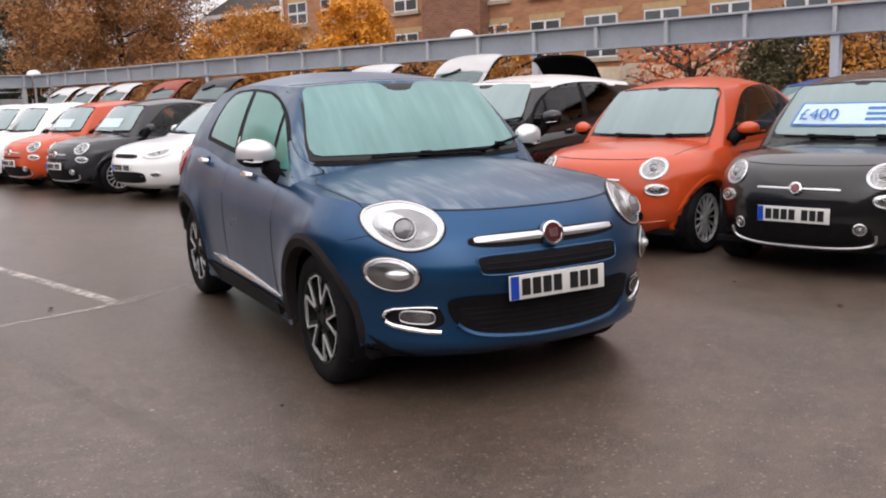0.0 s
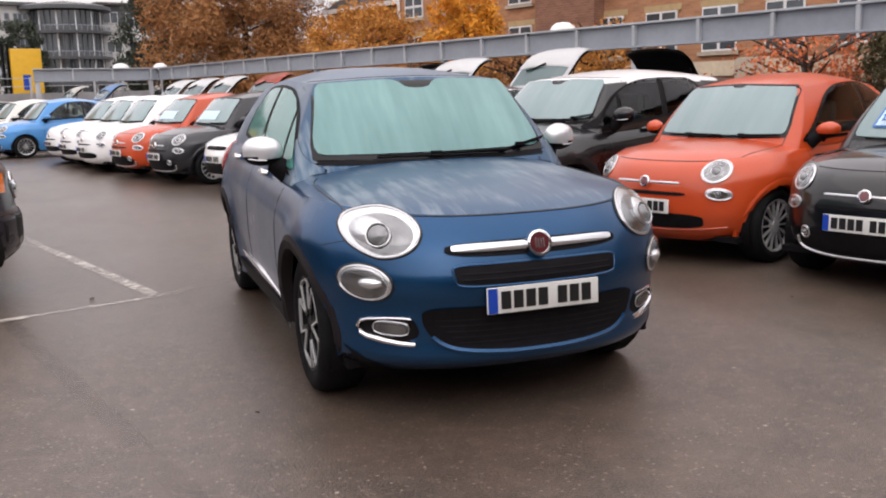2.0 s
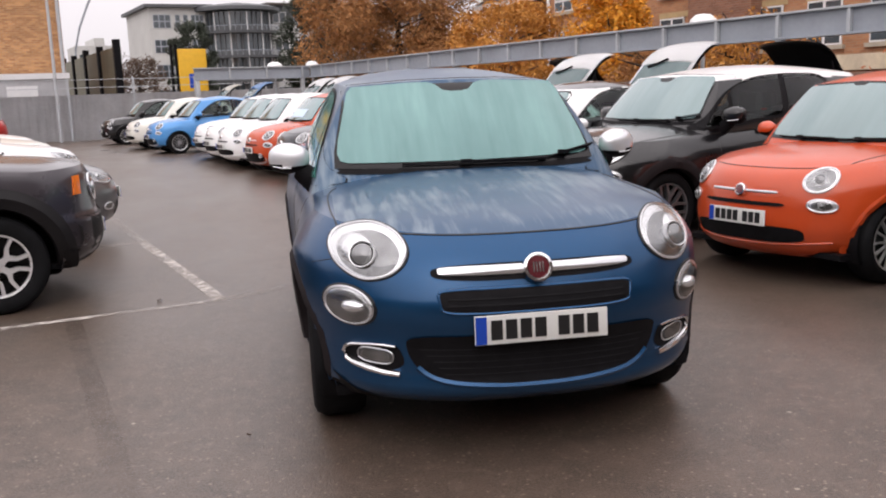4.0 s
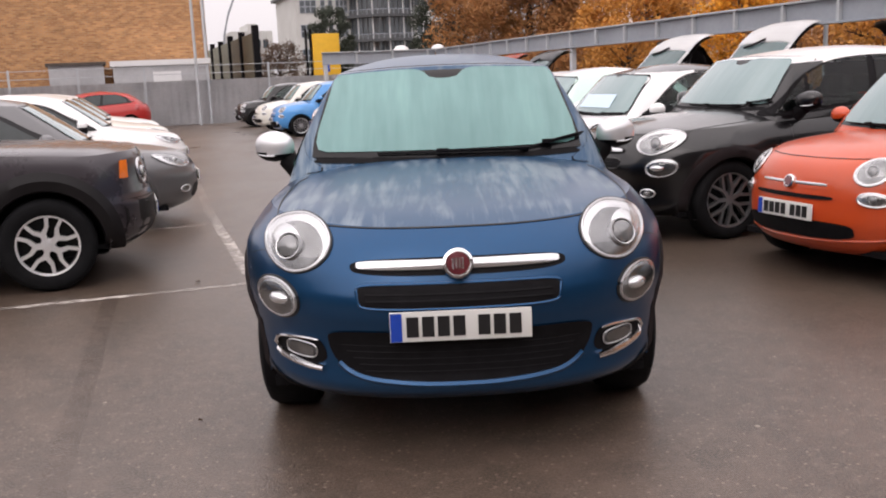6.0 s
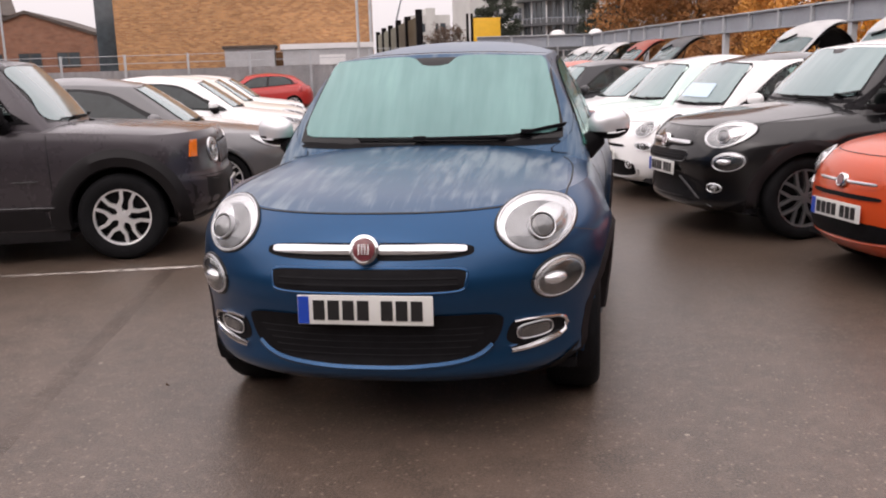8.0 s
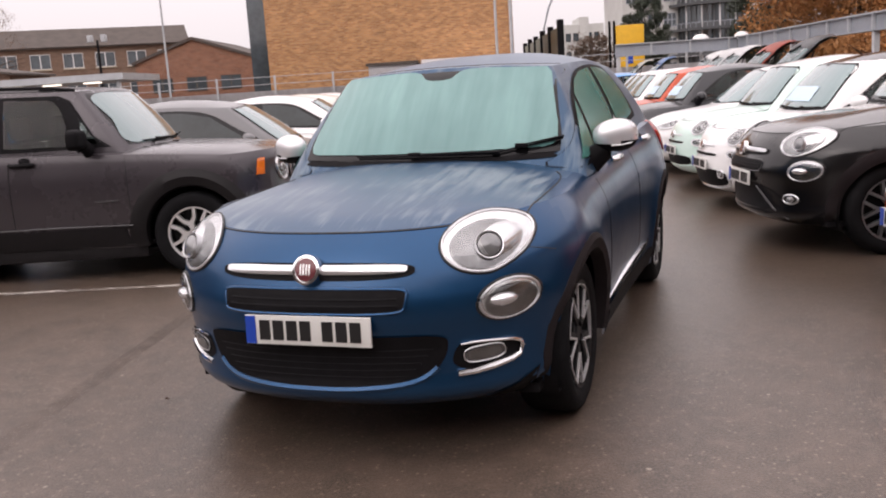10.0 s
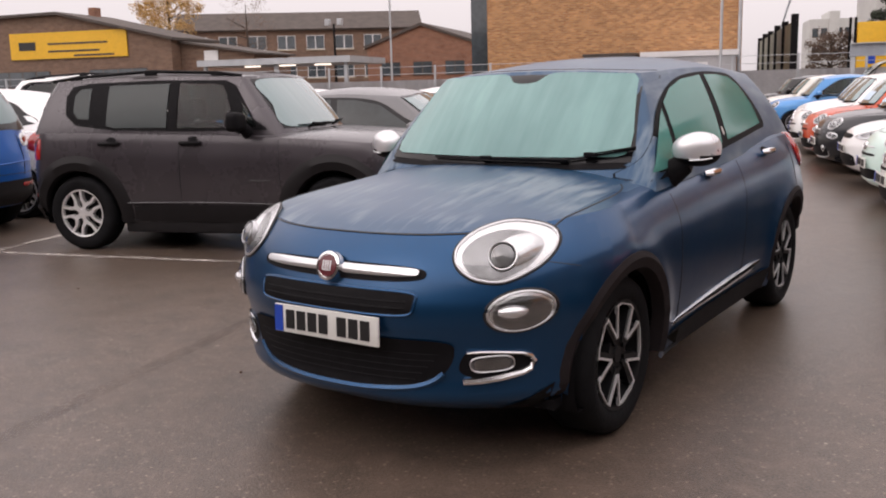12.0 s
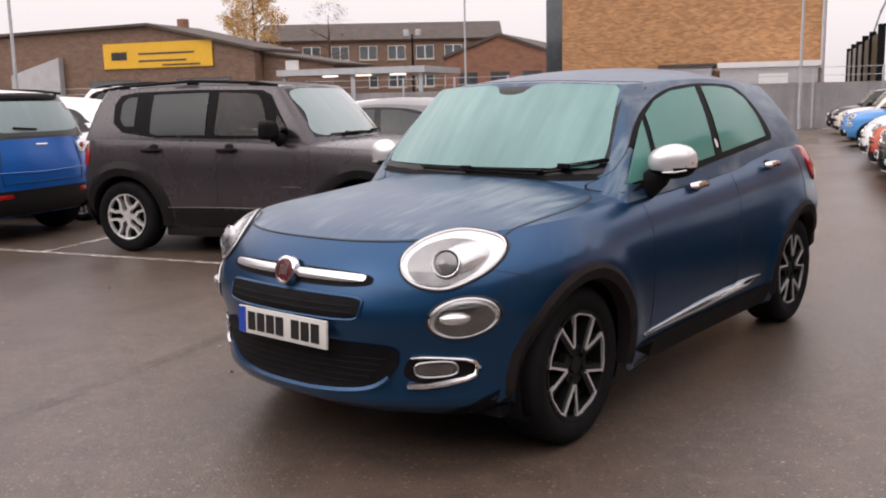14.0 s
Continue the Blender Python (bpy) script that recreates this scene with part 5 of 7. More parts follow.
    part("rear_cladding", low.panel("b", poly_loop([(-0.84, 0.30), (0.84, 0.30), (0.85, 0.56), (-0.85, 0.56)], 0.08), 0.02, 0, 6), CLADDING, car)
    part("rear_wiper", up.line("b", [(0.02 + 0.30 * k / 6, 1.19 + 0.02 * k / 6) for k in range(7)], 0.012, 0.02), BLACK, car)
    part("rear_crease", low.line("b", [(-0.80 + 1.6 * k / 20, 0.735 + 0.02 * abs(-1 + k / 10)) for k in range(21)], 0.010, 0.002), color, car)
    part("bumper_seam", low.line("b", [(-0.84 + 1.68 * k / 20, 0.625) for k in range(21)], 0.004, 0.002, n=5), INK, car)
    part("rear_badge", low.line("b", [(-0.08 + 0.16 * k / 6, 1.03) for k in range(7)], 0.012, 0.006), CHROME, car)
    return car


def hatch(m, color, label, roof_mat=None, pillar=None):
    """An everyday five-door hatchback."""
    q = crossover_form()
    if pillar:
        q["pillar_mat"] = pillar
    q.update(hub=0.31, tyre=0.31, arch=0.355, sill=0.18, wheel_style="y", round=0.72, power=2.4, flare=0.0, roll=0.06, tuck=0.06)
    q["nose"] = cv((0.18, -0.60), (0.25, -0.76), (0.40, -0.82), (0.52, -0.82), (0.62, -0.79), (0.70, -0.74), (0.75, -0.68), (0.775, -0.62))
    q["deck"] = cv((-0.62, 0.775), (-0.5, 0.81), (-0.3, 0.845), (0.0, 0.885), (0.3, 0.93), (0.45, 0.945), (0.7, 0.98), (1.5, 1.02), (2.6, 1.05), (3.3, 0.95))
    q["shoulder"] = cv((0.1, 0.82), (0.6, 0.855), (1.2, 0.88), (2.0, 0.92), (2.6, 0.96), (2.9, 0.95))
    q["nose_z"] = 0.76
    q["tail"] = cv((0.2, 3.05), (0.3, 3.25), (0.6, 3.30), (0.8, 3.26), (0.98, 3.16))
    top = cv((0, 1.345), (0.5, 1.38), (1, 1.32))
    base = cv((0, 0.835), (1, 0.96))
    q["cabin"] = dict(front=cv((0, 0.20), (1, 0.86)), z_front=cv((0, 0.90), (1, 1.37)), half_front=cv((0, 0.765), (1, 0.55)), bow_front=0.16, bow_rear=0.26,
                      rear=cv((0, 3.08), (1, 2.60)), z_rear=cv((0, 0.98), (1, 1.34)), half_rear=cv((0, 0.72), (1, 0.49)), z_side=lambda t, h: base(t) + (top(t) - base(t)) * h, crown=0.08, bulge=0.028, belly=0.03)
    car = start_car("hatchback", q, label, "car", m, color, roof_mat or color, "parked hatchbacks")
    low, up = q["low"], q["up"]
    put_wheels(car, q)
    arches(car, q, color, 0.02, 0.008)
    ws = [(-0.64, 0.94), (0, 0.925), (0.64, 0.94), (0.63, 1.04), (0.53, 1.33), (0, 1.368), (-0.53, 1.33), (-0.63, 1.04)]
    f = part("windscreen", up.panel("f", poly_loop(ws, 0.07), 0.003, 0, 7), GLOSS_BLACK, car)
    part("pane", up.panel("f", poly_loop(grown(ws, 0.96, 0.93), 0.07), 0.007, 0, 7), PALE_GLASS, f)
    surround = [(0.45, 0.90), (0.80, 1.10), (1.10, 1.27), (1.4, 1.33), (1.9, 1.34), (2.3, 1.30), (2.55, 1.18), (2.72, 1.05), (1.8, 0.975), (0.9, 0.92)]
    side_glass(car, q, smooth_loop(surround, 40), [poly_loop([(0.62, 0.935), (1.12, 1.245), (1.42, 1.305), (1.66, 1.312), (1.60, 0.985)], 0.07), poly_loop([(1.70, 0.995), (1.74, 1.312), (1.95, 1.312), (2.28, 1.275), (2.45, 1.18), (2.52, 1.05)], 0.07)], GLASS)
    wiper(car, up, 0.05, -0.5, 0.95, 0.955)
    for sx in (1, -1):
        head = smooth_loop([(sx * a, b) for a, b in ((0.40, 0.66), (0.55, 0.72), (0.72, 0.775), (0.765, 0.755), (0.74, 0.68), (0.60, 0.635))], 36)
        lamp(car, low, "f", head, "headlight", "", 0.6, (0, 0), 0.03, 0.012, 0.006)
        lamp(car, low, "f", [(sx * a, b) for a, b in oval(0.62, 0.40, 0.07, 0.035, 24)], "fog_light", "", 0.7, (0, 0), 0.0, 0.006, 0.005)
        mirror(car, (0.89, 0.66, 0.99), (0.10, 0.09, 0.065), color, sx, (0.78, 0.64, 0.90))
        for y in (0.55, 1.62):
            part("shut_line", low.line("r" if sx > 0 else "l", [(y, 0.28 + 0.56 * k / 10) for k in range(11)], 0.0035, -0.001, n=5), INK, car)
        part("tail_light", low.panel("r" if sx > 0 else "l", oval(2.82, 0.86, 0.07, 0.10, 20), 0.01, 0.015, 4, 0.02), RED_LAMP, car)
    part("upper_grille", low.panel("f", oval(0, 0.66, 0.32, 0.03, 40, 0, 4), 0.003, 0, 3), BLACK, car)
    part("lower_grille", low.panel("f", oval(0, 0.36, 0.48, 0.085, 50, 0, 4), 0.003, 0, 4), BLACK, car)
    plate(car, low, 0.50, -0.825, 0)
    return car


def uv(u, v, z=0.0):
    return Vector((0.946 * u - 0.324 * v, 0.324 * u + 0.946 * v, z))


LOT = math.degrees(math.atan2(0.324, 0.946))


def lot(u, v, turn=0.0, z=0.0):
    """A pose in the lot's own axes: x along the bays, y along the rows."""
    p = uv(u, v, z)
    return pose(p.x, p.y, p.z, 0, 0, LOT + turn)


# ---- ground ----


def asphalt():
    """Wet asphalt: broad damp and dry patches, pale chippings, a fine grain."""
    m = mat("wet_asphalt", (0.10, 0.078, 0.065), 0.36, vary=0.0)
    n, l = m.node_tree.nodes, m.node_tree.links
    p = n["Principled BSDF"]
    tc = n.new("ShaderNodeTexCoord")

    def tex(kind, scale, detail=4, stretch=None):
        t = n.new(kind)
        t.inputs["Scale"].default_value = scale
        if kind == "ShaderNodeTexNoise":
            t.inputs["Detail"].default_value = detail
        if stretch:
            mp = n.new("ShaderNodeMapping")
            mp.inputs["Scale"].default_value, mp.inputs["Rotation"].default_value = stretch, (0, 0, radians(-25))
            l.new(tc.outputs["Object"], mp.inputs[0])
            l.new(mp.outputs[0], t.inputs[0])
        else:
            l.new(tc.outputs["Object"], t.inputs[0])
        return t

    def spread(src, lo, hi, a, b):
        r = n.new("ShaderNodeMapRange")
        r.inputs[1].default_value, r.inputs[2].default_value, r.inputs[3].default_value, r.inputs[4].default_value = lo, hi, a, b
        l.new(src, r.inputs[0])
        return r.outputs[0]

    def mixed(fac, a, b):
        x = n.new("ShaderNodeMix")
        x.data_type = "RGBA"
        l.new(fac, x.inputs[0])
        for k, c in ((6, a), (7, b)):
            if isinstance(c, tuple):
                x.inputs[k].default_value = (*c, 1)
            else:
                l.new(c, x.inputs[k])
        return x.outputs[2]

    broad = tex("ShaderNodeTexNoise", 0.45, 6, (1.0, 0.45, 1.0)).outputs[0]
    mid = tex("ShaderNodeTexNoise", 4.2, 7).outputs[0]
    grain = tex("ShaderNodeTexNoise", 95, 6).outputs[0]
    chips = tex("ShaderNodeTexVoronoi", 26)
    c = mixed(spread(broad, 0.35, 0.68, 0, 1), (0.047, 0.0298, 0.0222), (0.086, 0.0585, 0.0450))
    c = mixed(spread(mid, 0.38, 0.66, 0, 0.85), c, (0.030, 0.0205, 0.0155))
    c = mixed(spread(grain, 0.42, 0.66, 0, 0.75), c, (0.150, 0.112, 0.083))
    c = mixed(spread(chips.outputs["Distance"], 0.0, 0.24, 0.85, 0.0), c, (0.34, 0.275, 0.215))
    blotch = tex("ShaderNodeTexNoise", 15, 4).outputs[0]
    c = mixed(spread(blotch, 0.50, 0.70, 0, 0.5), c, (0.15, 0.112, 0.088))
    bits = tex("ShaderNodeTexVoronoi", 3.6)
    c = mixed(spread(bits.outputs["Distance"], 0.025, 0.05, 0.8, 0.0), c, (0.42, 0.36, 0.29))
    l.new(c, p.inputs["Base Color"])
    p.inputs["Specular IOR Level"].default_value = 0.75
    l.new(spread(broad, 0.3, 0.7, 0.25, 0.46), p.inputs["Roughness"])
    bp = n.new("ShaderNodeBump")
    bp.inputs["Strength"].default_value, bp.inputs["Distance"].default_value = 0.55, 0.005
    l.new(grain, bp.inputs["Height"])
    l.new(bp.outputs[0], p.inputs["Normal"])
    return m


ASPHALT = asphalt()
bm = bmesh.new()
bmesh.ops.create_grid(bm, x_segments=8, y_segments=8, size=500)
g = part("ground", bm, ASPHALT, None, smooth=False)
tagged(g, "wet grey-brown asphalt of a car lot", "ground", kind="structure")


def worn_paint(name, color, cover, soft, rough=0.5, scale=14):
    """Road paint worn through to the asphalt: full where a noise is high, gone where it is low."""
    m = mat(name, color, rough, vary=0.25, scale=5, bump=0.2, bscale=90)
    n, l = m.node_tree.nodes, m.node_tree.links
    tc, fine, wide, add, r = n.new("ShaderNodeTexCoord"), n.new("ShaderNodeTexNoise"), n.new("ShaderNodeTexNoise"), n.new("ShaderNodeMath"), n.new("ShaderNodeMapRange")
    fine.inputs["Scale"].default_value, fine.inputs["Detail"].default_value = scale, 8
    wide.inputs["Scale"].default_value, wide.inputs["Detail"].default_value = 1.7, 3
    l.new(tc.outputs["Object"], fine.inputs[0])
    l.new(tc.outputs["Object"], wide.inputs[0])
    l.new(fine.outputs[0], add.inputs[0])
    l.new(wide.outputs[0], add.inputs[1])
    l.new(add.outputs[0], r.inputs[0])
    r.inputs[1].default_value, r.inputs[2].default_value = 1.0 - soft, 1.0 + soft
    r.inputs[3].default_value, r.inputs[4].default_value = cover[0], cover[1]
    l.new(r.outputs[0], n["Principled BSDF"].inputs["Alpha"])
    return m


LINE = worn_paint("worn_line_paint", (0.52, 0.47, 0.43), (0.15, 0.95), 0.16)
GHOST = worn_paint("nearly_gone_line_paint", (0.40, 0.345, 0.305), (0.0, 0.38), 0.2, 0.4)
BAND = worn_paint("smoothed_wet_strip", (0.075, 0.058, 0.048), (0.0, 0.24), 0.25, 0.18)
TAR = mat("tar_seam", (0.036, 0.027, 0.022), 0.35, vary=0.5, scale=5, color2=(0.06, 0.046, 0.038))


def stripe(u0, v0, u1, v1, w=0.085, m=None, label="worn white painted parking bay line", rough=0.006, z=0.004):
    a, b = uv(u0, v0, z), uv(u1, v1, z)
    d = (b - a).normalized()
    s = Vector((-d.y, d.x, 0)) * w / 2
    bm = bmesh.new()
    n = max(2, int((b - a).length / 0.15))
    rows = []
    for k in range(n + 1):
        p = a + (b - a) * k / n
        j = random.uniform(-rough, rough)
        rows.append((bm.verts.new(p + s * (1 + j * 10)), bm.verts.new(p - s * (1 - j * 10))))
    for x, y in zip(rows, rows[1:]):
        bm.faces.new((x[0], x[1], y[1], y[0]))
    ob = part("bay_line" if m is not TAR else "tar_seam", bm, m or LINE, None, smooth=False)
    tagged(ob, label, "road marking", "bay lines", "structure")


stripe(-0.52, 2.88, -0.42, 7.2, 0.10)
stripe(-0.42, 7.2, -0.05, 14.0, 0.10, GHOST)
stripe(-9.0, 3.33, -0.52, 2.90, 0.08)
stripe(-0.50, 2.90, 1.6, 3.45, 0.13, GHOST)
stripe(-5.36, 3.18, -5.30, 8.0)
stripe(-1.52, 3.1, -1.80, -1.2, 0.11, BAND, "smooth ghost of an old removed bay line", 0.012, 0.0012)
for v in (6.14, 8.6, 11.0):
    stripe(-5.2, v, -0.45, v)

# fallen leaves
LEAF_DRY = mat("dry_leaf", (0.07, 0.035, 0.02), 0.7, vary=0.4, scale=30)
for k in range(12):
    u, v = (random.uniform(-4.0, 3.2), random.uniform(-3.6, 3.6)) if k > 1 else ((-0.91, 3.15), (2.2, -1.2))[k]
    bm = bmesh.new()
    s = random.uniform(0.008, 0.013) if k > 1 else 0.022
    ring = [bm.verts.new((s * math.cos(a) * (1.5 if i % 2 else 0.9), s * math.sin(a) * 0.8, 0.004 + 0.006 * (i % 3))) for i, a in enumerate([math.pi * 2 * q / 9 for q in range(9)])]
    bm.faces.new(ring)
    ob = part("fallen_leaf", bm, LEAF_DRY, None, smooth=False)
    tagged(ob, "small dry brown leaf lying on wet asphalt", "leaf", "fallen leaves")
    ob.matrix_basis = lot(u, v, random.uniform(0, 360), 0.003)

# ---- parked row opposite ----
ORANGE = paint("orange_paint", (0.52, 0.062, 0.012), coat=0.6)
BLACK_PAINT = paint("black_paint", (0.004, 0.004, 0.005), 0.0, 0.3, 0.9, spec=0.2, haze=0.07)
DARK_PAINT = paint("dark_grey_paint", (0.016, 0.017, 0.021), 0.4, 0.3)
WHITE_PAINT = paint("white_paint", (0.86, 0.86, 0.86), 0.0, 0.35, vary=0.02)
CREAM = paint("cream_paint", (0.72, 0.70, 0.64), 0.0, 0.35)
MINT = paint("mint_paint", (0.62, 0.80, 0.74), 0.0, 0.35)
SKY_BLUE = paint("light_blue_paint", (0.06, 0.26, 0.58), 0.1, 0.35)
DEEP_BLUE = paint("deep_blue_paint", (0.003, 0.120, 0.47), 0.3, 0.32, 0.6)
GREY_PAINT = paint("brown_grey_paint", (0.052, 0.045, 0.052), 0.4, 0.28, 0.7)
WET_ROOF = mat("wet_grey_roof", (0.045, 0.04, 0.042), 0.5, 0.2, vary=0.2, scale=3, spec=0.2)
MID_GREY = paint("mid_grey_paint", (0.13, 0.13, 0.135), 0.5, 0.35)
RED_PAINT = paint("red_paint", (0.42, 0.022, 0.018))
F = 2.85  # where the row's noses stand
ROW = -90.0
mini(lot(F + 0.68, -0.62, ROW), BLACK_PAINT, "black small hatchback with pale blue price card in windscreen", sign=True)
mini(lot(F + 0.68, 1.17, ROW), ORANGE, "orange small three-door hatchback parked nose out", late=False)
crossover(lot(F - 0.28 + 0.84, 3.35, ROW), BLACK_PAINT, WHITE_PAINT, BLACK_PAINT, False, "black crossover car with white roof and skid plate")
mini(lot(F + 0.62, 5.45, ROW), WHITE_PAINT, "white small hatchback with black roof and open tailgate", roof_mat=BLACK_PAINT, opened=(46, 1.02), late=True, card=True)
mini(lot(F + 0.75, 7.35, ROW), MINT, "pale mint small hatchback with open white tailgate", opened=(44, 0.98), late=False, roof_mat=WHITE_PAINT, gate=WHITE_PAINT)
hatch(lot(F + 0.95, 9.35, ROW), WHITE_PAINT, "white five-door hatchback with black grille")
mini(lot(F + 0.68, 11.3, ROW), DARK_PAINT, "dark grey small hatchback parked nose out", opened=True, card=True)
mini(lot(F + 0.68, 13.05, ROW), ORANGE, "orange small hatchback with open tailgate", opened=True, card=True)
for v, u in ((14.95, 0.68), (16.65, 0.85), (18.4, 1.05)):
    mini(lot(F + u, v, ROW), WHITE_PAINT, "white small hatchback with open tailgate in the row", opened=True, late=False)
mini(lot(F + 0.68, 22.2, ROW), SKY_BLUE, "light blue small hatchback with open tailgate", opened=True, face=SATIN)
mini(lot(F + 0.68, 25.2, ROW), CREAM, "white small hatchback near the far fence", opened=True, late=False)
mini(lot(F + 0.6, 29.4, ROW), BLACK_PAINT, "black small hatchback at the far end of the row")
# a back row, tails towards the front one
for v, paint_job in ((5.0, DARK_PAINT), (9.9, BLACK_PAINT)):
    mini(lot(10.5, v, -ROW), paint_job, "dark small hatchback of the back row with open tailgate", opened=(48, 0.95), late=False)
hatch(lot(8.6, 1.7, ROW), DEEP_BLUE, "blue hatchback parked behind the front row")

# ---- parked row of the near side ----
boxy(lot(-1.93, 4.27, -ROW), GREY_PAINT, "dark grey-brown boxy off-roader with black roof rails", roof_mat=WET_ROOF)
boxy(lot(-9.3, 4.03, ROW), DEEP_BLUE, "bright blue off-roader with white roof, tail towards the lot", roof_mat=WHITE_PAINT, lamps=REFLECTOR, pillar=BLACK_PAINT)
hatch(lot(-9.5, 6.15, ROW) @ Matrix.Scale(1.07, 4), WHITE_PAINT, "white hatchback behind the blue off-roader")
boxy(lot(-9.6, 8.4, ROW) @ Matrix.Scale(1.07, 4), WHITE_PAINT, "tall white off-roader behind the grey one")
hatch(lot(-1.37, 6.9, -ROW), MID_GREY, "mid-grey hatchback in the near row")
hatch(lot(-1.9, 9.0, -ROW), WHITE_PAINT, "white hatchback with dark roof in the near row", roof_mat=BLACK_PAINT, pillar=BLACK_PAINT)
hatch(lot(-1.15, 11.2, -ROW), WHITE_PAINT, "white hatchback in the near row")
hatch(lot(-1.15, 14.2, -ROW), CREAM, "off-white hatchback in the near row")
hatch(lot(-1.15, 17.4, -ROW), WHITE_PAINT, "white hatchback in the near row")
hatch(lot(-3.3, 31.0, ROW), RED_PAINT, "red hatchback by the far fence")
for u, v, c in ((-12.0, 15.0, WHITE_PAINT), (-14.0, 17.0, CREAM), (-9.5, 20.0, SKY_BLUE), (-6.5, 17.5, WHITE_PAINT)):
    hatch(lot(u, v, -ROW), c, "hatchback parked far down the near rows" if c is not WHITE_PAINT else "white hatchback parked far down the near rows")

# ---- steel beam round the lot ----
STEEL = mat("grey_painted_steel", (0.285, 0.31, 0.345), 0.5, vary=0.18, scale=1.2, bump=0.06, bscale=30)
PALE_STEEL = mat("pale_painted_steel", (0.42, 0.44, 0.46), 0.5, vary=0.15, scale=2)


def beam(u0, v0, u1, v1, posts, label, gap=1.333):
    a, b = uv(u0, v0), uv(u1, v1)
    L = (b - a).length
    m = Matrix.Translation(a) @ Matrix.Rotation(math.atan2(b.y - a.y, b.x - a.x), 4, "Z")
    t = thing("steel_beam", label, "barrier", m)
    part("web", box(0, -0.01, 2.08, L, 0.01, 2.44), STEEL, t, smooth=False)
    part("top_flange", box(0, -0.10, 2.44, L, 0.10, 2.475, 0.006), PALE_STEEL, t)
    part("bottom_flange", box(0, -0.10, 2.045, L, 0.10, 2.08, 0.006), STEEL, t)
    k = 0
    x = posts[0]
    while x > gap:
        x -= gap
    while x < L:
        for side in (1, -1):
            part("stiffener", box(x - 0.03, 0.012 if side > 0 else -0.09, 2.082, x + 0.03, 0.09 if side > 0 else -0.012, 2.438), PALE_STEEL, t, smooth=False)
        x += gap
    for x in posts:
        part("post", box(x - 0.065, -0.065, 0, x + 0.065, 0.065, 2.044, 0.008), PALE_STEEL, t)
        part("post_plate", box(x - 0.05, -0.115, 2.082, x + 0.05, -0.092, 2.438), PALE_STEEL, t)


beam(10, -16, 10, 28.3, [1.73 + 16 + 5.33 * k for k in range(-3, 5)], "long grey steel beam on posts along the lot")
beam(10, 28.4, 5.8, 28.4, [0.3, 4.1], "pale steel beam across the lot's far end")

WHITE_DOME = mat("white_dome_plastic", (0.75, 0.75, 0.74), 0.4, vary=0.06)
for u, v, r in ((10.5, 9.3, 0.27), (10.3, 28.9, 0.26), (8.9, 29.0, 0.30)):
    t = thing("dome_lamp", "white plastic dome on a bracket over the beam", "lamp", lot(u, v, 0, 2.28), "domes over the beam")
    part("dome", lathe([(r, 0.0), (r * 0.97, 0.08), (r * 0.84, 0.17), (r * 0.5, 0.24), (0.0, 0.26)], 24, "z", (0, 0, 0.12)), WHITE_DOME, t)
    part("bracket", tube([(0, 0, -2.28), (0, 0, 0.14)], 0.04, 8), PALE_STEEL, t)

# ---- far fence ----
HOARD = mat("grey_hoarding", (0.42, 0.42, 0.43), 0.6, vary=0.22, scale=0.9, bump=0.1, bscale=8)
t = thing("hoarding_fence", "grey corrugated hoarding fence at the lot's end", "fence", lot(0, 34.0))
for k in range(30):
    x = -60 + 2.4 * k
    b = bmesh.new()
    cols = [(x + 2.4 * j / 32, 0.007 * (1 if j % 4 in (1, 2) else -1)) for j in range(33)]
    rows = [[b.verts.new((cx, cy, z)) for cx, cy in cols] for z in (0.02, 1.74)]
    for j in range(32):
        b.faces.new((rows[0][j], rows[0][j + 1], rows[1][j + 1], rows[1][j]))
    bmesh.ops.solidify(b, geom=b.faces[:], thickness=0.006)
    part("panel", b, HOARD, t, smooth=False)
    part("post", box(x - 0.04, -0.09, 0, x + 0.04, -0.032, 2.35), PALE_STEEL, t, smooth=False)
for z in (2.0, 2.3):
    part("wire", tube([(-60, -0.06, z), (12, -0.06, z)], 0.012, 5), PALE_STEEL, t)

# ---- buildings ----


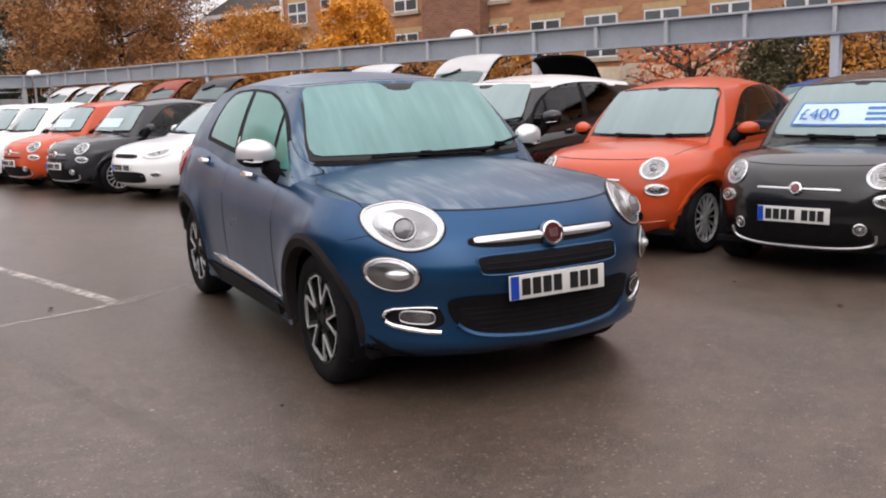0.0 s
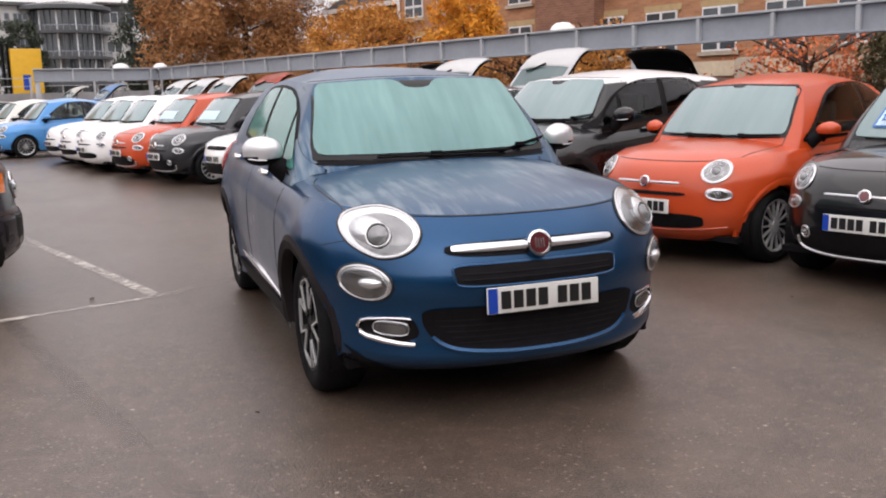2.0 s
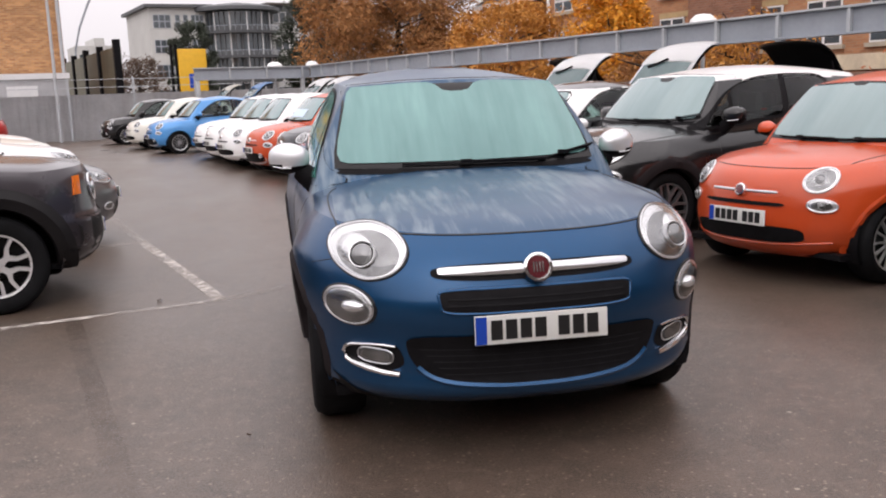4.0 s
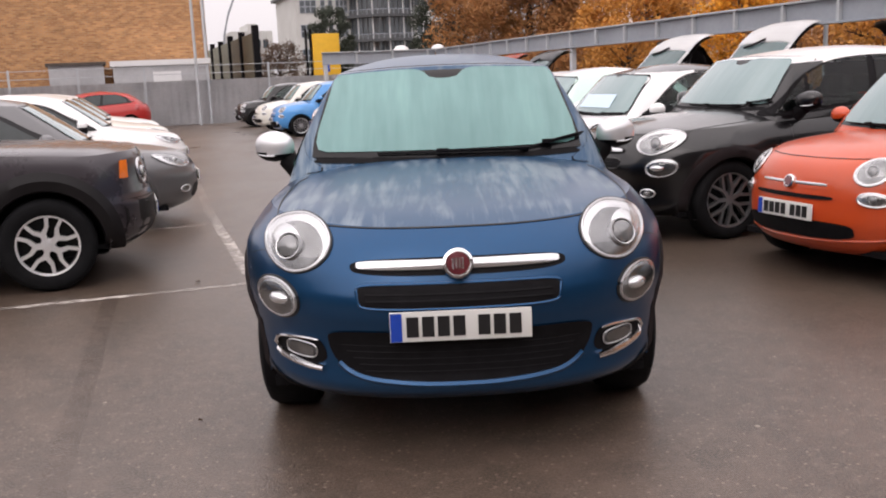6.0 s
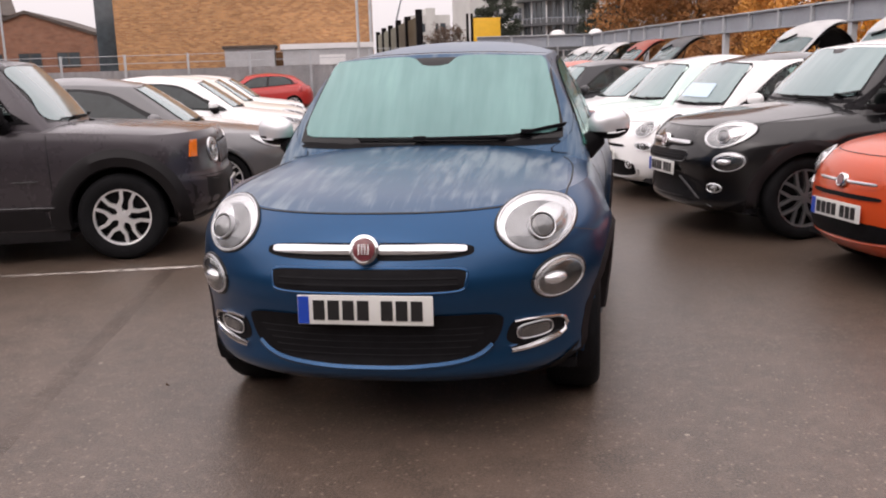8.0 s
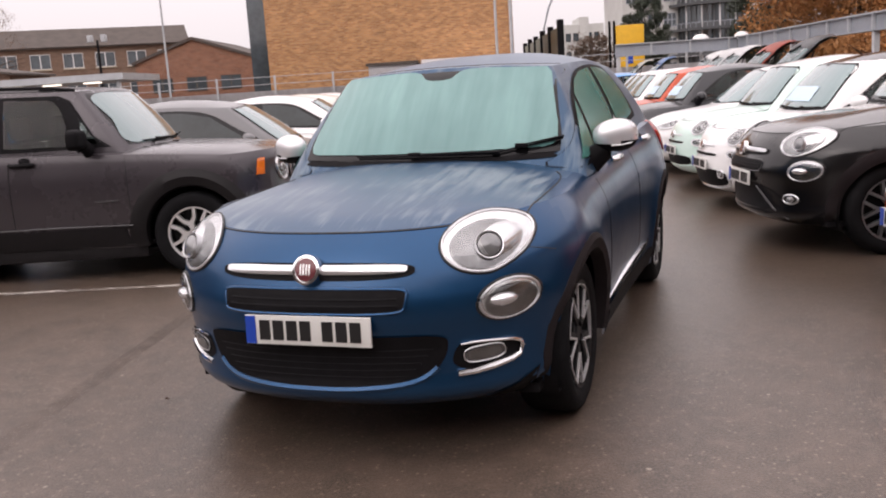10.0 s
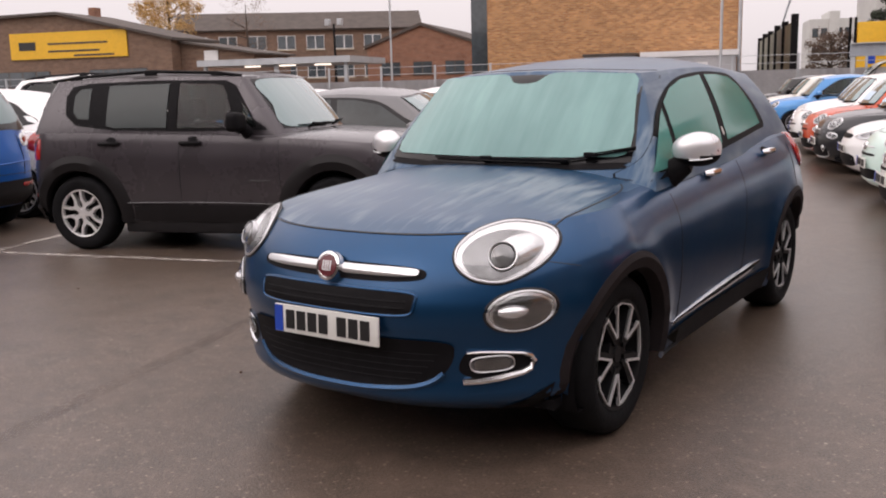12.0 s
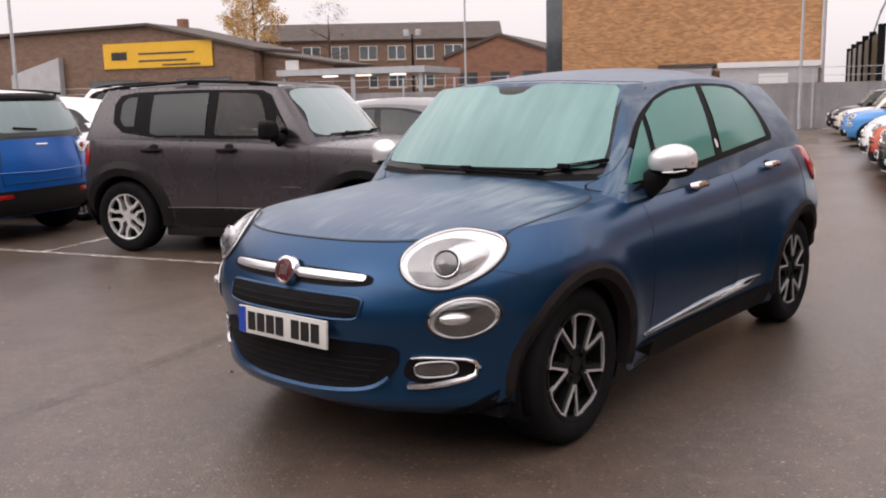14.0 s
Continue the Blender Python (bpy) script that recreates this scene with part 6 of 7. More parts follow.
def brickwork(name, a, b, mortar):
    """Brick walls seen from afar: courses, mottled bricks and broad weathering."""
    m = mat(name, a, 0.85, vary=0.0)
    n, l = m.node_tree.nodes, m.node_tree.links
    p = n["Principled BSDF"]
    tc, mp, sep, com, add = n.new("ShaderNodeTexCoord"), n.new("ShaderNodeMapping"), n.new("ShaderNodeSeparateXYZ"), n.new("ShaderNodeCombineXYZ"), n.new("ShaderNodeMath")
    l.new(tc.outputs["Object"], sep.inputs[0])
    l.new(sep.outputs[0], add.inputs[0])
    l.new(sep.outputs[1], add.inputs[1])
    l.new(add.outputs[0], com.inputs[0])
    l.new(sep.outputs[2], com.inputs[1])
    br = n.new("ShaderNodeTexBrick")
    br.inputs["Scale"].default_value = 1.0
    br.inputs["Brick Width"].default_value, br.inputs["Row Height"].default_value, br.inputs["Mortar Size"].default_value = 0.225, 0.075, 0.008
    br.inputs["Color1"].default_value, br.inputs["Color2"].default_value, br.inputs["Mortar"].default_value = (*a, 1), (*b, 1), (*mortar, 1)
    l.new(com.outputs[0], br.inputs["Vector"])
    s = n.new("ShaderNodeMapping")
    s.inputs["Scale"].default_value = (1.0, 2.6, 1.0)
    l.new(com.outputs[0], s.inputs[0])
    w = n.new("ShaderNodeTexNoise")
    w.inputs["Scale"].default_value, w.inputs["Detail"].default_value = 1.6, 8
    l.new(s.outputs[0], w.inputs[0])
    r = n.new("ShaderNodeMapRange")
    r.inputs[1].default_value, r.inputs[2].default_value, r.inputs[3].default_value, r.inputs[4].default_value = 0.3, 0.7, 0.84, 1.14
    l.new(w.outputs[0], r.inputs[0])
    v = n.new("ShaderNodeVectorMath")
    v.operation = "SCALE"
    l.new(br.outputs[0], v.inputs[0])
    l.new(r.outputs[0], v.inputs["Scale"])
    l.new(v.outputs[0], p.inputs["Base Color"])
    return m


BRICK = brickwork("yellow_brown_brick", (0.53, 0.275, 0.115), (0.31, 0.140, 0.055), (0.40, 0.27, 0.17))
RED_BRICK = brickwork("red_brick", (0.27, 0.12, 0.07), (0.20, 0.085, 0.05), (0.26, 0.17, 0.13))
BROWN_BRICK = brickwork("brown_brick", (0.215, 0.128, 0.085), (0.150, 0.088, 0.060), (0.19, 0.14, 0.11))
TAN_BRICK = brickwork("tan_brick", (0.46, 0.215, 0.105), (0.36, 0.155, 0.075), (0.36, 0.23, 0.145))
ROOF = mat("roof_tiles", (0.075, 0.06, 0.052), 0.8, vary=0.3, scale=1.5, bump=0.3, bscale=12)
RENDER = mat("pale_render", (0.50, 0.50, 0.48), 0.7, vary=0.12, scale=0.5)
FRAME = mat("white_window_frame", (0.72, 0.72, 0.72), 0.5, vary=0.05)
YELLOW = mat("yellow_sign", (0.75, 0.42, 0.02), 0.5, vary=0.08)
DARK_GLASS = mat("window_glass", (0.06, 0.075, 0.085), 0.08, vary=0.5, scale=0.6, spec=0.8)
LINTEL = mat("tan_lintel_stone", (0.46, 0.33, 0.17), 0.8, vary=0.15)
STONE = mat("pale_stone", (0.42, 0.36, 0.28), 0.8, vary=0.15)


def window(parent, x, y, z, w, h, cols=2, rows=2, sill=True, m=None):
    """A framed window on a wall whose outside faces -y, at its lower left corner."""
    m = m or FRAME
    o = part("window", box(x, y - 0.05, z, x + w, y - 0.004, z + h), m, parent, smooth=False)
    pw, ph = w / cols, h / rows
    for i in range(cols):
        for j in range(rows):
            part("pane", box(x + i * pw + 0.05, y - 0.062, z + j * ph + 0.05, x + (i + 1) * pw - 0.05, y - 0.052, z + (j + 1) * ph - 0.05), DARK_GLASS, o, smooth=False)
    if sill:
        part("sill", box(x - 0.1, y - 0.12, z - 0.12, x + w + 0.1, y - 0.004, z - 0.004), STONE, o, smooth=False)
    return o


def gable(parent, x0, y0, x1, y1, ze, zr, along="x", over=0.4, wall=None):
    b = bmesh.new()
    if along == "x":
        ym = (y0 + y1) / 2
        pts = [(x0 - over, y0 - over, ze), (x1 + over, y0 - over, ze), (x1 + over, ym, zr), (x0 - over, ym, zr), (x0 - over, y1 + over, ze), (x1 + over, y1 + over, ze)]
    else:
        xm = (x0 + x1) / 2
        pts = [(x0 - over, y0 - over, ze), (x0 - over, y1 + over, ze), (xm, y1 + over, zr), (xm, y0 - over, zr), (x1 + over, y0 - over, ze), (x1 + over, y1 + over, ze)]
    v = [b.verts.new(p) for p in pts]
    b.faces.new((v[0], v[1], v[2], v[3]))
    b.faces.new((v[3], v[2], v[5], v[4]))
    bmesh.ops.recalc_face_normals(b, faces=b.faces)
    bmesh.ops.solidify(b, geom=b.faces[:], thickness=0.18)
    if wall:
        ends = [((x, y0, ze), (x, y1, ze), (x, (y0 + y1) / 2, zr - 0.1)) for x in (x0, x1)] if along == "x" else [((x0, y, ze), (x1, y, ze), ((x0 + x1) / 2, y, zr - 0.1)) for y in (y0, y1)]
        for tri in ends:
            w = bmesh.new()
            w.faces.new([w.verts.new(p) for p in tri])
            part("gable_wall", w, wall, parent, smooth=False)
    return part("roof", b, ROOF, parent, smooth=False)


t = thing("brick_building", "tall blank yellow-brown brick wall building", "building", lot(-8.2, 38.0))
part("wall", box(0, 0, 0, 11.1, 9, 9.5), BRICK, t, smooth=False)
part("parapet", box(-0.1, -0.1, 9.5, 11.2, 9.1, 9.8), STONE, t, smooth=False)
part("downpipe", tube([(11.0, -0.1, 0), (11.0, -0.1, 9.5)], 0.07, 8), PALE_STEEL, t)
part("side_tower", box(-0.9, 0.6, 0, -0.01, 3.0, 6.4), DARK_GLASS, t, smooth=False)
part("site_cabin", box(4.7, -2.2, 0, 6.75, -0.3, 2.5), HOARD, t, smooth=False)
part("site_cabin_roof", box(4.6, -2.3, 2.5, 6.85, -0.25, 2.62), ROOF, t, smooth=False)
part("cabin_window", box(8.6, -2.55, 1.75, 9.7, -2.505, 2.15), FRAME, t, smooth=False)
part("site_cabin_roof", box(7.0, -2.6, 2.4, 10.9, -0.2, 2.62), FRAME, t, smooth=False)
part("site_cabin", box(7.1, -2.5, 0, 10.8, -0.3, 2.4), HOARD, t, smooth=False)

t = thing("warehouse", "long low brown brick warehouse with yellow banner", "building", lot(-64, 45.0))
part("wall", box(0, 0.02, 0, 12, 26, 4.9), BROWN_BRICK, t, smooth=False)


def prism(profile, y0, y1):
    """An outline in x and z, drawn out along y."""
    g = bmesh.new()
    a, c = [g.verts.new((x, y0, z)) for x, z in profile], [g.verts.new((x, y1, z)) for x, z in profile]
    g.faces.new(a)
    g.faces.new(c[::-1])
    for i in range(len(profile)):
        j = (i + 1) % len(profile)
        g.faces.new((a[j], a[i], c[i], c[j]))
    bmesh.ops.recalc_face_normals(g, faces=g.faces)
    return g


part("wall", prism([(12, 0), (35.2, 0), (35.2, 4.60), (27.7, 6.30), (12, 6.05)], 0, 5), BROWN_BRICK, t, smooth=False)
part("roof", prism([(11.8, 6.06), (27.7, 6.31), (35.5, 4.54), (35.5, 4.70), (27.7, 6.48), (11.8, 6.24)], -0.35, 5.3), ROOF, t, smooth=False)
b = part("banner", box(24.05, -0.12, 3.72, 32.3, -0.03, 5.3), YELLOW, t, "yellow advertising banner")
part("banner_mark", box(24.7, -0.14, 4.25, 25.9, -0.122, 4.75, 0.0), INK, b, smooth=False)
for x, z, w in ((26.8, 4.55, 4.2), (26.8, 4.1, 3.6), (28.6, 3.82, 2.8)):
    part("text_bar", box(x, -0.14, z, x + w, -0.122, z + 0.11), ROOF, b, smooth=False)
for x in (22.7, 29.5):
    window(t, x, 0, 2.0, 4.0, 1.0, 4, 1, False, ROOF)
b = box(16.6, -0.5, 0, 20.7, -0.06, 3.53)
for v in b.verts:
    if v.co.z > 1 and v.co.x > 18:
        v.co.z = 4.57
part("lean_to", b, HOARD, t, "pale rendered lean-to wall", smooth=False)
part("extension", prism([(35.21, 0), (40.0, 0), (40.0, 3.62), (35.21, 4.40)], 1, 6), BROWN_BRICK, t, smooth=False)
part("extension_roof", prism([(35.21, 4.41), (40.3, 3.58), (40.3, 3.70), (35.21, 4.54)], 0.7, 6.2), ROOF, t, smooth=False)
part("chimney", box(27.6, 3, 5.8, 28.1, 3.6, 6.95), RED_BRICK, t, smooth=False)
part("wall_sign", box(36.8, 0.9, 3.0, 37.7, 0.98, 3.9), FRAME, t, smooth=False)

t = thing("flats", "long three-storey brick flats with tiled roof", "building", lot(-46.3, 75.0, 22))
part("wall", box(0, 0, 0, 22.8, 6, 7.2), BROWN_BRICK, t, smooth=False)
gable(t, 0, 0, 22.8, 6, 7.2, 9.0, "x", 0.4, BROWN_BRICK)
for i in range(8):
    for z in (2.6, 5.3):
        window(t, 1.0 + i * 2.75, 0, z, 1.7, 1.3, 2, 1)
t = thing("gabled_house", "low red brick building with a gabled roof", "building", lot(-20.2, 55.0))
part("wall", box(0, 0, 0, 7.6, 12, 4.2), RED_BRICK, t, smooth=False)
b = bmesh.new()
b.faces.new([b.verts.new(p) for p in ((0, 0, 4.2), (7.6, 0, 4.2), (3.4, 0, 5.5))])
part("gable_wall", b, RED_BRICK, t, smooth=False)
gable(t, 0, 0.05, 7.6, 12, 4.2, 5.6, "y", 0.2)
for i in range(3):
    window(t, 1.0 + 2.2 * i, 0, 2.2, 1.3, 0.9, 2, 1, False, ROOF)
t = thing("canopy", "white flat canopy on posts with lit strip lamps", "canopy", lot(-22.0, 36.0))
part("deck", box(0, 0, 2.66, 7.8, 5, 2.95), PALE_STEEL, t, smooth=False)
LIT = bpy.data.materials.new("lit_strip")
LIT.use_nodes = True
LIT.node_tree.nodes["Principled BSDF"].inputs["Emission Color"].default_value = (1.0, 0.93, 0.8, 1)
LIT.node_tree.nodes["Principled BSDF"].inputs["Emission Strength"].default_value = 2.0
for x in (2.2, 4.0, 5.8):
    part("strip_lamp", box(x, 0.6, 2.58, x + 0.8, 0.70, 2.63), LIT, t, smooth=False)
for x in (0.3, 4.0, 7.5):
    part("post", box(x - 0.08, 0.2, 0, x + 0.08, 0.36, 2.655), PALE_STEEL, t, smooth=False)

t = thing("apartment_block", "pale rendered apartment block with rounded dark glass bay", "building", lot(13.8, 80.0))
SLATE = mat("dark_slate_cladding", (0.085, 0.09, 0.095), 0.6, vary=0.2, scale=0.8)
part("wall", box(1.4, 0, 0, 6.4, 10, 9.35), RENDER, t, smooth=False)
part("roof", box(1.0, -0.5, 9.35, 6.9, 10.4, 9.62), SLATE, t, smooth=False)
part("wall", box(12.2, 0.6, 0, 30, 10, 8.05), RENDER, t, smooth=False)
part("top_storey", box(12.4, 1.1, 8.05, 30, 10, 9.75), SLATE, t, smooth=False)
part("roof", box(12.2, 0.5, 9.75, 30.4, 10.4, 9.95), ROOF, t, smooth=False)
for k in range(4):
    z = 1.15 + 2.15 * k
    for x, w in ((1.75, 1.5), (3.65, 0.42), (4.35, 0.42), (5.05, 1.1)):
        window(t, x, 0, z, w, 1.15, 3 if w > 1 else 1, 2, False, STEEL)
    for i in range(8):
        window(t, 12.9 + 2.1 * i, 1.1 if k == 3 else 0.6, z + (0.55 if k == 3 else 0.1), 1.35, 1.0, 2, 1, False)
part("round_bay", lathe([(3.0, 0.0), (3.0, 8.9), (0.0, 8.95)], 40, "z", (9.3, 0.4, 0)), DARK_GLASS, t)
part("bay_roof", lathe([(0.0, 9.0), (3.9, 9.0), (3.9, 9.3), (3.2, 9.5), (0.0, 9.9)], 40, "z", (9.3, 0.4, 0)), SLATE, t)
for k in range(19):
    a = math.pi + math.pi * (k + 0.5) / 19
    x, y = 9.3 + 3.04 * math.cos(a), 0.4 + 3.04 * math.sin(a)
    part("mullion", box(x - 0.05, y - 0.05, 0, x + 0.05, y + 0.05, 8.9), FRAME if k % 3 == 0 else SLATE, t, smooth=False)
for k in range(4):
    z = 0.55 + 2.15 * k
    part("balcony", lathe([(3.0, z), (3.75, z), (3.78, z + 0.22), (3.0, z + 0.24)], 40, "z", (9.3, 0.4, 0)), SLATE, t)
    part("balcony_rail", lathe([(3.70, z + 0.62), (3.74, z + 0.62), (3.74, z + 0.68), (3.70, z + 0.68)], 40, "z", (9.3, 0.4, 0)), STEEL, t)
    for i in range(24):
        a = math.pi + math.pi * (i + 0.5) / 24
        x, y = 9.3 + 3.72 * math.cos(a), 0.4 + 3.72 * math.sin(a)
        part("baluster", box(x - 0.02, y - 0.02, z + 0.22, x + 0.02, y + 0.02, z + 0.63), STEEL, t, smooth=False)
    part("spandrel", lathe([(3.02, z + 0.25), (3.05, z + 0.25), (3.05, z + 0.62), (3.02, z + 0.62)], 40, "z", (9.3, 0.4, 0)), SLATE, t)

t = thing("far_apartments", "distant white apartment building with rows of windows", "building", lot(14.4, 120.0))
part("wall", box(0, 0, 0, 5.4, 8, 8.4), RENDER, t, smooth=False)
part("stair_tower", box(2.2, -0.3, 0, 3.4, 7.5, 9.3), RENDER, t, smooth=False)
for i in range(4):
    for k in range(3):
        window(t, 0.35 + (i if i < 2 else i + 0.75) * 1.0, 0, 1.4 + 2.4 * k, 0.7, 1.1, 1, 1, False, ROOF)

t = thing("brick_flats", "brown brick flats with white windows behind the beam", "building", lot(20.0, 27.5, -90))
part("wall", box(0, 0, 0, 46, 10, 9.0), TAN_BRICK, t, smooth=False)
gable(t, 0, 0, 46, 10, 9.0, 12.0, "x", 0.6, BROWN_BRICK)
for i in range(16):
    for z in (3.96, 5.55):
        x = 0.5 + i * 2.03 if i < 12 else 25.3 + (i - 12) * 3.4
        w = window(t, x, 0, 2.28 if z < 4 else 4.28, 1.15, 1.25 if z < 4 else 0.85, 2, 2)
        part("lintel", box(x - 0.06, -0.03, z - 0.42, x + 1.31, -0.004, z - 0.24), LINTEL, w, smooth=False)
part("wing_wall", box(-5.1, 0.9, 0, -0.01, 9, 5.0), TAN_BRICK, t, smooth=False)
b = bmesh.new()
v = [b.verts.new(p) for p in ((-5.9, 0.1, 5.1), (-0.02, 0.1, 5.1), (-0.02, 4.5, 8.6), (-2.9, 4.5, 8.6), (-5.9, 9.6, 5.1), (-0.02, 9.6, 5.1))]
for f in ((0, 1, 2, 3), (0, 3, 4), (3, 2, 5, 4)):
    b.faces.new([v[i] for i in f])
bmesh.ops.recalc_face_normals(b, faces=b.faces)
bmesh.ops.solidify(b, geom=b.faces[:], thickness=0.15)
part("hipped_roof", b, ROOF, t, smooth=False)
part("fascia", box(-5.88, 0.02, 4.93, -0.02, 0.09, 5.12), FRAME, t, smooth=False)
part("gutter_pipe", tube([(0.12, -0.08, 0), (0.12, -0.08, 6.5)], 0.07, 8), FRAME, t)
window(t, -4.6, 0.9, 3.3, 1.0, 0.95, 2, 1, False)
part("red_bay", box(8.4, -0.5, 0, 11.0, -0.01, 9.0), RED_BRICK, t, smooth=False)

PALE_COPING = mat("pale_cement_coping", (0.62, 0.52, 0.38), 0.8, vary=0.3, scale=1.2)
t = thing("garden_wall", "low red brick wall with pale stone piers behind the beam", "wall", lot(16.0, 27.0, -90))
part("wall", box(0, 0, 0, 40, 0.22, 1.55), RED_BRICK, t, smooth=False)
part("coping", box(0, -0.06, 1.55, 40, 0.28, 1.9), PALE_COPING, t, smooth=False)
for k in range(14):
    part("pier", box(3.0 * k, -0.12, 0, 3.0 * k + 0.75, 0.34, 1.95, 0.03), STONE, t)

# ---- signs and poles ----
t = thing("totem_sign", "tall yellow pylon sign at the far corner", "sign", lot(7.9, 36.8))
part("pylon", box(-0.65, -0.2, 0, 0.55, 0.2, 3.55, 0.04), YELLOW, t)
for x in (-0.95, -0.75):
    part("frame_post", box(x, -0.06, 0, x + 0.09, 0.06, 3.75), BLACK, t, smooth=False)
part("sign_mark", box(-0.25, -0.22, 1.9, 0.05, -0.202, 2.5, 0.0), PLATE_BLUE, t, smooth=False)
BOARD = mat("weathered_board", (0.20, 0.20, 0.15), 0.7, vary=0.2, scale=1.5)
t = thing("billboard", "row of dark timber-framed boards seen from behind", "billboard", lot(5.0, 38.0, 90))
for k in range(6):
    x = 4.4 * k
    part("post", box(x - 0.16, -0.14, 0, x + 0.16, 0.14, 4.05 - 0.06 * (k % 2)), BLACK, t, smooth=False)
    if k < 5:
        part("board", box(x + 0.5, -0.05, 1.5, x + 3.9, 0.05, 3.75), BOARD, t, smooth=False)
        part("rail", box(x + 0.17, -0.08, 2.9, x + 4.23, -0.052, 3.05), BLACK, t, smooth=False)


def pole(u, v, h, r, m, label, curve=None):
    t = thing("lamp_post", label, "lamp post", lot(u, v), "lamp posts")
    part("shaft", tube([(0, 0, 0), (0, 0, h * 0.5), (0, 0, h)], [r, r * 0.9, r * 0.75], 10), m, t)
    if curve:
        part("arm", tube([(0, 0, h), (curve * 0.2, 0, h + 0.9), (curve * 0.6, 0, h + 1.5), (curve, 0, h + 1.6)], r * 0.6, 8), m, t)
        part("lamp_head", box(curve - 0.1, -0.12, h + 1.5, curve + 0.5, 0.12, h + 1.65, 0.03), PALE_STEEL, t)
    return t


pole(1.95, 33.6, 8.0, 0.06, PALE_STEEL, "slim pale steel pole at the fence")
pole(-12.2, 36.0, 9.0, 0.05, PALE_STEEL, "thin pale pole behind the fence")
pole(-42.5, 40.0, 9.0, 0.12, PALE_STEEL, "pale steel lamp post by the warehouse")
t = thing("street_lamp", "tall curved street lamp beyond the fence", "lamp post", lot(6.2, 60.0))
part("shaft", tube([(0, 0, 0), (0, 0, 3.6), (0.12, 0, 4.8), (0.5, 0, 6.2), (1.1, 0, 7.6), (1.6, 0, 8.6)], 0.07, 8), STEEL, t)
part("lamp_head", box(1.5, -0.12, 8.55, 2.2, 0.12, 8.72, 0.03), PALE_STEEL, t)
t = pole(-20.5, 50.0, 5.4, 0.09, BLACK, "dark post with twin floodlights")
for x in (-0.55, 0.25):
    part("lamp_head", box(x, -0.15, 5.3, x + 0.3, 0.15, 5.7, 0.04), PALE_STEEL, t)

# ---- trees ----
BARK = mat("bark", (0.06, 0.045, 0.035), 0.9, vary=0.3, scale=6, bump=0.4, bscale=20)


def leaves(name, color):
    m = mat(name, color, 0.7, vary=0.0)
    n, l = m.node_tree.nodes, m.node_tree.links
    g, x = n.new("ShaderNodeNewGeometry"), n.new("ShaderNodeMix")
    x.data_type = "RGBA"
    x.inputs[6].default_value = (*[c * 0.75 for c in color], 1)
    x.inputs[7].default_value = (*[min(1, c * 1.3) for c in color], 1)
    l.new(g.outputs["Random Per Island"], x.inputs[0])
    l.new(x.outputs[2], n["Principled BSDF"].inputs["Base Color"])
    return m


ORANGE_LEAF, GOLD_LEAF, RUST_LEAF, PINE_LEAF = leaves("orange_leaves", (0.48, 0.21, 0.035)), leaves("gold_leaves", (0.66, 0.29, 0.02)), leaves("rust_leaves", (0.36, 0.165, 0.055)), leaves("dark_needles", (0.04, 0.052, 0.034))


def tree(u, v, h, r, leaf, label, n=5200, size=0.17, low=0.25, seed=1, cone=False, name="tree"):
    rnd = random.Random(seed)
    t = thing(name, label, "tree", lot(u, v))
    trunk = bmesh.new()
    tube([(0, 0, 0), (0.05, 0.02, h * 0.35), (-0.04, 0.05, h * 0.9)], [0.035 * h * 0.6, 0.025 * h * 0.6, 0.02], 8, bm=trunk)
    tips = []
    for k in range(16):
        a, z = rnd.uniform(0, 6.28), h * rnd.uniform(low, 0.8)
        ln = r * rnd.uniform(0.5, 0.95)
        e = Vector((ln * math.cos(a), ln * math.sin(a), z + ln * rnd.uniform(0.2, 0.7)))
        tube([(0, 0, z), e * 0.5 + Vector((0, 0, z * 0.5)), e], [0.05, 0.035, 0.01], 5, bm=trunk)
        tips.append(e)
    part("trunk", trunk, BARK, t)
    blobs = []
    for k in range(150):
        z = rnd.uniform(low, 1.0)
        if cone:
            w = r * (1.05 - z) * rnd.uniform(0.5, 1)
        else:
            w = r * math.sqrt(max(0.05, 1 - ((z - 0.55) / 0.5) ** 2)) * rnd.uniform(0.35, 1.0)
        a = rnd.uniform(0, 6.28)
        blobs.append((Vector((w * math.cos(a), w * math.sin(a), z * h)), r * rnd.uniform(0.14, 0.30)))
    rng = np.random.default_rng(seed)
    cs = np.array([tuple(b[0]) for b in blobs])[np.arange(n) % len(blobs)]
    ss = np.array([b[1] for b in blobs])[np.arange(n) % len(blobs)]
    d = rng.normal(size=(n, 3)) * (1, 1, 0.8)
    d /= np.linalg.norm(d, axis=1)[:, None]
    P = cs + d * (ss * rng.random(n) ** 0.4)[:, None]
    x = rng.normal(size=(n, 3))
    x /= np.linalg.norm(x, axis=1)[:, None]
    y = np.cross(x, rng.normal(size=(n, 3)))
    y /= np.linalg.norm(y, axis=1)[:, None]
    x *= size * rng.uniform(0.6, 1.3, n)[:, None]
    y *= size * rng.uniform(0.3, 0.65, n)[:, None]
    verts = np.stack([P - x, P - y, P + x, P + y], axis=1).reshape(-1, 3).tolist()
    faces = np.arange(4 * n).reshape(-1, 4).tolist()
    me = bpy.data.meshes.new("crown")
    me.from_pydata(verts, [], faces)
    me.materials.append(leaf)
    ob = new("crown", me)
    ob.parent = t
    return t


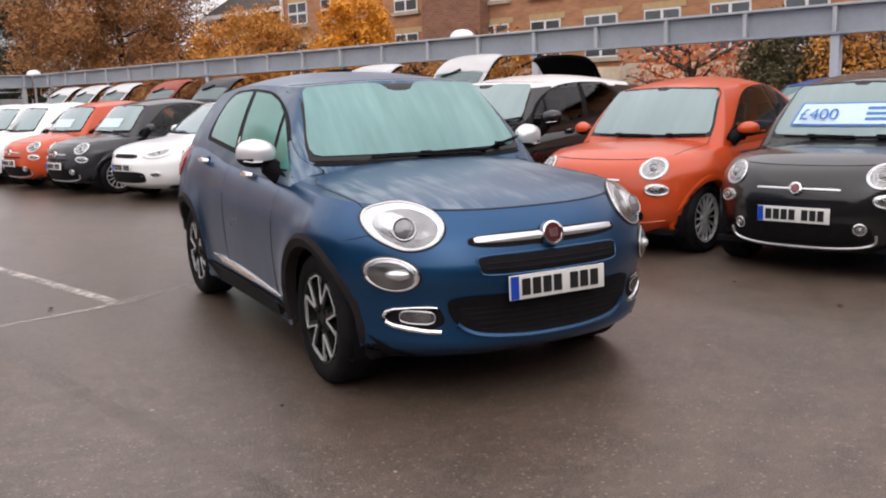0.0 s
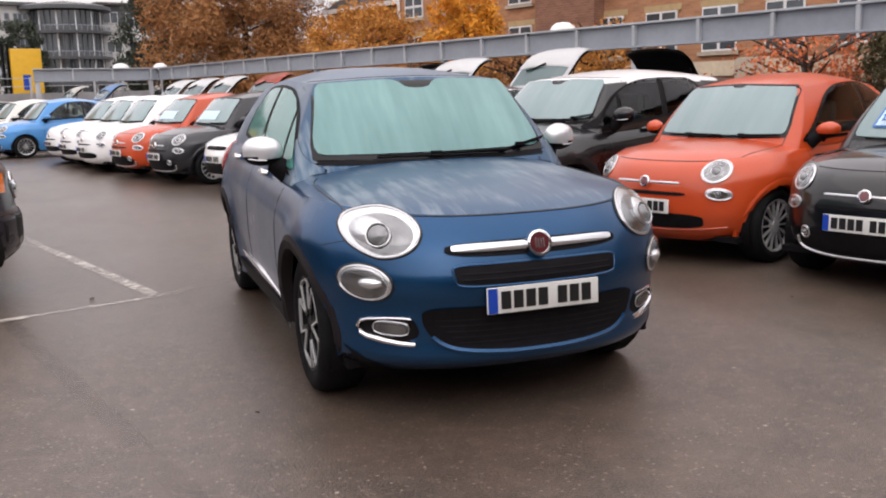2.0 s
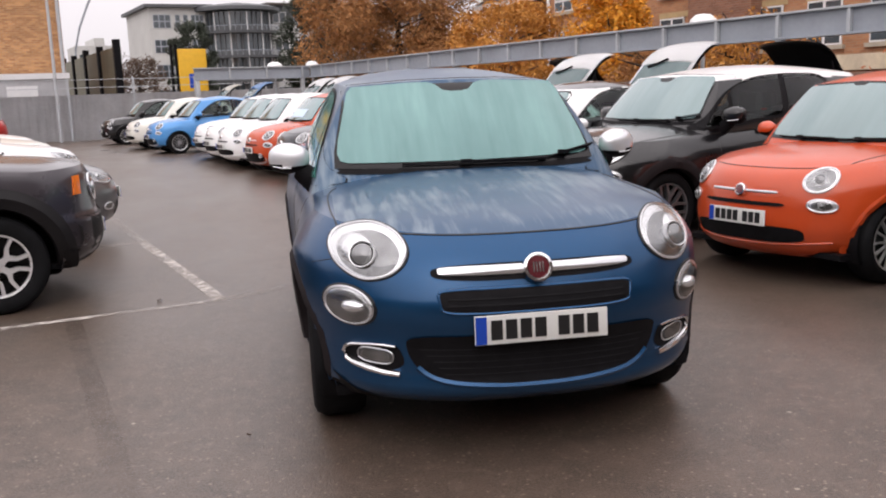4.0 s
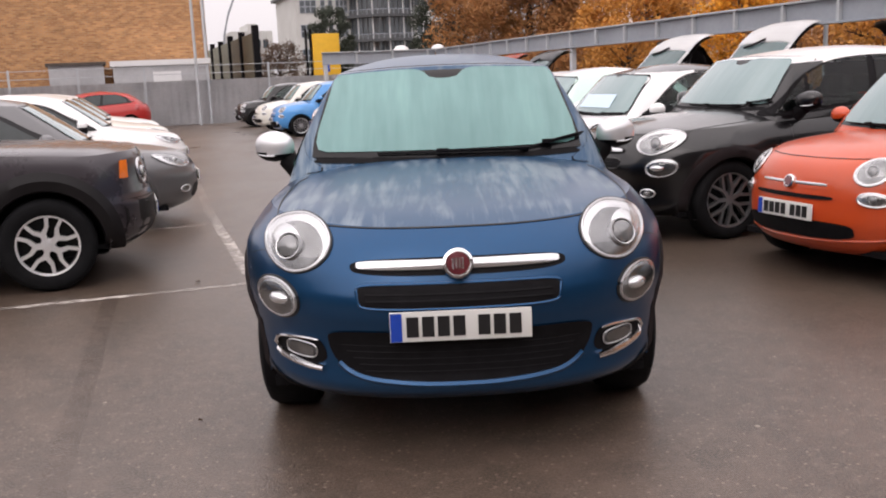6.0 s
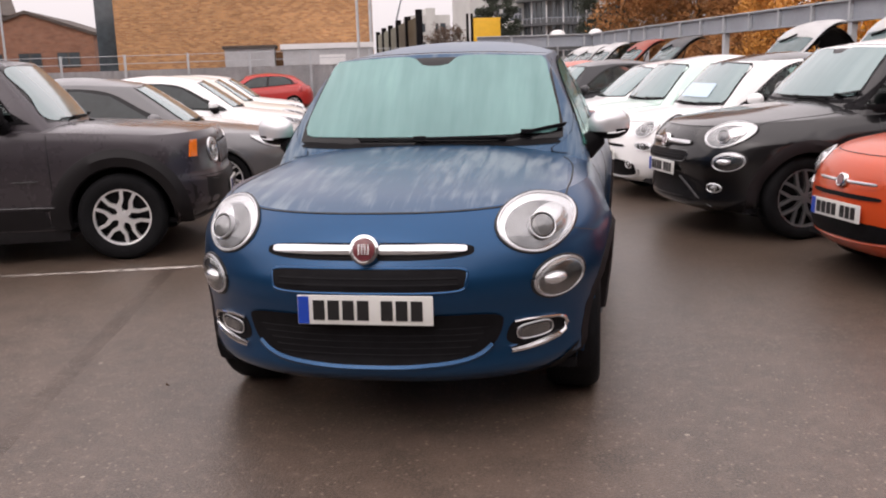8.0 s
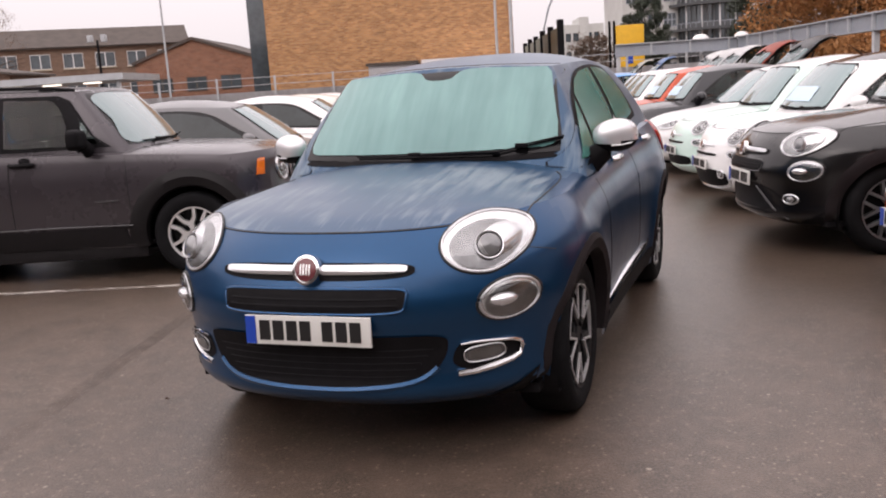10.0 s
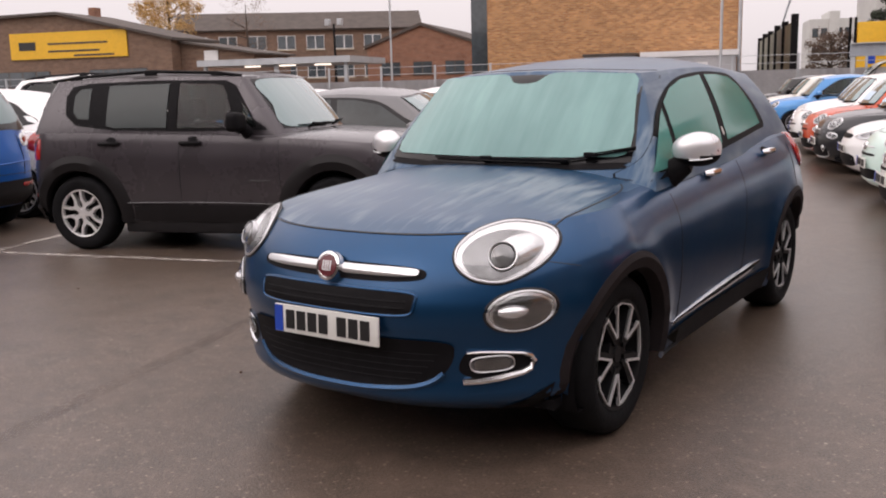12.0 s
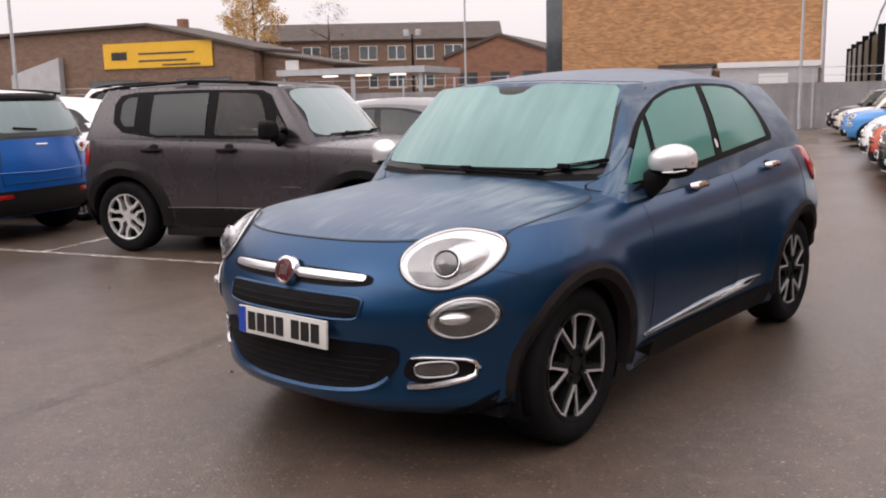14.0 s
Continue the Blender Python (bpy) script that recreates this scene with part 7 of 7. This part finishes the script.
tree(17.5, 36.2, 10.5, 4.9, RUST_LEAF, "large autumn tree with rust-orange leaves", 110000, 0.08, 0.06, 3)
tree(15.5, 23.7, 4.2, 2.25, ORANGE_LEAF, "orange autumn tree behind the beam", 30000, 0.062, 0.04, 4)
tree(15.5, 18.0, 4.1, 1.55, GOLD_LEAF, "golden autumn tree behind the beam", 24000, 0.062, 0.04, 5)
tree(16.9, 45.0, 6.6, 2.2, PINE_LEAF, "dark evergreen tree beyond the far corner", 40000, 0.07, 0.02, 6)
tree(11.2, 50.0, 5.6, 1.35, PINE_LEAF, "dark evergreen tree in front of the apartments", 30000, 0.07, 0.02, 7)
tree(-38.0, 60.0, 11.5, 2.6, leaves("pale_gold_leaves", (0.52, 0.33, 0.12)), "yellow autumn birch behind the warehouse", 18000, 0.08, 0.3, 8)
tree(-32.5, 62.0, 9.0, 2.2, leaves("brown_twigs", (0.16, 0.10, 0.07)), "bare brown tree in front of the flats", 2500, 0.05, 0.3, 9)
RED_LEAF, OLIVE_LEAF = leaves("red_orange_leaves", (0.55, 0.14, 0.045)), leaves("olive_leaves", (0.085, 0.07, 0.025))
tree(7.8, 48.0, 3.6, 1.5, leaves("brown_bush_leaves", (0.12, 0.075, 0.05)), "brown bush beyond the corner of the lot", 9000, 0.06, 0.02, 12, name="shrub")
for k, (u, v, h, r, leaf, n) in enumerate(((14.2, 6.2, 2.6, 1.7, RED_LEAF, 2600), (14.0, 3.9, 2.7, 1.2, OLIVE_LEAF, 16000), (13.6, 2.2, 2.6, 1.3, ORANGE_LEAF, 5000), (13.0, 10.5, 2.6, 1.5, ORANGE_LEAF, 6000), (13.4, 13.4, 2.5, 1.5, RUST_LEAF, 9000), (13.0, 20.0, 2.6, 1.5, ORANGE_LEAF, 9000), (13.5, 25.0, 2.6, 1.5, RUST_LEAF, 9000))):
    tree(u, v, h, r, leaf, "autumn shrub behind the steel beam" if leaf is not OLIVE_LEAF else "dark olive bush behind the steel beam", n, 0.05, 0.02 if leaf is OLIVE_LEAF else 0.35, 20 + k, name="shrub")

# ---- unseen dark blocks added on the camera's side to darken what the cars reflect ----
PLAIN = mat("plain_dark_block", (0.10, 0.085, 0.075), 0.8, vary=0.2, scale=0.4)
t = thing("unseen_back_block", "plain dark unseen block added behind the camera to darken reflections", "building", lot(-48, -22.0))
part("wall", box(0, 0, 0, 84, 9, 7.0), PLAIN, t, smooth=False)
t = thing("unseen_side_block", "plain dark unseen side block added to darken reflections", "building", lot(-32, -20.0))
part("wall", box(0, 0, 0, 8, 34, 7.0), PLAIN, t, smooth=False)
